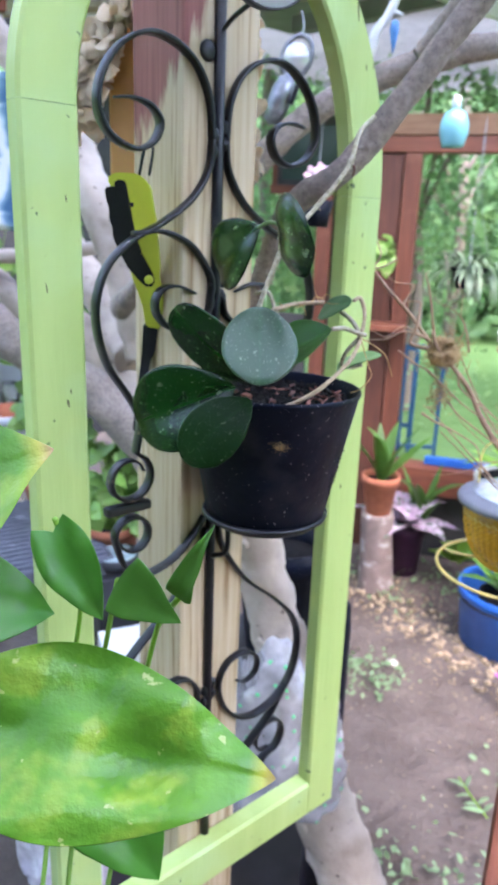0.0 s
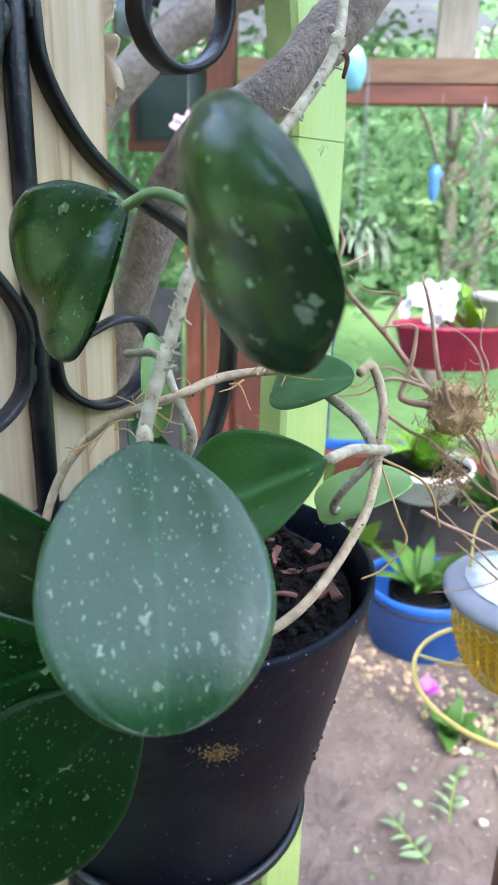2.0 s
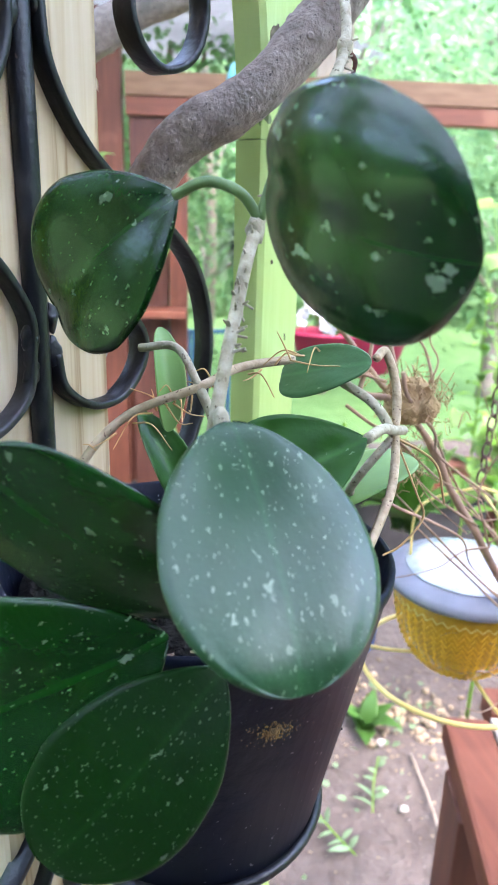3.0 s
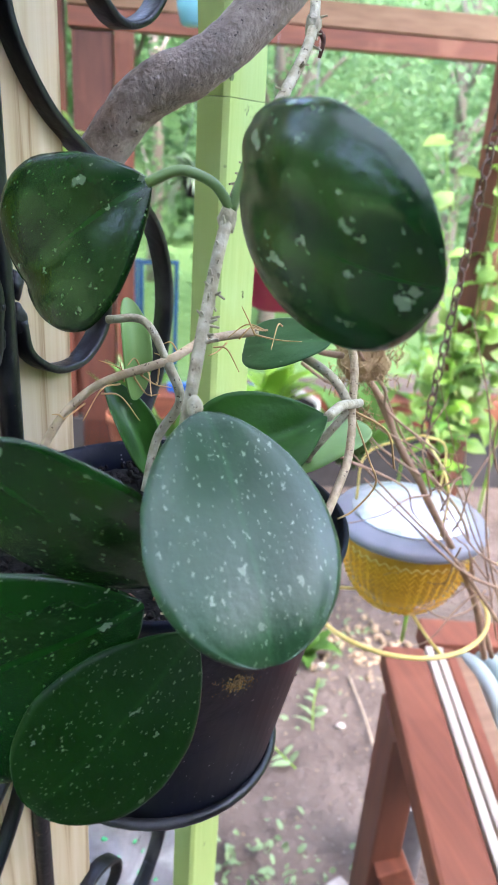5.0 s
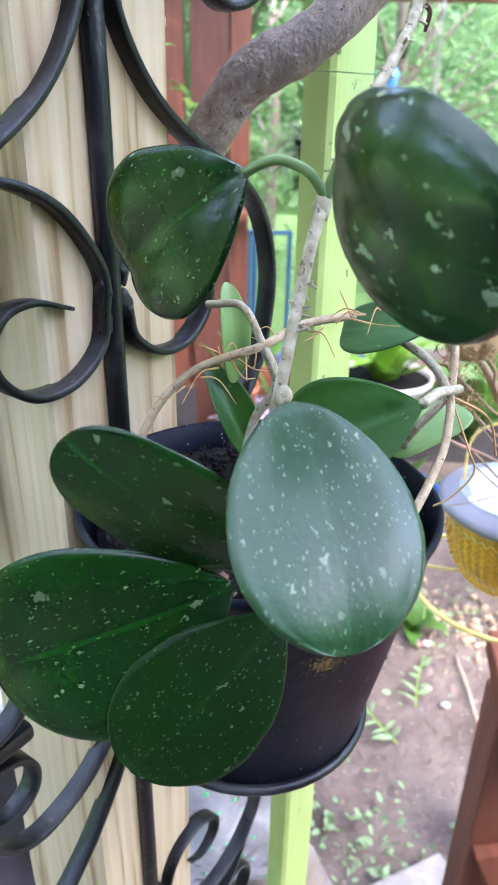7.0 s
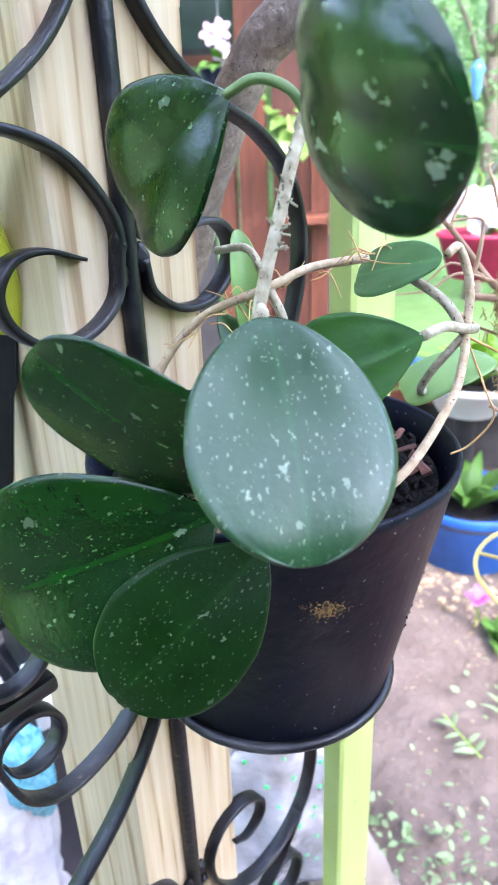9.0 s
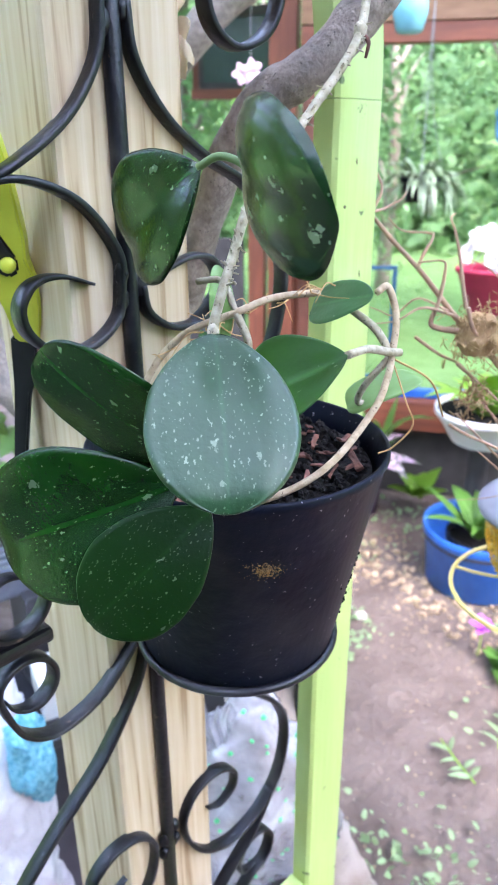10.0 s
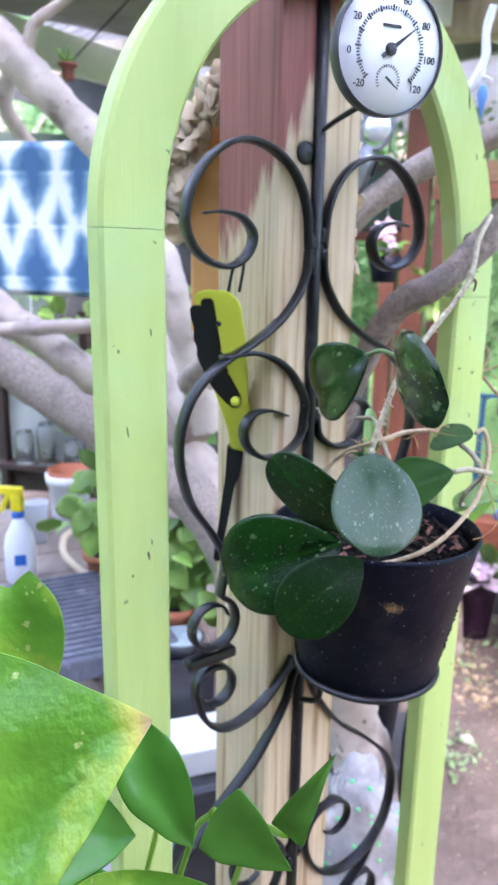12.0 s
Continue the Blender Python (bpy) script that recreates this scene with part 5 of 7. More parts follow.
part("flower_stem", tube([(0.04, 0.1, 0.12), (0.03, 0.03, 0.09), (-0.02, 0, 0.03), (-0.06, 0, -0.02)], 0.003, 6), M_LIME_LEAF, fl)
for i in range(15):
    c = Vector((rf.uniform(-0.085, 0.075), rf.uniform(-0.03, 0.03), rf.uniform(-0.06, 0.055)))
    d = Vector((rf.uniform(-0.5, 0.5), -1, rf.uniform(-0.2, 0.5))).normalized()
    e1 = d.orthogonal().normalized()
    e2 = d.cross(e1)
    for j in range(5):
        a = j * 1.2566
        o2 = e1 * math.cos(a) + e2 * math.sin(a)
        leaf(c, c + o2 * 0.03 + d * 0.006, d, 0.026, M_FLOWER, fl, "round", name="petal", ns=5, nv=4, thick=0.0006)

hp = empty("hanging_plant", "hanging dark pot with long narrow arching leaves", "plant", (0.68, 3.2, 1.36))
part("pot_body", lathe([(0, 0.03), (0.05, 0.03), (0.075, 0.12), (0.08, 0.12), (0.075, 0.1), (0, 0.1)], 28), M_POT, hp)
for a in (0.3, 2.4, 4.5):
    part("hanger", tube([(0.1 * math.cos(a), 0.1 * math.sin(a), 0.115), (0.02 * math.cos(a), 0.02 * math.sin(a), 0.4), (0, 0, 0.72)], 0.0015, 5), M_STEEL, hp)
M_HANG = glow_through(surface("arching_leaf", (0.27, 0.36, 0.24), (0.15, 0.23, 0.13), 0.4, scale=30, vary=0.45), 0.2, (0.2, 0.32, 0.1))
rh = random.Random(51)
for i in range(130):
    a = rh.uniform(0, 6.283)
    b = Vector((0.05 * math.cos(a), 0.05 * math.sin(a), 0.11))
    r2, dz = rh.uniform(0.03, 0.15), rh.uniform(-0.16, 0.07)
    leaf(b, b + Vector((math.cos(a) * r2, math.sin(a) * r2, dz)), (-0.3 * math.cos(a), -0.3 * math.sin(a), 0.9), 0.021, M_HANG, hp, "long", ns=7, nv=3, thick=0.0008, droop=0.28)

orn = empty("hanging_ornament", "blue glass ornament hanging on a thin wire", "ornament", (1.0, 3.3, 1.6))
part("drop", lathe([(0, 0), (0.012, 0.01), (0.022, 0.05), (0.02, 0.09), (0.03, 0.11), (0.012, 0.14), (0, 0.145)], 20), surface("blue_glass", (0.12, 0.33, 0.7), None, 0.2), orn)
part("wire", tube([(0, 0, 0.14), (0, 0, 0.25), (0, 0, 0.4)], 0.0012, 5), M_STEEL, orn)

jar = empty("hanging_bottle", "turquoise glass bottle hung from a branch by its neck", "bottle", (0.4, 2.2, 1.848))
part("bottle_body", lathe([(0, 0), (0.026, 0.0), (0.032, 0.006), (0.041, 0.04), (0.04, 0.065), (0.03, 0.09), (0.015, 0.1), (0.0, 0.101)], 28), M_TEAL, jar)
part("neck", lathe([(0.0, 0.1), (0.014, 0.1), (0.012, 0.13), (0.008, 0.137), (0, 0.138)], 20), M_BOTTLE, jar, "pale neck of the bottle")
part("wire", tube([(0, 0, 0.136), (0.004, 0, 0.4), (0, 0, 0.755)], 0.001, 5), M_STEEL, jar)

chair = empty("chair_frame", "blue tubular metal frame standing on the lawn", "chair", (0.56, 4.4, 0))
for i, (x0, z0, x1, z1) in enumerate(((-0.14, -0.06, -0.14, 0.96), (0.1, -0.06, 0.1, 0.93), (-0.14, 0.94, 0.1, 0.94), (-0.14, 0.45, 0.1, 0.45))):
    part("frame_tube", beam((x0, 0, z0), (x1, 0, z1), 0.028, 0.028, 0.006), M_TUBE, chair)

# ---- trees and shrubs beyond ----


def tree(x, y, height, spread, n, seed, name="tree", label="leafy green tree beyond the lawn"):
    r = random.Random(seed)
    ob = empty(name, label, "tree", (x, y, -0.06), "trees beyond the lawn")
    trunk = [(0, 0, -0.1), (0.05, 0.02, height * 0.3), (-0.04, 0.05, height * 0.6), (0.02, 0, height * 0.95)]
    part("trunk", tube(trunk, 0.09, 8, 6, lambda t: 1 - 0.8 * t), M_BRANCH, ob)
    clumps = []
    for i in range(9):
        a, z = r.uniform(0, 6.283), height * r.uniform(0.2, 0.95)
        d = spread * r.uniform(0.5, 1.0) * (1.15 - 0.6 * z / height)
        tip = Vector((d * math.cos(a), d * math.sin(a), z + 0.2))
        part("limb", tube([(0, 0, z * 0.7), tip * 0.5 + Vector((0, 0, z * 0.42)), tip], 0.03, 6, 5, lambda t: 1 - 0.8 * t), M_BRANCH, ob)
        for k in range(5):
            clumps.append(tip + Vector((r.gauss(0, spread * 0.28), r.gauss(0, spread * 0.28), r.gauss(0, height * 0.1))))
    verts, faces = [], []
    sv, sf = LEAFLET
    for i in range(n):
        c = clumps[i % len(clumps)]
        p = c + Vector((r.gauss(0, 0.3), r.gauss(0, 0.3), r.gauss(0, 0.24)))
        if p.z < 0.02:
            p.z = r.uniform(0.02, 0.4)
        s = r.uniform(0.04, 0.095)
        m = Matrix.Translation(p) @ pose(0, 0, 0, r.uniform(-70, 50), r.uniform(-50, 50), r.uniform(0, 360)) @ Matrix.Diagonal((s, s, s, 1))
        o = len(verts)
        verts += [tuple(m @ v) for v in sv]
        faces += [tuple(o + q for q in f) for f in sf]
    me = bpy.data.meshes.new("crown")
    me.from_pydata(verts, [], faces)
    me.materials.append(LEAFY)
    for p in me.polygons:
        p.use_smooth = True
    cr = new("crown", me)
    cr.parent = ob
    return ob


# The last seven are unseen, added to darken the horizon in leaf reflections.
for i, (x, y, hgt, spr) in enumerate(((-0.6, 7.6, 4.2, 1.3), (0.9, 7.0, 3.6, 1.2), (2.3, 6.8, 4.4, 1.4), (3.9, 6.4, 4.0, 1.4), (1.6, 9.0, 5.4, 1.7), (3.4, 8.8, 5.2, 1.7), (-2.2, 8.6, 5.2, 1.8), (0.2, 10.4, 6.2, 2.0), (5.6, 6.0, 4.6, 1.6), (5.4, 8.8, 5.8, 2.0), (-4.0, 7.5, 4.6, 1.8), (5.0, 3.6, 4.2, 1.4), (-5.2, 3.4, 5.2, 1.9), (-5.6, 0.6, 5.4, 2.0), (-5.4, -2.4, 5.4, 2.0), (5.0, 0.4, 5.0, 1.8), (5.2, -2.6, 5.2, 1.9), (-2.6, -6.0, 6.0, 2.2), (1.8, -6.2, 6.2, 2.2))):
    tree(x, y, hgt, spr, 4300, 100 + i)
# a belt of far woodland
rw = random.Random(77)
pts = []
for i in range(24000):
    a = rw.uniform(-0.75, 1.35)
    d = rw.uniform(12, 16)
    zz = 7.0 * rw.random() ** 1.3
    p = Vector((d * math.sin(a), d * math.cos(a), zz))
    s = rw.uniform(0.2, 0.45)
    pts.append(Matrix.Translation(p) @ pose(0, 0, 0, rw.uniform(-80, 80), rw.uniform(-60, 60), rw.uniform(0, 360)) @ Matrix.Diagonal((s, s, s, 1)))
scatter_verts(pts, LEAFLET, LEAFY, "far_woods", "dense green woodland in the distance", "woods")

# Full ring: its unseen sides and rear are added to darken reflections.
bm = bmesh.new()
rows = []
for i in range(521):
    a = 2 * math.pi * i / 520
    col = []
    for k in range(13):
        d = 17.5 + 0.8 * noise.noise(Vector((i * 0.31, k * 0.9, 0))) + 0.5 * noise.noise(Vector((i * 0.9, k * 2.0, 4)))
        top = 7.0 + 1.6 * noise.noise(Vector((i * 0.11, 0, 2))) + 0.7 * noise.noise(Vector((i * 0.5, 0, 7)))
        col.append(bm.verts.new((d * math.sin(a), d * math.cos(a), -0.1 + top * k / 12)))
    rows.append(col)
for r1, r2 in zip(rows, rows[1:]):
    for k in range(12):
        bm.faces.new((r1[k], r2[k], r2[k + 1], r1[k + 1]))
tagged(part("backdrop", bm, surface("woodland", (0.1, 0.2, 0.06), (0.05, 0.12, 0.03), 0.9, scale=1.6, bump=1.0, bump_scale=3, bump_dist=0.3, speck=(0.16, 0.28, 0.09), speck_scale=5, speck_at=0.55)), "wooded slope closing the view behind the trees", "woods", "", "structure")

# tall seedlings and shrubs outside the east side
for i, (x, y, hh) in enumerate(((0.95, 1.95, 1.2), (1.15, 2.15, 1.95), (1.3, 1.75, 1.2), (1.7, 2.6, 1.9), (1.75, 2.0, 1.3), (2.1, 2.9, 1.8), (1.5, 3.0, 1.3))):
    r = random.Random(200 + i)
    ob = empty("tall_seedling", "slender upright plant with light green leaves", "plant", (x + 0.25, y + 0.15, 0), "tall seedlings")
    part("stalk", tube([(0, 0, -0.01), (0.02, 0.01, hh * 0.5), (0, 0.02, hh)], 0.006, 6, 6, lambda t: 1 - 0.6 * t), M_LIME_LEAF, ob)
    for k in range(34):
        z = hh * (0.25 + 0.75 * k / 34)
        a = k * 2.4
        L = 0.12 * (1.25 - 0.6 * k / 34)
        b = Vector((0.02 * z, 0.01, z))
        leaf(b, b + Vector((L * math.cos(a), L * math.sin(a), r.uniform(-0.03, 0.05))), (0, 0, 1), 0.05, M_LIME_LEAF if k % 2 else M_LEAF, ob, "long", ns=5, nv=3, thick=0.0005, droop=0.2)

# ---- red railing with strips, can and hose ----
rail = empty("railing", "red-stained timber railing with braced post", "railing", (0.43, 1.07, 0))


def rl(p):
    return Vector(p) - rail.location


d = Vector((-0.129, -0.382, 0)).normalized()
s = Vector((-d.y, d.x, 0))
if s.x < 0:
    s = -s
corner = Vector((0.437, 1.07, 0.95))  # far left corner of the rail's top
near = corner + d * 0.62


def along(a, b, across, up, w, h, name, material, bevel=0.004):
    """A timber beside the rail, between two distances along it."""
    return part(name, beam(rl(corner + d * a + s * across + Vector((0, 0, up))), rl(corner + d * b + s * across + Vector((0, 0, up))), w, h, bevel), material, rail)


along(0.0, 0.62, 0.031, -0.019, 0.062, 0.038, "top_rail", M_REDR, 0.006)
for k in (0.1, 0.56):
    foot = corner + d * k + s * 0.018
    bm = box((0.09, 0.042, 0.9115), (0, 0, 0.4558), None, 0.004)
    bmesh.ops.transform(bm, matrix=Matrix.Translation(rl((foot.x, foot.y, 0))) @ pose(0, 0, 0, 0, 0, math.degrees(math.atan2(d.y, d.x))), verts=bm.verts)
    part("post", bm, M_REDV, rail)
part("brace", beam(rl((0.412, 0.925, 0.69)), rl((0.545, 0.895, 0.36)), 0.04, 0.045, 0.004), M_REDR, rail)
part("brace", beam(rl((0.405, 0.95, 0.33)), rl((0.26, 0.54, 0.33)), 0.04, 0.07, 0.004), M_RED, rail)
part("cross_rail", beam(rl(corner + s * 0.07 - d * 0.045 + Vector((0, 0, -0.022))), rl(corner + s * 0.62 - d * 0.045 + Vector((0, 0, -0.022))), 0.06, 0.038, 0.004), M_REDR, rail)
part("cross_post", beam(rl((corner + s * 0.58 - d * 0.045) * Vector((1, 1, 0))), rl((corner + s * 0.58 - d * 0.045) * Vector((1, 1, 0)) + Vector((0, 0, 0.908))), 0.07, 0.07, 0.004), M_REDV, rail)
for o2, w2, up2, m in ((0.0685, 0.011, -0.006, M_STRIP), (0.083, 0.011, -0.006, M_STRIP), (0.098, 0.014, -0.008, M_REDR), (0.121, 0.02, -0.022, M_RAW)):
    along(0.0, 0.62, o2, up2, w2, 0.018, "track_strip", m, 0.002)
along(0.0, 0.62, 0.098, -0.0295, 0.07, 0.014, "ledge", M_RAW, 0.002)
can = empty("metal_can", "open silver metal can on the ground beside the railing", "can", (0.755, 1.33, 0))
part("can_body", lathe([(0, 0.002), (0.05, 0.002), (0.052, 0.006), (0.052, 0.26), (0.054, 0.263), (0.052, 0.267), (0.049, 0.262), (0.049, 0.02), (0, 0.02)], 32), M_STEEL, can)
hose = empty("garden_hose", "coiled dark green garden hose on the ground", "hose", (0.72, 1.02, 0))
for k in range(5):
    pts2 = [(0.13 * math.cos(a * 0.3927) + 0.01 * k, 0.13 * math.sin(a * 0.3927), 0.012 + 0.02 * k) for a in range(17)]
    part("coil", tube(pts2, 0.01, 8, 4), surface("hose_green", (0.02, 0.05, 0.045), None, 0.4) if k == 0 else bpy.data.materials["hose_green"], hose)
pipe = empty("hose_reel", "pale grey-green hose coil hanging by the railing", "hose", (0.56, 1.0, 0.86))
for k in range(3):
    pts2 = [(0.03 * k, 0.075 * math.cos(a * 0.3927), 0.075 * math.sin(a * 0.3927)) for a in range(17)]
    part("coil", tube(pts2, 0.013, 8, 4), surface("hose_grey", (0.35, 0.4, 0.37), None, 0.4) if k == 0 else bpy.data.materials["hose_grey"], pipe)
part("bracket", beam((0.03, 0, -0.86), (0.03, 0, 0.08), 0.02, 0.02, 0.002), M_STEEL, pipe)

# ---- amber mesh lantern hanging on a chain, with curly twigs ----
LC = Vector((0.352, 0.93, 1.248))
lan = empty("mesh_lantern", "amber mesh lantern with a grey solar lid, hanging on a chain", "lantern", LC)
lid = part("lid", lathe([(0.0, 0.013), (0.03, 0.0175), (0.055, 0.014), (0.08, 0.006), (0.084, 0.001), (0.083, -0.004), (0.076, -0.006), (0.0, -0.006)], 48), M_DISC, lan, "grey plastic lid")
part("solar_panel", lathe([(0, 0.0205), (0.045, 0.0188), (0.064, 0.0132), (0.064, 0.0115), (0, 0.016)], 40), M_SHINY, lid, "glossy solar panel coloured pale for its glare")
part("bulb_core", lathe([(0, -0.1), (0.03, -0.096), (0.055, -0.07), (0.066, -0.035), (0.068, -0.007), (0, -0.007)], 32), surface("amber_core", (0.68, 0.36, 0.015), (0.5, 0.24, 0.01), 0.35, scale=60), lan)
net_rows = 17
for k in range(net_rows):
    t = k / (net_rows - 1)
    ang = radians(8 + 76 * t)
    r, z = 0.0725 * math.cos(ang * 0.98) ** 0.75, -0.008 - 0.097 * math.sin(ang) ** 1.05
    nz = 0.097 * (math.sin(radians(8 + 76 * min(1, t + 0.5 / net_rows))) - math.sin(radians(8 + 76 * max(0, t - 0.5 / net_rows)))) * 0.55
    circle = [Vector(((r + 0.0012 * (i % 2)) * math.cos(2 * math.pi * (i + k % 2) / 84), (r + 0.0012 * (i % 2)) * math.sin(2 * math.pi * (i + k % 2) / 84), z + nz * (-1) ** (i + k % 2))) for i in range(85)]
    part("mesh_wire", sweep(circle, disc_section(0.0009, 4)), M_YELLOW if k == 0 else M_NET, lan)
circle = [Vector((0.102 * math.cos(2 * math.pi * i / 48), 0.102 * math.sin(2 * math.pi * i / 48), -0.104)) for i in range(49)]
part("yellow_ring", sweep(circle, disc_section(0.0026, 8)), M_YELLOW, lan, "yellow wire hoop")
for a in (0.5, 2.6, 4.7):
    part("ring_stay", tube([(0.102 * math.cos(a), 0.102 * math.sin(a), -0.104), (0.07 * math.cos(a), 0.07 * math.sin(a), -0.104), (0.03 * math.cos(a), 0.03 * math.sin(a), -0.098)], 0.002, 6), M_YELLOW, lan)
    part("handle_wire", tube([(0.06 * math.cos(a), 0.06 * math.sin(a), 0.012), (0.055 * math.cos(a), 0.055 * math.sin(a), 0.07), (0.0, 0.0, 0.1)], 0.0014, 6), M_YELLOW, lan)
link = sweep([Vector((0.0045 * math.cos(2 * math.pi * i / 14), 0, 0.0085 * math.sin(2 * math.pi * i / 14))) for i in range(15)], disc_section(0.0011, 5))
me = bpy.data.meshes.new("chain_link")
link.to_mesh(me)
link.free()
me.materials.append(M_CHAIN)
for k in range(66):
    ob = new("chain_link", me)
    ob.parent = lan
    ob.matrix_basis = pose(0.0009 * k, 0.0, 0.11 + 0.0138 * k, 0, 4, 90 * (k % 2))

tw = empty("curly_twigs", "bundle of dry curly willow twigs with a fibrous root ball", "twigs", (0.4, 0.86, 1.2))


def twig(points, r):
    return part("twig", tube([Vector(p) - tw.location for p in points], r, 6, 6, lambda t: 1 - 0.72 * t), M_TWIG, tw)


rt = random.Random(9)
twig([(0.47, 0.9, 1.06), (0.41, 0.875, 1.18), (0.3127, 0.8450, 1.3164), (0.2959, 0.8430, 1.3434), (0.2657, 0.8410, 1.3848), (0.2457, 0.8390, 1.4219), (0.2152, 0.8370, 1.4570), (0.1898, 0.8350, 1.4810), (0.1721, 0.8330, 1.5018), (0.1565, 0.8310, 1.5195), (0.1313, 0.8290, 1.5443), (0.1152, 0.8270, 1.5623), (0.1107, 0.8250, 1.5675)], 0.0044)
twig([(0.49, 0.91, 1.05), (0.42, 0.885, 1.17), (0.3175, 0.8600, 1.3187), (0.2849, 0.8540, 1.3604), (0.2601, 0.8480, 1.3973), (0.2329, 0.8420, 1.4383), (0.2115, 0.8360, 1.4630), (0.1970, 0.8300, 1.4813)], 0.0038)
twig([(0.1857, 0.8050, 1.4754), (0.1687, 0.8075, 1.4780), (0.1647, 0.8100, 1.4826), (0.1702, 0.8125, 1.4986), (0.1732, 0.8150, 1.5197), (0.1712, 0.8175, 1.5279), (0.1528, 0.8200, 1.5265)], 0.0026)
twig([(0.1915, 0.8100, 1.4921), (0.1885, 0.8140, 1.5072), (0.1852, 0.8180, 1.5276), (0.1804, 0.8220, 1.5478), (0.1769, 0.8260, 1.5588), (0.1813, 0.8300, 1.5619)], 0.0022)
twig([(0.2397, 0.8400, 1.4689), (0.2347, 0.8425, 1.4911), (0.2277, 0.8450, 1.5073), (0.2144, 0.8475, 1.5188), (0.1976, 0.8500, 1.5254)], 0.0015)
twig([(0.1842, 0.8100, 1.4863), (0.1565, 0.8067, 1.4940), (0.1359, 0.8033, 1.4845), (0.1122, 0.8000, 1.4829)], 0.0014)
twig([(0.1827, 0.8300, 1.4863), (0.1568, 0.8275, 1.4969), (0.1386, 0.8250, 1.4841), (0.1258, 0.8225, 1.4884), (0.1131, 0.8200, 1.4934)], 0.0011)
twig([(0.1541, 0.8250, 1.5207), (0.1581, 0.8300, 1.5293), (0.1663, 0.8350, 1.5436), (0.1634, 0.8400, 1.5462), (0.1437, 0.8450, 1.5477), (0.1327, 0.8500, 1.5573)], 0.0018)
twig([(0.1167, 0.8300, 1.5633), (0.1278, 0.8367, 1.5655), (0.1413, 0.8433, 1.5719), (0.1459, 0.8500, 1.5767)], 0.0014)
twig([(0.1153, 0.8280, 1.5622), (0.1238, 0.8353, 1.5799), (0.1166, 0.8427, 1.5970), (0.1162, 0.8500, 1.6016)], 0.0016)
twig([(0.1850, 0.8000, 1.3989), (0.2005, 0.7980, 1.3902), (0.2259, 0.7960, 1.3790), (0.2521, 0.7940, 1.3632), (0.2598, 0.7920, 1.3432), (0.2722, 0.7900, 1.3295)], 0.0015)
twig([(0.1861, 0.8000, 1.4507), (0.1976, 0.8050, 1.4410), (0.2185, 0.8100, 1.4228), (0.2415, 0.8150, 1.4041), (0.2825, 0.8200, 1.3826)], 0.0017)
twig([(0.1510, 0.8000, 1.4725), (0.1733, 0.8060, 1.4564), (0.1917, 0.8120, 1.4468), (0.2057, 0.8180, 1.4308), (0.2379, 0.8240, 1.3847), (0.2791, 0.8300, 1.3492)], 0.0014)
twig([(0.1867, 0.7900, 1.4972), (0.1949, 0.7940, 1.4778), (0.2202, 0.7980, 1.4502), (0.2292, 0.8020, 1.4293), (0.2761, 0.8060, 1.3947), (0.2901, 0.8100, 1.3845)], 0.0019)
for i in range(15):
    t = rt.random()
    p = Vector((0.42, 0.85, 1.18)).lerp(Vector((0.2, 0.815, 1.47)), t)
    pts2 = [p]
    dirn = Vector((rt.uniform(-1, 0.45), rt.uniform(-0.35, 0.35), rt.uniform(-0.35, 1.0))).normalized()
    for k in range(5):
        dirn = (dirn + Vector((rt.gauss(0, 0.5), rt.gauss(0, 0.25), rt.gauss(0, 0.5)))).normalized()
        pts2.append(pts2[-1] + dirn * rt.uniform(0.012, 0.034))
    twig(pts2, rt.uniform(0.0008, 0.0014))
for i in range(9):
    a = Vector((0.43 + rt.uniform(-0.02, 0.05), 0.85 + rt.uniform(-0.02, 0.03), 1.15 + rt.uniform(-0.05, 0.08)))
    b = Vector((0.2 + rt.uniform(-0.03, 0.14), 0.81 + rt.uniform(-0.03, 0.05), 1.44 + rt.uniform(-0.06, 0.06)))
    m1 = a.lerp(b, 0.35) + Vector((rt.gauss(0, 0.012), rt.gauss(0, 0.012), rt.gauss(0, 0.012)))
    m2 = a.lerp(b, 0.7) + Vector((rt.gauss(0, 0.014), rt.gauss(0, 0.012), rt.gauss(0, 0.014)))
    twig([a, m1, m2, b], rt.uniform(0.001, 0.0022))
fib = []
for i in range(420):
    c = Vector((0.205 + rt.gauss(0, 0.0115), 0.805 + rt.gauss(0, 0.01), 1.472 + rt.gauss(0, 0.0115)))
    q = c + Vector((rt.gauss(0, 0.006), rt.gauss(0, 0.006), rt.gauss(0, 0.006)))
    fib.append(sweep([c - tw.location, (c + q) / 2 + Vector((0, 0, rt.gauss(0, 0.004))) - tw.location, q - tw.location], disc_section(0.00035, 4)))
for i in range(130):
    c = Vector((0.2045 + rt.gauss(0, 0.006), 0.808 + rt.gauss(0, 0.005), 1.421 + rt.gauss(0, 0.008)))
    q = c + Vector((rt.gauss(0, 0.005), rt.gauss(0, 0.005), rt.gauss(0, 0.006)))
    fib.append(sweep([c - tw.location, (c + q) / 2 + Vector((0, 0, rt.gauss(0, 0.003))) - tw.location, q - tw.location], disc_section(0.0004, 4)))
core = bmesh.new()
bmesh.ops.create_icosphere(core, subdivisions=4, radius=0.017, matrix=Matrix.Translation(Vector((0.205, 0.807, 1.472)) - tw.location))
rough_up(core, 0.008, 90)
part("root_core", smooth(core), M_MOSS, tw, "matted brown root core")
part("root_ball", join(*fib), M_MOSS, tw, "brown fibrous root ball")

# ---- branches ----


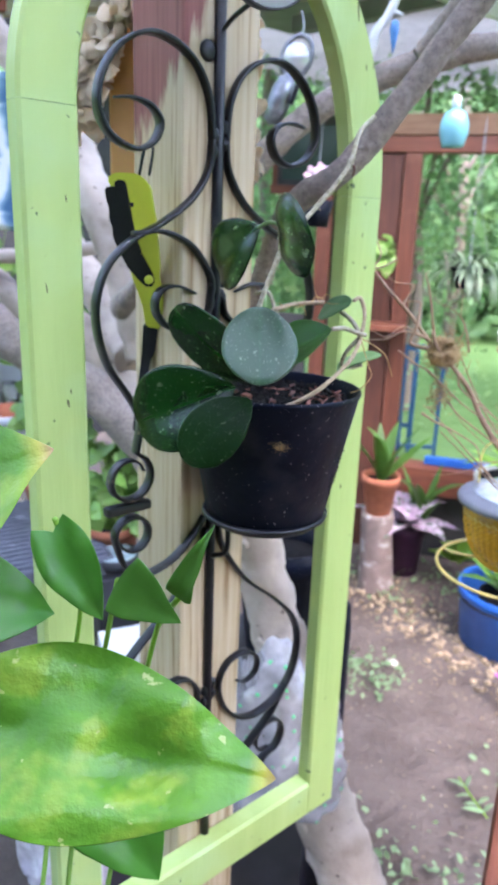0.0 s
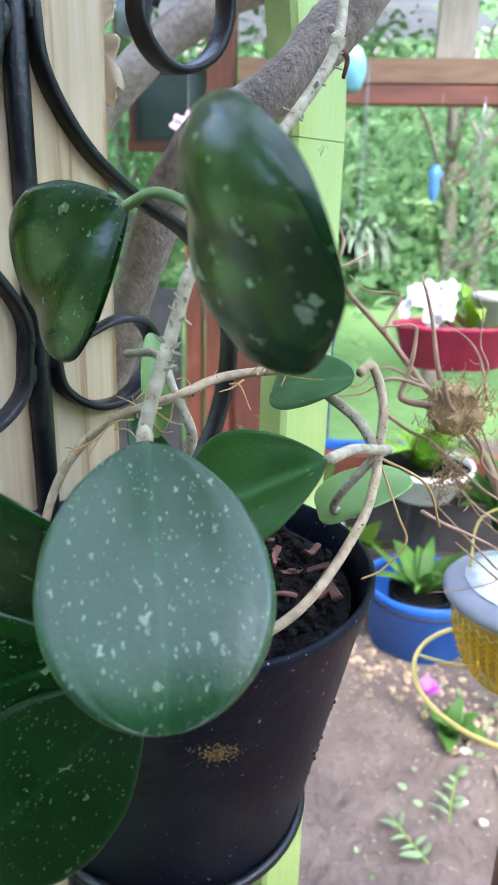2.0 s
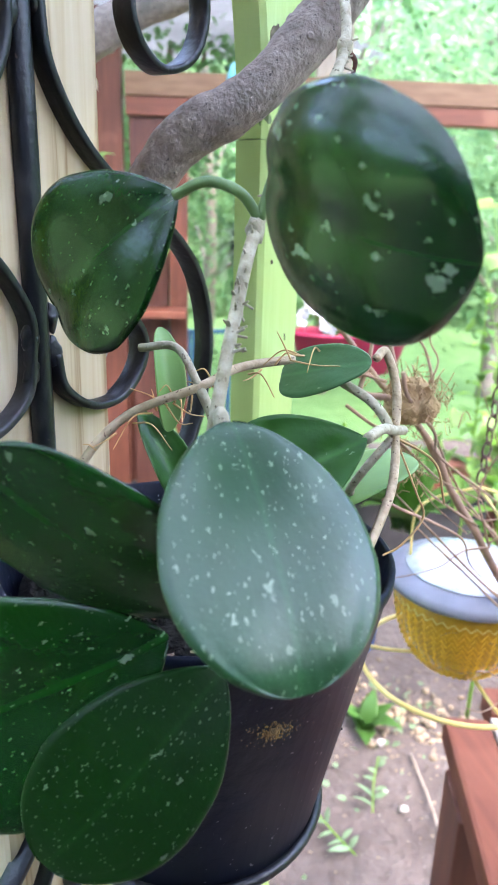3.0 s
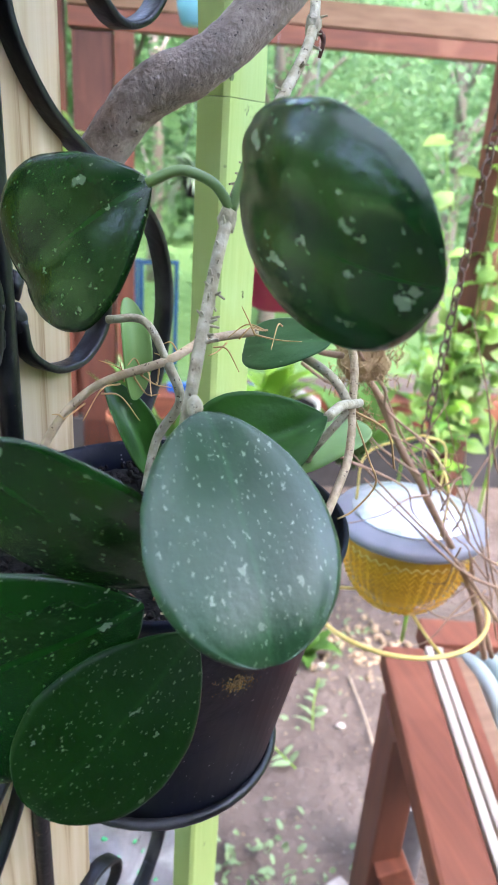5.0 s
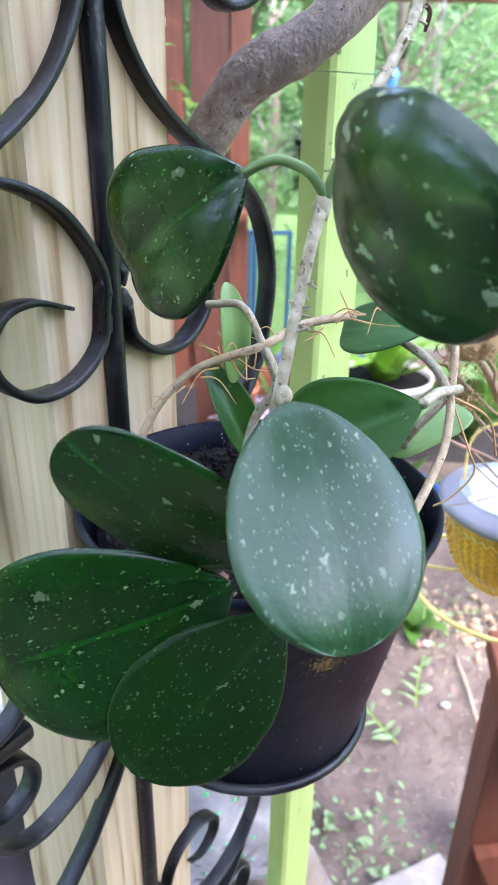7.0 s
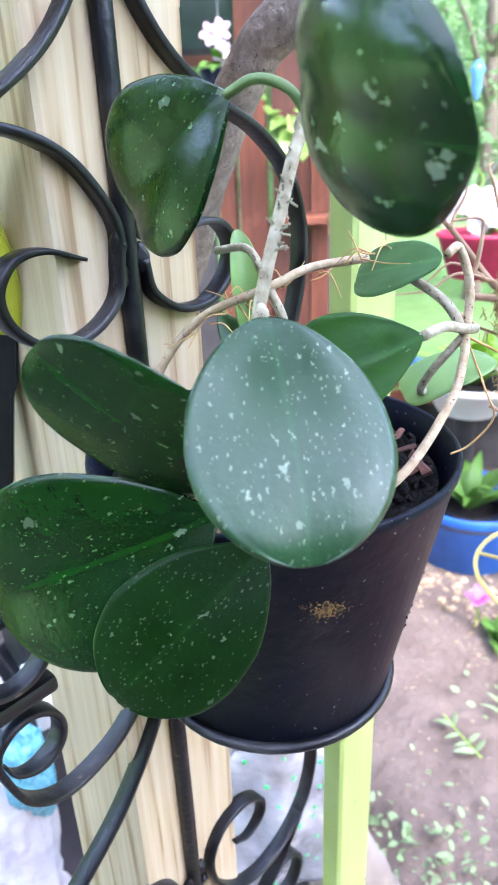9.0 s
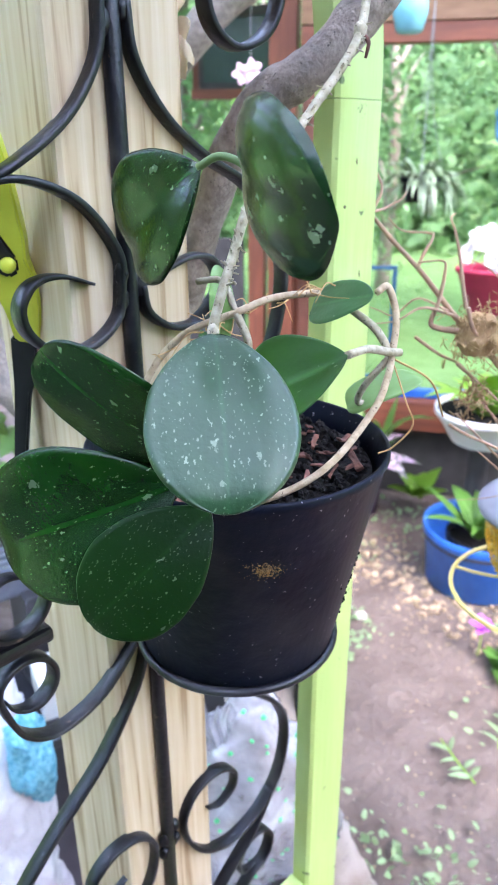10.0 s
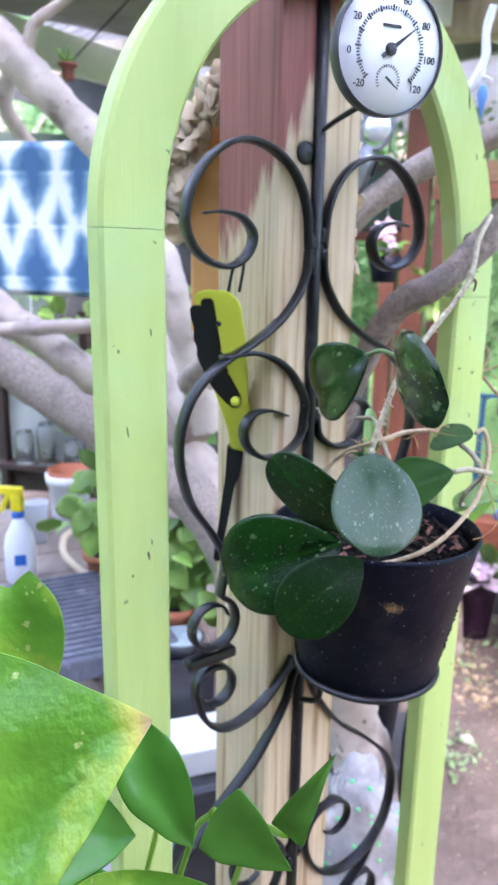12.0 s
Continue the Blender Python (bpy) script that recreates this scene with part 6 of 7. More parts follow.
def branch(name, label, pts2, r0, r1, material, knots=13, seed=0):
    """A rough tapering limb with small knots and twig scars on its bark."""
    rad = lambda t: 1 - (1 - r1 / r0) * t
    bm = tube(pts2, r0, 18, 14, rad)
    rough_up(bm, r0 * 0.16, 22, seed)
    rough_up(bm, r0 * 0.07, 120, seed + 5)
    ob = tagged(part(name, bm, material), label, "branch")
    r = random.Random(seed * 7 + 1)
    line = spline([Vector(p) for p in pts2], 14)
    for k in range(knots):
        i = r.randrange(3, len(line) - 3)
        axis2 = (line[i + 1] - line[i - 1]).normalized()
        out = (Vector((r.uniform(-1, 1), r.uniform(-1, 0.2), r.uniform(-1, 1))))
        out = (out - axis2 * out.dot(axis2)).normalized()
        w = r0 * r.uniform(0.08, 0.2)
        kn = lathe([(0, w * 0.5), (w * 0.45, w * 0.42), (w * 0.75, w * 0.6), (w, w * 0.3), (w * 1.5, -w * 0.5)], 10, line[i] + out * r0 * rad(i / len(line)) * 0.96, out.to_track_quat("Z", "Y").to_matrix().to_4x4())
        rough_up(kn, w * 0.25, 0.5 / w, k)
        part("knot", kn, material, ob)
    return ob


branch("grey_branch", "grey lichen-flecked tree branch bending behind the panel", [(-0.1, 0.92, 1.36), (-0.06, 0.855, 1.43), (-0.029, 0.822, 1.502), (0.0, 0.791, 1.586), (0.021, 0.77, 1.626), (0.038, 0.756, 1.642), (0.055, 0.749, 1.652), (0.075, 0.745, 1.668), (0.103, 0.742, 1.701), (0.143, 0.736, 1.755), (0.2, 0.721, 1.832), (0.29, 0.7, 1.95)], 0.0138, 0.0125, M_BRANCH, seed=1)
branch("grey_branch", "long grey branch running level below the roof", [(-0.37, 1.45, 1.43), (-0.2, 1.28, 1.58), (-0.11, 1.3, 1.675), (0.016, 1.3, 1.795), (0.196, 1.3, 1.88), (0.37, 1.3, 1.912), (0.7, 1.3, 1.93)], 0.024, 0.022, M_BRANCH, seed=2)
branch("grey_branch", "forked grey branch rising from the level branch", [(0.2, 1.29, 1.885), (0.27, 1.22, 1.98), (0.36, 1.2, 2.08)], 0.022, 0.018, M_BRANCH, seed=3)
ws = branch("white_stick", "pale stripped forked stick standing on the level branch", [(0.092, 1.33, 1.868), (0.099, 1.35, 1.887), (0.112, 1.352, 1.905), (0.122, 1.35, 1.936), (0.14, 1.35, 1.962), (0.152, 1.35, 1.995), (0.15, 1.352, 2.03), (0.158, 1.35, 2.07)], 0.0105, 0.006, M_WHITE, seed=4)
part("fork", tube([(0.138, 1.35, 1.96), (0.15, 1.348, 1.967), (0.166, 1.35, 1.962)], 0.0055, 8, 6, lambda t: 1 - 0.6 * t), M_WHITE, ws)
part("fork", tube([(0.11, 1.352, 1.903), (0.1, 1.35, 1.915), (0.094, 1.348, 1.932)], 0.005, 8, 6, lambda t: 1 - 0.6 * t), M_WHITE, ws)
drop = empty("glass_drop", "blue glass drop hung from the pale stick", "ornament", (0.152, 1.345, 1.9))
part("drop", lathe([(0, 0), (0.003, 0.012), (0.0085, 0.04), (0.006, 0.052), (0, 0.055)], 8), bpy.data.materials["blue_glass"], drop)
part("wire", tube([(0, 0, 0.054), (0, 0, 0.058), (0, 0, 0.064)], 0.001, 5), M_STEEL, drop)
branch("pale_trunk", "pale smooth driftwood trunk leaning behind the panel", [(0.3, 1.02, -0.02), (0.2, 1.07, 0.33), (0.1, 1.1, 0.6), (0.03, 1.1, 0.85), (-0.03, 1.1, 1.08), (-0.055, 1.02, 1.22)], 0.075, 0.032, M_PALEBARK, seed=5)
for i, (pts2, r0, r1, mt) in enumerate((
        ([(-1.1, 1.75, 2.35), (-0.868, 1.7, 2.146), (-0.778, 1.7, 2.057), (-0.647, 1.7, 1.936), (-0.52, 1.6, 1.8), (-0.42, 1.5, 1.62), (-0.371, 1.5, 1.47), (-0.334, 1.5, 1.32)], 0.045, 0.035, M_PALEBARK),
        ([(-1.2, 1.6, 1.49), (-0.86, 1.6, 1.511), (-0.615, 1.6, 1.531), (-0.4, 1.58, 1.56)], 0.018, 0.016, M_PALEBARK),
        ([(-1.1, 1.5, 1.6), (-0.809, 1.5, 1.452), (-0.577, 1.5, 1.312), (-0.411, 1.5, 1.207), (-0.29, 1.48, 1.07), (-0.22, 1.45, 0.9)], 0.05, 0.05, M_BRANCH),
        ([(-1.1, 1.75, 1.66), (-0.812, 1.7, 1.483), (-0.69, 1.7, 1.4), (-0.56, 1.68, 1.36), (-0.425, 1.65, 1.24), (-0.3, 1.55, 1.13)], 0.04, 0.05, M_PALEBARK),
        ([(-0.83, 1.72, 2.1), (-0.8, 1.7, 2.14), (-0.78, 1.7, 2.183), (-0.7, 1.7, 2.23), (-0.6, 1.7, 2.3)], 0.016, 0.009, M_PALEBARK),
        ([(-0.92, 1.88, 2.16), (-0.955, 1.9, 2.125), (-0.98, 1.92, 2.06), (-0.966, 1.97, 2.0), (-0.92, 1.98, 1.94), (-0.85, 1.96, 1.86)], 0.02, 0.022, M_PALEBARK),
        ([(-0.8, 2.02, 1.76), (-0.64, 1.88, 1.55), (-0.5, 1.75, 1.42), (-0.38, 1.6, 1.3)], 0.045, 0.05, M_PALEBARK))):
    branch("tree_limb", "thick pale grey tree limb beside the potting table", pts2, r0, r1, mt, seed=10 + i)

# grey metal ornament on the far side of the post
o3 = empty("metal_ornament", "dark grey pressed metal ornament hanging behind the post", "ornament", (-0.027, 1.3, 1.83))
def loop(w, hh, r, at, lean):
    m = Matrix.Translation(at) @ pose(0, 0, 0, 0, lean, 0)
    return tube([m @ Vector((w * math.sin(a), 0, hh * math.cos(a))) for a in [2 * math.pi * i / 14 for i in range(15)]], r, 8, 4)


part("upper_loop", loop(0.024, 0.034, 0.0045, (0.016, 0, 0.055), 22), M_GREYBIRD, o3)
bm = lathe([(0, 0), (0.015, 0.002), (0.022, 0.006), (0.022, 0.009), (0, 0.006)], 18, (0, 0, 0), Matrix.Translation((0.016, 0.004, 0.055)) @ pose(0, 0, 0, 90, 0, 0))
part("mirror_plate", bm, M_SHINY, o3, "shiny silver plate")
part("body", lathe([(0, -0.055), (0.014, -0.05), (0.02, -0.03), (0.021, 0.0), (0.016, 0.02), (0.006, 0.03), (0, 0.031)], 7, (-0.006, 0, 0), pose(0, 0, 0, 0, 20, 0)), M_GREYBIRD, o3)
part("dark_slot", box((0.008, 0.01, 0.035), (0.016, -0.016, -0.005), pose(0, 0, 0, 0, 20, 0), 0.002), M_IRON, o3)
part("hook", tube([(0.02, 0, 0.088), (0.026, 0, 0.1), (0.02, 0, 0.125)], 0.002, 6), M_STEEL, o3)

# pink orchid hanging by the far window
oc = empty("hanging_orchid", "pink orchid in a dark pot hanging near the far window", "plant", (0.02, 2.48, 1.62))
part("pot", lathe([(0, 0), (0.038, 0), (0.055, 0.085), (0.05, 0.085), (0.036, 0.006), (0, 0.006)], 24), M_POT, oc)
part("cord", tube([(0, 0, 0.08), (0.003, 0, 0.5), (0, 0, 1.06)], 0.0012, 5), M_STEEL, oc)
ro = random.Random(55)
for i in range(8):
    a = ro.uniform(0, 6.283)
    leaf((0.01 * math.cos(a), 0.01 * math.sin(a), 0.08), (0.11 * math.cos(a), 0.09 * math.sin(a), 0.08 + ro.uniform(-0.05, 0.05)), (0, -0.3, 1), 0.03, M_LEAF, oc, "long", name="leaf", droop=0.2)
M_PINK = surface("pink_petal", (0.46, 0.3, 0.38), (0.6, 0.5, 0.56), 0.5, scale=60)
for i in range(4):
    c2 = Vector((ro.uniform(-0.04, 0.04), -0.02, 0.15 + ro.uniform(-0.035, 0.035)))
    part("flower_stalk", tube([(0, 0, 0.08), c2 * 0.6 + Vector((0, 0, 0.05)), c2], 0.002, 5), M_LEAF, oc)
    for k in range(5):
        a = 2 * math.pi * k / 5 + i
        leaf(c2, c2 + Vector((0.03 * math.cos(a), -0.008, 0.03 * math.sin(a))), (0, -1, 0.2), 0.022, M_PINK, oc, "oval", name="petal", ns=6, nv=4)

# ---- orange mounting board with dried fronds on the back of the post ----
mb = empty("mounted_fern", "dried staghorn fronds mounted on an orange board behind the post", "plant", post_at - N * 0.075 + Vector((0, 0, 1.72)))
bm = box((0.15, 0.02, 0.22), (0, 0, 0), None, 0.003)
bmesh.ops.transform(bm, matrix=pose(0.0235, 0.0225, -0.01, 0, 0, 12), verts=bm.verts)
part("board", bm, M_ORANGE, mb)
rd = random.Random(31)
crest = spline([Vector(p) for p in ((-0.012, -0.014, 0.112), (-0.022, -0.014, 0.09), (-0.038, -0.012, 0.064), (-0.058, -0.01, 0.034), (-0.072, -0.008, 0.0), (-0.08, -0.006, -0.04))], 8)
for i in range(110):
    k = rd.randrange(len(crest))
    f = 0.5 + 0.8 * k / len(crest)
    b = crest[k] + Vector((rd.gauss(-0.004, 0.009) * f, rd.uniform(-0.006, 0.01), rd.gauss(0, 0.006)))
    a = rd.uniform(0, 6.283)
    t2 = b + Vector((math.cos(a) * 0.016 * f, rd.uniform(-0.02, -0.004), math.sin(a) * 0.018))
    leaf(b, t2, (rd.uniform(-0.5, 0.5), -1, rd.uniform(-0.2, 0.9)), rd.uniform(0.014, 0.028), M_SHIELD, mb, "round", name="frond", ns=8, nv=6, wave=0.4, seed=i * 1.7, thick=0.0014, droop=0.4)
for i in range(44):
    b = Vector((rd.uniform(0.082, 0.1), rd.uniform(0.022, 0.034), rd.uniform(-0.075, 0.095)))
    t2 = b + Vector((rd.uniform(0.004, 0.02), rd.uniform(-0.025, -0.006), rd.uniform(-0.02, 0.016)))
    leaf(b, t2, (rd.uniform(-0.2, 0.5), -1, rd.uniform(-0.2, 0.8)), rd.uniform(0.014, 0.026), M_SHIELD, mb, "round", name="frond", ns=8, nv=6, wave=0.4, seed=200 + i * 1.7, thick=0.0014, droop=0.4)
for a2, b2, w in (((-0.07, -0.002, 0.05), (-0.1, -0.02, -0.035), 0.04), ((-0.075, 0.002, 0.02), (-0.085, -0.016, -0.06), 0.034)):
    leaf(a2, b2, (-0.4, -1, 0.3), w, M_SHIELD, mb, "oval", name="frond", ns=14, nv=10, wave=0.18, seed=w * 99, thick=0.002, droop=0.1)

# ---- pruning saw hung on the scroll ----
saw = empty("pruning_saw", "yellow and black folding pruning saw hanging from the ironwork", "saw", (-0.1231, 0.636, 1.648))
sx = Vector((0.985, 0.17, 0)).normalized()
sn = Vector((0.17, -0.985, 0))


def outline(pts2, depth, material, name, n_off=0.0, label=""):
    """A flat-sided piece cut to an outline (across, up), eased at its edges."""
    bm = bmesh.new()
    vs = [bm.verts.new(sx * a + Vector((0, 0, b)) + Vector((0, min(0.052, max(0.0, -0.36 * b)), 0)) + sn * n_off) for a, b in pts2]
    f = bm.faces.new(vs)
    ext = bmesh.ops.extrude_face_region(bm, geom=[f])
    mv = [g for g in ext["geom"] if isinstance(g, bmesh.types.BMVert)]
    bmesh.ops.translate(bm, verts=mv, vec=sn * depth)
    bmesh.ops.recalc_face_normals(bm, faces=bm.faces)
    bmesh.ops.bevel(bm, geom=[e for e in bm.edges], offset=0.0014, segments=2, affect="EDGES", clamp_overlap=True)
    return part(name, bm, material, saw, label)


outline([(-0.0204, -0.0063), (-0.0181, -0.0031), (-0.0108, -0.0007), (0.0066, -0.0013), (0.0124, -0.0049), (0.0174, -0.0121), (0.0201, -0.0404), (0.0205, -0.0831), (0.0186, -0.0955), (0.0217, -0.1067), (0.0209, -0.1236), (0.0159, -0.1488), (0.0012, -0.1456), (-0.0002, -0.1258), (-0.0038, -0.1101), (-0.0085, -0.0939), (-0.0117, -0.0562), (-0.0156, -0.0153), (-0.0197, -0.0117)], 0.018, M_SAW_Y, "handle", -0.009)
outline([(-0.0240, -0.0139), (-0.0155, -0.0126), (-0.0136, -0.0072), (-0.0043, -0.0072), (-0.0024, -0.0292), (-0.0004, -0.0517), (0.0044, -0.0719), (0.0142, -0.0935), (0.0135, -0.1022), (0.0073, -0.1052), (0.0019, -0.1020), (-0.0093, -0.0881), (-0.0144, -0.0787), (-0.0182, -0.0679), (-0.0221, -0.0571), (-0.0209, -0.0485), (-0.0238, -0.0418), (-0.0221, -0.0328), (-0.0242, -0.0229)], 0.021, M_SAW_K, "grip", -0.0105, "black rubber grip")
outline([(-0.0020, -0.1438), (0.0137, -0.1470), (0.0092, -0.1753), (0.0056, -0.1802), (-0.0079, -0.2602), (-0.0146, -0.2591), (-0.0043, -0.1798), (-0.0038, -0.1744)], 0.012, M_SAW_K, "sheath", -0.006, "black blade sheath")
part("lanyard_hole", lathe([(0, 0.0102), (0.0018, 0.0102), (0.0022, 0.0088)], 12, sx * -0.0009 + Vector((0, 0.0095, -0.028)), sn.to_track_quat("Z", "Y").to_matrix().to_4x4()), M_SAW_K, saw)
part("pivot", lathe([(0, 0), (0.0045, 0), (0.0045, 0.003), (0.0025, 0.004), (0, 0.004)], 16, sx * 0.0088 + Vector((0, 0.035, -0.097)) + sn * 0.0105, sn.to_track_quat("Z", "Y").to_matrix().to_4x4()), M_SAW_Y, saw)
part("hanger", tube([sx * 0.008 + Vector((0, 0, -0.002)), sx * 0.013 + Vector((0, 0.002, 0.022)), sx * 0.02 + Vector((0, 0.002, 0.022)), sx * 0.017 + Vector((0, 0, -0.002))], 0.0014, 6, 6), M_SAW_K, saw)

# ---- thermometer ----
th_c = Vector((0.0045, 0.5804, 1.8068))
th_n = Vector((0.53, -0.84, -0.06)).normalized()
th_m = Matrix.Translation(th_c) @ aim((0, 0, 0), Vector((0, 0, 1)).cross(th_n), th_n).to_3x3().to_4x4()
th = empty("thermometer", "round white dial thermometer with a thin dark rim on a bracket", "thermometer", th_c)
th_l = th_m.copy()
th_l.translation = (0, 0, 0)


def tm(bm):
    bmesh.ops.transform(bm, matrix=th_l, verts=bm.verts)
    return bm


RT = 0.0405
M_RIM = surface("dark_rim", (0.075, 0.075, 0.085), (0.05, 0.05, 0.06), 0.45, 0.3, scale=60)
part("case", tm(lathe([(0, -0.012), (RT - 0.002, -0.012), (RT, -0.009), (RT + 0.0005, 0.0006), (RT - 0.0006, 0.0016), (RT - 0.0013, 0.0006), (RT - 0.0013, -0.002), (0, -0.002)], 64)), M_RIM, th)
th_dial = part("dial", tm(lathe([(0, -0.001), (RT - 0.0014, -0.001), (RT - 0.0014, -0.0018), (0, -0.0018)], 64)), M_DIAL, th, "white dial")
ticks = []
for i in range(61):
    a = radians(225 - 270 * i / 60)
    L = 0.004 if i % 5 == 0 else 0.0022
    ticks.append(box((L, 0.0007 if i % 5 else 0.0011, 0.0004), (math.cos(a) * 0.0245, math.sin(a) * 0.0245, -0.0004), pose(0, 0, 0, 0, 0, math.degrees(a)), 0))
part("scale_marks", tm(join(*ticks)), M_INK, th_dial)


def text(body, size, at, parent, turn=0.0):
    cu = bpy.data.curves.new("numeral", "FONT")
    cu.body, cu.size, cu.align_x, cu.align_y, cu.extrude = body, size, "CENTER", "CENTER", 0.0002
    tmp = bpy.data.objects.new("tmp", cu)
    scene.collection.objects.link(tmp)
    dg = bpy.context.evaluated_depsgraph_get()
    me = bpy.data.meshes.new_from_object(tmp.evaluated_get(dg))
    bpy.data.objects.remove(tmp)
    me.transform(th_l @ Matrix.Translation(at) @ pose(0, 0, 0, 0, 0, turn))
    me.materials.append(M_INK)
    ob = new("numeral", me)
    ob.parent = parent
    return ob


for k, lab in enumerate(("-20", "0", "20", "40", "60", "80", "100", "120")):
    a = radians(225 - 270 * k / 7)
    text(lab, 0.0064, (math.cos(a) * 0.031, math.sin(a) * 0.031, -0.0005), th_dial)
marks = [box((0.0016, 0.0006, 0.0004), (math.cos(radians(210 - 240 * i / 20)) * 0.0085, -0.018 + math.sin(radians(210 - 240 * i / 20)) * 0.0085, -0.0004), pose(0, 0, 0, 0, 0, 210 - 240 * i / 20), 0) for i in range(21)]
part("humidity_marks", tm(join(*marks)), M_INK, th_dial)
part("caption_bar", tm(box((0.014, 0.0018, 0.0004), (0, 0.014, -0.0004), None, 0)), M_INK, th_dial)


def needle(length, width, turn, at, name):
    bm = bmesh.new()
    vs = [bm.verts.new(v) for v in ((-length * 0.3, -width, 0), (-length * 0.3, width, 0), (length * 0.2, width, 0), (length, 0, 0), (length * 0.2, -width, 0))]
    f = bm.faces.new(vs)
    e = bmesh.ops.extrude_face_region(bm, geom=[f])
    bmesh.ops.translate(bm, verts=[g for g in e["geom"] if isinstance(g, bmesh.types.BMVert)], vec=(0, 0, 0.0006))
    bmesh.ops.recalc_face_normals(bm, faces=bm.faces)
    bmesh.ops.transform(bm, matrix=Matrix.Translation(at) @ pose(0, 0, 0, 0, 0, turn), verts=bm.verts)
    return part(name, tm(bm), M_INK, th_dial)


needle(0.026, 0.0013, 38, (0, 0, 0.0002), "needle")
part("hub", tm(lathe([(0, 0.0002), (0.0042, 0.0002), (0.004, 0.0014), (0, 0.0016)], 20)), M_INK, th_dial)
needle(0.009, 0.0006, -35, (0, -0.018, 0.0002), "humidity_needle")
part("bracket", tube([(-0.012, 0.03, -0.024), (-0.035, 0.06, -0.03), (P(0, 1.775, 0.004) - th_c)], 0.0022, 6), M_IRON, th)
scr = empty("screw_eye", "round black bolt head in the post", "bolt", P(-0.012, 1.757, -0.003))
part("bolt_head", lathe([(0, 0), (0.0095, 0), (0.009, 0.002), (0.005, 0.0035), (0, 0.0035)], 20, (0, 0, 0), N.to_track_quat("Z", "Y").to_matrix().to_4x4()), M_IRON, scr)

# ---- pothos in the foreground ----
po = empty("pothos_plant", "trailing pothos with glossy lime and green leaves", "plant", (-0.12, 0.2, 0.9))


def pl_leaf(base, tip, normal, width, material, shape="heart", **kw):
    o = -po.location
    kw.setdefault("thick", 0.0008)
    kw.setdefault("wave", 0.06)
    return leaf(Vector(base) + o, Vector(tip) + o, normal, width, material, po, shape, **kw)


def pstem(points, r=0.0022):
    return part("vine", tube([Vector(p) - po.location for p in points], r, 7), M_LIME_LEAF, po)


pl_leaf((-0.1498, 0.3684, 1.2542), (0.0471, 0.3795, 1.2238), (0.1, -0.75, 0.65), 0.115, M_POTHOS, fold=0.22, droop=0.07, ns=40, nv=24, seed=2.6, wave=0.11)
pl_leaf((-0.2, 0.28, 1.425), (-0.073, 0.295, 1.49), (0.05, -0.8, 0.6), 0.125, M_POTHOS, fold=0.12, droop=0.06, ns=32, nv=18, seed=5.0, wave=0.09)
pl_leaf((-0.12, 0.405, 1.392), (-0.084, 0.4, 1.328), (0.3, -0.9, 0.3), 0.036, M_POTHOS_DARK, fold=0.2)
pl_leaf((-0.0678, 0.385, 1.3693), (-0.0221, 0.378, 1.3446), (0.05, -0.97, 0.2), 0.044, M_POTHOS_MID, "dart", fold=0.1, wave=0.05, droop=0.05)
pl_leaf((-0.0265, 0.39, 1.356), (-0.002, 0.39, 1.4135), (-0.35, -0.93, 0.1), 0.021, M_POTHOS_MID, "dart", fold=0.3, wave=0.05)
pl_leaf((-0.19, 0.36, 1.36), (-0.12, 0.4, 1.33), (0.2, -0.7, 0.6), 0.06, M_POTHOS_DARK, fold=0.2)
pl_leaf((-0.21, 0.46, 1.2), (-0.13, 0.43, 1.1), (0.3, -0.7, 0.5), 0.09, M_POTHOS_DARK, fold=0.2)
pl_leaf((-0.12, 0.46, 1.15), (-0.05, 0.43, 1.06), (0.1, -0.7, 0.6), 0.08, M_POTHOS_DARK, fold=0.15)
pl_leaf((-0.22, 0.45, 1.46), (-0.2, 0.46, 1.38), (0.2, -0.8, 0.3), 0.05, M_POTHOS, fold=0.2)
pstem([(-0.1, 0.26, 0.92), (-0.13, 0.46, 1.12), (-0.105, 0.47, 1.26), (-0.068, 0.386, 1.369)])
pstem([(-0.09, 0.26, 0.92), (-0.09, 0.47, 1.12), (-0.06, 0.46, 1.28), (-0.0265, 0.39, 1.357)])
pstem([(-0.13, 0.26, 0.92), (-0.16, 0.32, 1.12), (-0.1498, 0.3684, 1.2542)])
pstem([(-0.16, 0.24, 0.92), (-0.2, 0.27, 1.2), (-0.2, 0.28, 1.425)], 0.003)
pstem([(-0.12, 0.26, 0.92), (-0.15, 0.46, 1.14), (-0.125, 0.47, 1.3), (-0.118, 0.405, 1.402)])
pp = flower_pot("pothos_pot", "terracotta pot holding the pothos on a small stand", (-0.12, 0.2, 0.74), 0.06, 0.09, 0.17, M_TERRA)
st = empty("plant_table", "small wooden plant table under the pothos", "table", (-0.12, 0.2, 0))
part("tabletop", box((0.3, 0.24, 0.025), (0, 0, 0.7275), None, 0.003), M_TABLE, st)
for x in (-0.12, 0.12):
    for y in (-0.09, 0.09):
        part("leg", box((0.03, 0.03, 0.715), (x, y, 0.3575), None, 0.002), M_TABLE, st)

# ---- potting table on the left with its clutter ----
tb = empty("potting_table", "weathered plank table among the plants", "table", (-0.95, 1.95, 0))
tyaw = 36
tab_m = pose(0, 0, 0, 0, 0, tyaw)


def tb_box(name, size, at, material):
    bm = box(size, at, None, 0.004)
    bmesh.ops.transform(bm, matrix=tab_m, verts=bm.verts)
    return part(name, bm, material, tb)


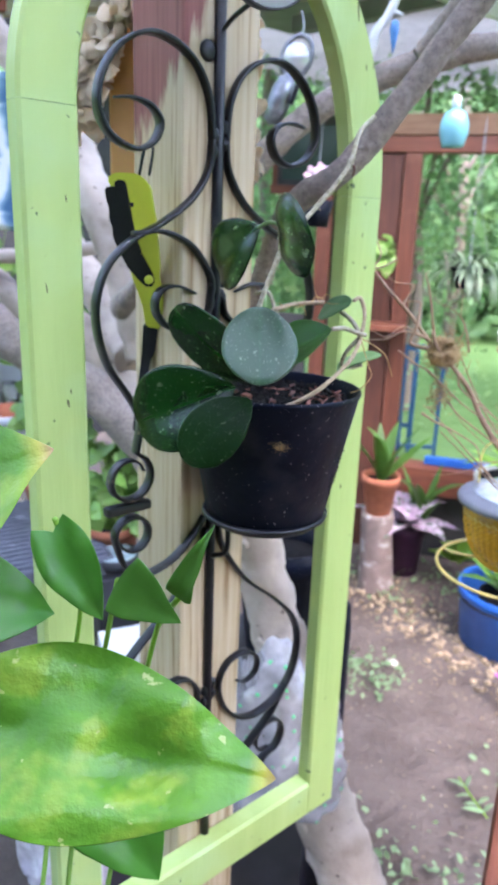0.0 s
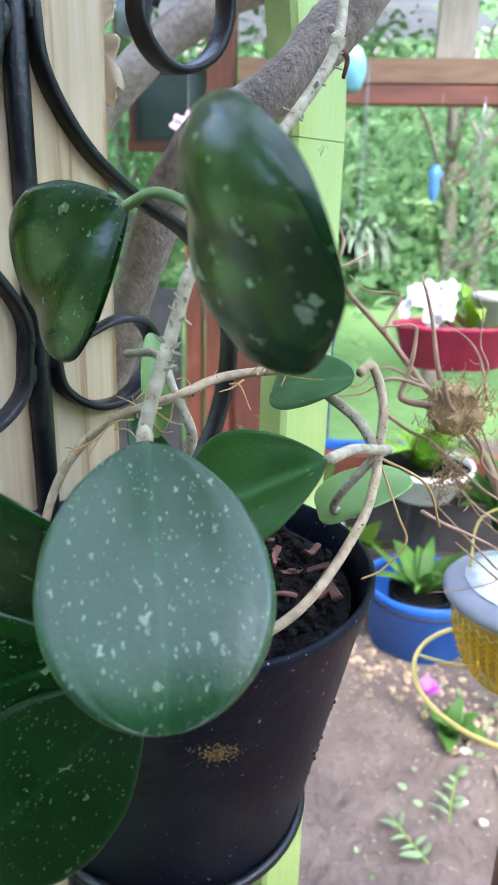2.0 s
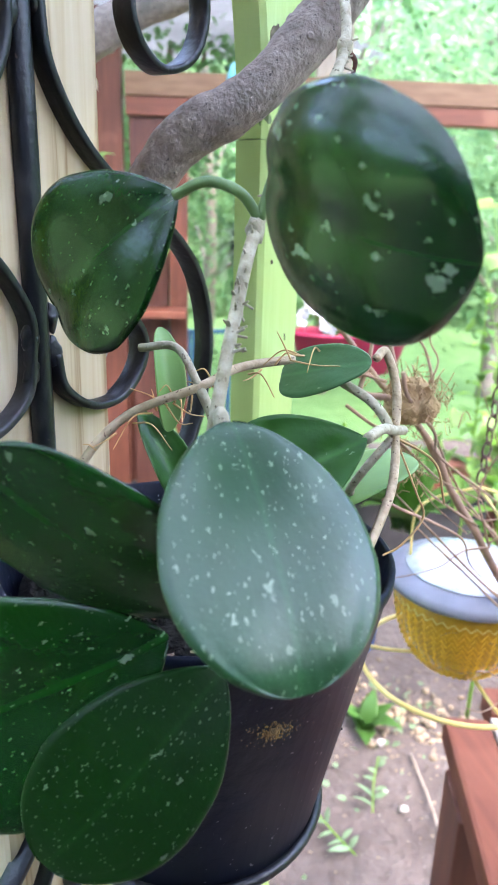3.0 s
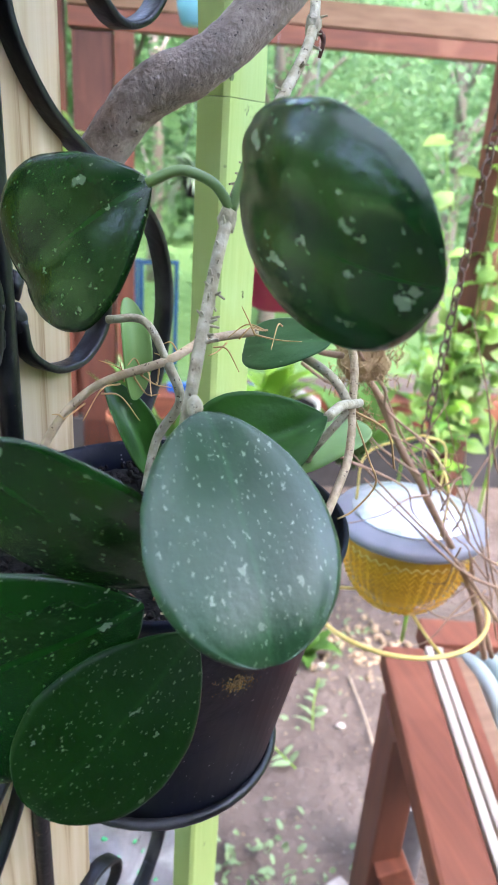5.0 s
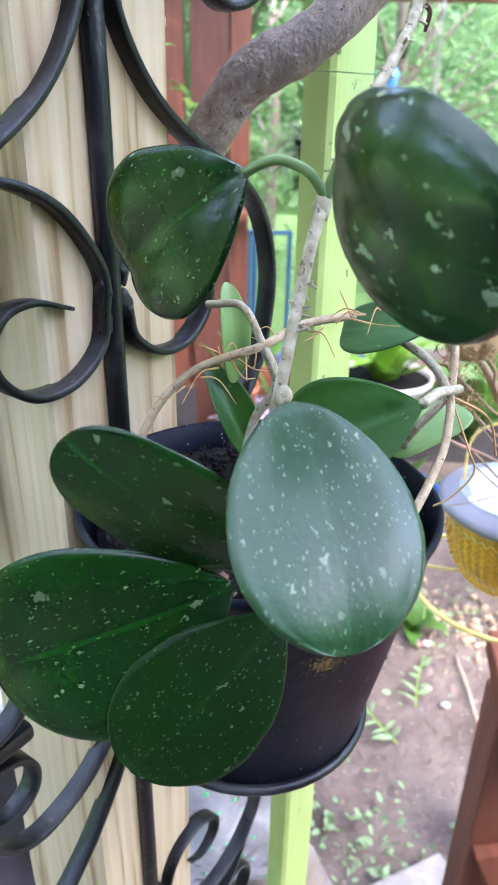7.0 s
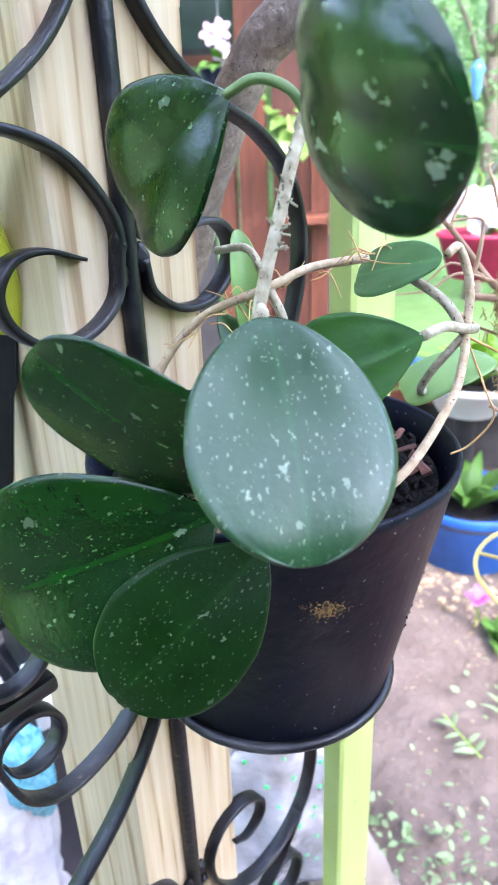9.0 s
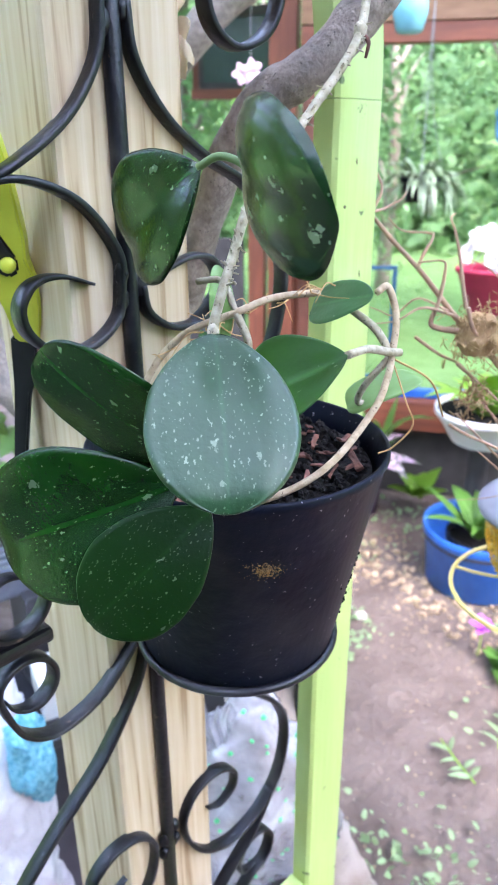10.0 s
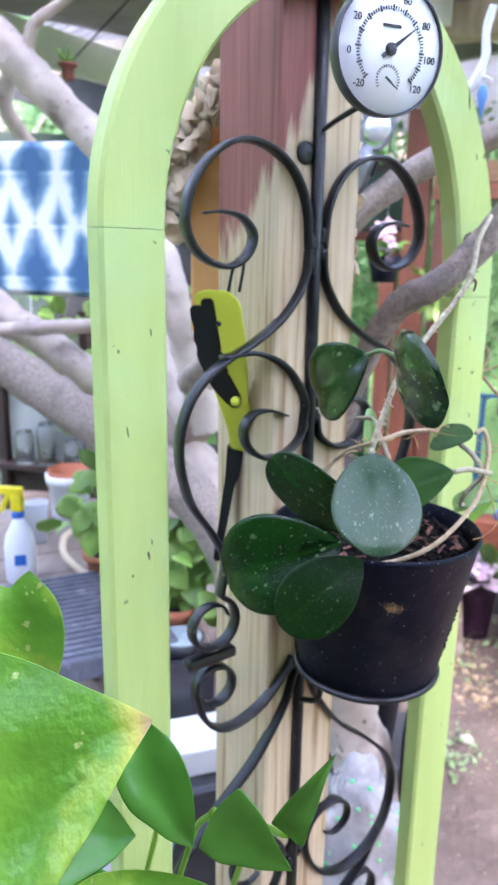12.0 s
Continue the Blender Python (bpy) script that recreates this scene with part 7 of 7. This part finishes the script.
for k in range(6):
    tb_box("plank", (1.3, 0.145, 0.03), (0, -0.5 + 0.15 * k + 0.05, 0.815), M_TABLE)
for x in (-0.58, 0.58):
    for y in (-0.45, 0.33):
        tb_box("leg", (0.07, 0.07, 0.8), (x, y, 0.4), M_TABLE)
tray = empty("ridged_tray", "slate-grey ribbed plastic tray lying upside down on the table", "tray", (-0.64, 1.46, 0.832))
trm = pose(0, 0, 0, 0, 0, 35)


def tr_part(name, bm):
    bmesh.ops.transform(bm, matrix=trm, verts=bm.verts)
    return part(name, bm, M_TRAY, tray)


tr_part("tray_base", box((0.36, 0.42, 0.05), (0, 0, 0.025), None, 0.008))
for k in range(17):
    tr_part("ridge", box((0.33, 0.011, 0.01), (0, -0.19 + 0.0238 * k, 0.053), None, 0.003))
sp = empty("spray_bottle", "translucent spray bottle with a yellow trigger head", "bottle", (-0.9, 1.7, 0.832))
spray_body = part("bottle_body", lathe([(0, 0), (0.036, 0), (0.04, 0.006), (0.04, 0.1), (0.034, 0.13), (0.017, 0.165), (0.014, 0.18), (0.0, 0.18)], 32), M_BOTTLE, sp)
part("label_patch", box((0.03, 0.0015, 0.03), (0.018, -0.036, 0.07), pose(0, 0, 0, 0, 0, 26), 0.0005), M_BLUE, spray_body, "blue label")
part("collar", lathe([(0, 0.178), (0.017, 0.178), (0.017, 0.195), (0, 0.195)], 24), M_BLUE, sp)
part("trigger_head", join(box((0.03, 0.026, 0.045), (0, 0, 0.217), None, 0.005), box((0.075, 0.02, 0.022), (-0.022, 0, 0.25), None, 0.005), box((0.012, 0.014, 0.05), (-0.035, 0, 0.215), pose(0, 0, 0, 0, 25, 0), 0.003)), surface("trigger_yellow", (0.85, 0.7, 0.02), (0.75, 0.6, 0.02), 0.4), sp)
M_FROST = glow_through(surface("frosted_plastic", (0.7, 0.72, 0.74), (0.62, 0.64, 0.66), 0.35, scale=10), 0.5, (0.75, 0.77, 0.8))
cup = empty("plastic_cup", "frosted plastic cup on the table", "cup", (-0.98, 1.955, 0.832))
part("cup_body", lathe([(0, 0), (0.026, 0), (0.036, 0.125), (0.038, 0.127), (0.035, 0.127), (0.025, 0.004), (0, 0.004)], 28), M_FROST, cup)
wp = flower_pot("white_pot", "grey-white pot with a terracotta inner pot on the table", (-0.98, 2.2, 0.832), 0.06, 0.075, 0.15, M_BOTTLE)
part("inner_pot", lathe([(0, 0.12), (0.058, 0.12), (0.069, 0.165), (0.072, 0.165), (0.066, 0.12)], 28), M_TERRA, wp, "terracotta inner rim")
M_BROWN = surface("dark_brown_timber", (0.055, 0.032, 0.025), (0.03, 0.018, 0.014), 0.6, scale=40, stretch=(0.2, 1, 1), bump=0.3)
rack = empty("jar_rack", "dark brown timber rack holding glass jars behind the table", "rack", (-1.2, 2.52, 0))
for x in (-0.185, 0.16):
    part("upright", box((0.03, 0.05, 1.5), (x, 0, 0.75), None, 0.003), M_BROWN, rack)
part("shelf", box((0.4, 0.12, 0.025), (-0.005, 0, 0.905), None, 0.003), M_BROWN, rack)
part("apron", box((0.34, 0.03, 0.1), (-0.012, 0.02, 0.842), None, 0.003), M_BROWN, rack)
part("back_pane", box((0.312, 0.006, 0.5), (-0.012, 0.015, 1.17), None, 0.001), surface("old_pane", (0.5, 0.52, 0.5), (0.32, 0.34, 0.32), 0.2, scale=6, bump=0.2), rack, "dusty glass back")
for x, y, rr, hh in ((-1.29, 2.49, 0.036, 0.125), (-1.2, 2.49, 0.034, 0.16), (-1.1, 2.49, 0.03, 0.1)):
    gj = empty("glass_jar", "empty clear glass jar standing on the rack", "jar", (x, y, 0.918))
    part("jar_body", lathe([(0, 0), (rr, 0), (rr * 1.05, 0.01), (rr * 1.05, hh * 0.8), (rr * 0.8, hh * 0.92), (rr * 0.82, hh), (rr * 0.76, hh), (rr * 0.74, hh * 0.92), (rr * 0.98, hh * 0.78), (rr * 0.96, 0.012), (0, 0.008)], 28), M_GLASS, gj)
flower_pot("clay_pot", "small terracotta pot on the table among leaves", (-0.66, 1.72, 0.832), 0.045, 0.065, 0.1, M_TERRA)


def bush(name, label, at, spread, n, size, material, seed, shape="heart", face=(0.1, -0.6, 0.75)):
    """A loose mound of leaves on thin stalks rising from one point."""
    r = random.Random(seed)
    ob = empty(name, label, "plant", at)
    for i in range(n):
        tip = Vector((r.gauss(0, spread[0] * 0.5), r.gauss(0, spread[1] * 0.5), abs(r.gauss(0, spread[2] * 0.6)) + 0.01))
        k = size * r.uniform(0.6, 1.15)
        d = Vector((r.uniform(-1, 1), r.uniform(-1, 0.4), r.uniform(-0.9, 0.3))).normalized()
        nrm = (face[0] + r.gauss(0, 0.35), face[1] + r.gauss(0, 0.35), face[2] + r.gauss(0, 0.3))
        leaf(tip, tip + d * k, nrm, k * 0.85, material, ob, shape, droop=0.2 * r.random(), fold=0.2, thick=0.0009, ns=7, nv=4, seed=i * 1.3, wave=0.08)
        if i % 2 == 0:
            part("stalk", tube([(0, 0, 0), tip * 0.55 + Vector((0, 0, 0.02)), tip], 0.0018, 5, 4), material, ob)
    return ob


M_IVY = glow_through(surface("ivy_leaf", (0.26, 0.44, 0.11), (0.17, 0.33, 0.06), 0.4, scale=20, vary=0.3, patch=(0.38, 0.52, 0.16), patch_scale=18, patch_at=0.58), 0.3, (0.36, 0.58, 0.1))
bush("leafy_vine", "bushy heart-leaved vine with light green leaves", (-0.66, 1.72, 0.93), (0.13, 0.08, 0.2), 30, 0.075, M_IVY, 300)
bush("leafy_vine", "bushy heart-leaved vine with light green leaves", (-0.42, 1.52, 0.905), (0.1, 0.08, 0.17), 60, 0.065, M_IVY, 301)
bush("leafy_vine", "bushy heart-leaved vine with light green leaves", (-0.79, 2.06, 0.9), (0.11, 0.07, 0.16), 22, 0.06, M_IVY, 302)
bush("leafy_vine", "leafy climbing vine among the limbs", (-0.6, 2.2, 1.15), (0.3, 0.12, 0.35), 80, 0.08, M_LEAF, 303)
bush("leafy_vine", "leafy climbing vine among the limbs", (-1.12, 2.42, 1.25), (0.26, 0.08, 0.42), 70, 0.075, M_IVY, 306)
bush("wall_creeper", "yellow-green creeper leaves beside the red post", (0.26, 3.3, 1.5), (0.12, 0.05, 0.12), 26, 0.1, M_IVY, 304)
bush("side_creeper", "light green creeper climbing at the red side post", (1.4, 2.3, 0.7), (0.25, 0.12, 0.7), 120, 0.075, M_IVY, 305)
flower_pot("vine_pot", "terracotta pot of a leafy vine beside the tray", (-0.42, 1.52, 0.8), 0.05, 0.07, 0.11, M_TERRA)
tagged(part("pot_stool", lathe([(0.07, 0), (0.07, 0.012), (0.03, 0.03), (0.03, 0.77), (0.08, 0.79), (0.08, 0.8), (0, 0.8)], 20, (-0.42, 1.52, 0)), M_TABLE), "turned wooden stool under the vine pot", "stool")
curl2 = branch("dry_bark", "curled piece of dry tan bark lying on the table", [(-0.7, 1.72, 0.842), (-0.75, 1.75, 0.843), (-0.84, 1.84, 0.85), (-0.885, 1.94, 0.86), (-0.87, 2.0, 0.862), (-0.82, 1.96, 0.857), (-0.77, 1.87, 0.85), (-0.72, 1.8, 0.844)], 0.011, 0.008, M_SHIELD, seed=30)


def tie_dye():
    m = bpy.data.materials.new("tie_dye")
    m.use_nodes = True
    nt = m.node_tree
    n, link2 = nt.nodes, nt.links.new
    tc = n.new("ShaderNodeTexCoord")
    sep = n.new("ShaderNodeSeparateXYZ")
    wob = n.new("ShaderNodeTexNoise")
    wob.inputs["Scale"].default_value = 14
    link2(tc.outputs["Object"], wob.inputs[0])
    link2(tc.outputs["Object"], sep.inputs[0])

    def mt(op, a, b=0.0):
        q = n.new("ShaderNodeMath")
        q.operation = op
        for i, v in enumerate((a, b)):
            if isinstance(v, (int, float)):
                q.inputs[i].default_value = v
            else:
                link2(v, q.inputs[i])
        return q.outputs[0]
    zig = mt("MULTIPLY", mt("PINGPONG", mt("ADD", sep.outputs[2], 5.0), 0.135), 0.46)
    ax = mt("PINGPONG", mt("ADD", sep.outputs[0], 5.0), 0.065)
    dd = mt("ABSOLUTE", mt("SUBTRACT", mt("ADD", ax, mt("MULTIPLY", wob.outputs[0], 0.03)), zig))
    r = ramp(nt, [(0.22, (0.78, 0.81, 0.83)), (0.4, (0.45, 0.58, 0.68)), (0.58, (0.16, 0.3, 0.44)), (0.9, (0.05, 0.14, 0.27))])
    fold_line = mt("MULTIPLY", mt("LESS_THAN", mt("PINGPONG", mt("ADD", sep.outputs[2], 5.012), 0.0675), 0.005), 0.16)
    blot = mt("MULTIPLY", mt("SUBTRACT", wob.outputs[0], 0.5), 0.5)
    link2(mt("SUBTRACT", mt("ADD", mt("MULTIPLY", dd, 18.0), blot), fold_line), r.inputs[0])
    link2(r.outputs[0], n["Principled BSDF"].inputs["Base Color"])
    n["Principled BSDF"].inputs["Roughness"].default_value = 0.9
    return m


bm = bmesh.new()
bmesh.ops.create_grid(bm, x_segments=30, y_segments=20, size=0.5)
for v in bm.verts:
    x, z = v.co.x * 0.36, v.co.y * 0.39
    v.co = Vector((x, 0.006 * math.sin(x * 30) + 0.004 * noise.noise(Vector((x * 8, z * 5, 0))), z))
bmesh.ops.solidify(bm, geom=bm.faces[:], thickness=0.002)
cl = empty("tie_dye_cloth", "blue and white tie-dyed cloth hanging from a line", "cloth", (-0.91, 1.9, 1.775))
part("fabric", smooth(bm), tie_dye(), cl)
part("clip_cord", tube([(-0.15, 0, 0.195), (-0.15, 0.01, 0.4), (-0.14, 0.02, 0.7)], 0.003, 6), M_STEEL, cl)
part("clip_cord", tube([(-0.02, 0, -0.19), (-0.022, 0, -0.25), (-0.02, 0, -0.3)], 0.0025, 6), M_WHITE, cl)
hb = flower_pot("hanging_pot", "tiny terracotta pot hanging under the roof", (-0.926, 2.2, 2.184), 0.018, 0.026, 0.045, surface("dark_terracotta", (0.2, 0.06, 0.04), (0.14, 0.04, 0.03), 0.8, scale=30))
part("cord", tube([(0, 0, 0.04), (0.07, 0, 0.1), (0.28, 0, 0.28), (0.46, 0, 0.44)], 0.003, 5), M_IRON, hb)
for k in range(5):
    leaf((0, 0, 0.04), (0.03 * math.cos(k * 1.3), -0.01, 0.06 + 0.008 * k), (0, -1, 0.3), 0.012, M_LEAF, hb, "oval", ns=6, nv=4)

# ---- clutter under and behind the panel ----


def crumple(size, at, material, name, label, seed, category="bag"):
    bm = bmesh.new()
    bmesh.ops.create_icosphere(bm, subdivisions=5, radius=1)
    for v in bm.verts:
        q = v.co.copy()
        a = noise.noise(q * 1.6 + Vector((seed, 0, 0))) * 0.28 + abs(noise.noise(q * 4 + Vector((0, seed, 0)))) * 0.16 + abs(noise.noise(q * 9 + Vector((0, 0, seed)))) * 0.07
        v.co = Vector((q.x * size[0], q.y * size[1], q.z * size[2])) * (0.86 + a)
    low = min(v.co.z for v in bm.verts)
    for v in bm.verts:
        v.co.z = max(v.co.z, low * 0.8)
    ob = part(name, smooth(bm), material)
    ob.location = at
    return tagged(ob, label, category)


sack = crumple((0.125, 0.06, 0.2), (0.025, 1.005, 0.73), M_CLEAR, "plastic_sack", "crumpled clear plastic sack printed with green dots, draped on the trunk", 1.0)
bm = bmesh.new()
rows = []
for i in range(15):
    zz, f = -0.01 + 0.08 * i / 14, abs(i / 14 - 0.25)
    row = []
    for k in range(25):
        a = -1 + k / 12
        row.append(bm.verts.new((a * (0.017 + 0.012 * f) + 0.003 * math.sin(i * 0.5), 0.005 * math.sin(a * 9.5 + i * 0.12) * (0.6 + f) + 0.006 * abs(a), zz + 0.006 * math.sin(a * 5))))
    rows.append(row)
for r0, r1 in zip(rows, rows[1:]):
    for k in range(24):
        bm.faces.new((r0[k], r0[k + 1], r1[k + 1], r1[k]))
bmesh.ops.solidify(bm, geom=bm.faces[:], thickness=0.0012)
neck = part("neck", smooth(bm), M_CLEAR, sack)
neck.location = (-0.05, -0.035, 0.135)
from mathutils.bvhtree import BVHTree
shell = BVHTree.FromPolygons([v.co for v in sack.data.vertices], [p.vertices for p in sack.data.polygons])
rdot = random.Random(71)
for i in range(75):
    o = Vector((rdot.uniform(-0.12, 0.12), -0.3, rdot.uniform(-0.15, 0.2)))
    hit, nrm, idx, dist = shell.ray_cast(o, Vector((0, 1, 0)))
    if hit is None:
        continue
    rr = rdot.uniform(0.0022, 0.0042)
    part("dot", lathe([(0, 0.0012), (rr, 0.0008), (rr, -0.001)], 9, hit, nrm.to_track_quat("Z", "Y").to_matrix().to_4x4()), M_DOT, sack)
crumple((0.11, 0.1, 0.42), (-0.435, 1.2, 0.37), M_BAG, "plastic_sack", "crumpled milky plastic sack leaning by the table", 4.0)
crumple((0.042, 0.04, 0.105), (-0.352, 1.15, 0.66), M_AQUA, "net_bag", "turquoise mesh bag of pebbles on the sack", 7.0)
crumple((0.2, 0.14, 0.1), (-0.36, 1.1, 0.1), surface("pink_film", (0.75, 0.5, 0.58), (0.6, 0.4, 0.5), 0.3, scale=10), "plastic_wrap", "pink and white plastic wrapping on the ground", 9.0)
bx = empty("storage_crate", "black plastic crate holding a white carton", "crate", (-0.33, 1.34, 0))
part("rim", box((0.375, 0.275, 0.02), (0, 0, 0.648), pose(0, 0, 0, 0, 0, 30), 0.004), M_BLACKTRAY, bx)
part("crate_base", box((0.36, 0.26, 0.66), (0, 0, 0.33), pose(0, 0, 0, 0, 0, 30), 0.01), M_BLACKTRAY, bx)
tagged(part("white_carton", box((0.14, 0.1, 0.07), (-0.31, 1.3, 0.697), pose(0, 0, 0, 8, 0, 28), 0.006), M_WHITE), "white carton lying on the black crate", "carton")
gl = empty("glass_dish", "dark dish with a pale glass lid near the tray", "dish", (-0.38, 1.42, 0.845))
part("dish", lathe([(0, 0), (0.045, 0), (0.055, 0.03), (0.052, 0.03), (0.042, 0.006), (0, 0.006)], 28), M_BLACKTRAY, gl)
part("lid", lathe([(0, 0.034), (0.045, 0.031), (0.05, 0.03), (0, 0.0295)], 28), surface("pale_glass_lid", (0.42, 0.5, 0.5), (0.25, 0.33, 0.33), 0.12, scale=40), gl, "pale teal glass lid")
tagged(part("dish_stand", box((0.12, 0.12, 0.17), (-0.38, 1.42, 0.757), pose(0, 0, 0, 0, 0, 35), 0.006), M_BLACKTRAY), "black box under the glass dish", "box")
tagged(part("dish_plinth", box((0.15, 0.15, 0.01), (-0.38, 1.42, 0.666), pose(0, 0, 0, 0, 0, 35), 0.003), M_BLACKTRAY), "thin black board on the crate", "board")
bp2 = flower_pot("black_pot", "large black plastic pot behind the driftwood trunk", (0.01, 1.34, 0.72), 0.075, 0.1, 0.26, M_POT)
tagged(part("pot_block", box((0.24, 0.22, 0.72), (0.01, 1.36, 0.36), None, 0.008), M_DARKWALL), "dark block stand under the black pot", "stand")
blk = empty("black_tube", "tall black plastic drum beside the panel", "drum", (0.116, 1.09, 0))
part("drum_body", lathe([(0, 0), (0.03, 0), (0.03, 0.93), (0.026, 0.975), (0.01, 0.985), (0, 0.985)], 28), M_POT, blk)
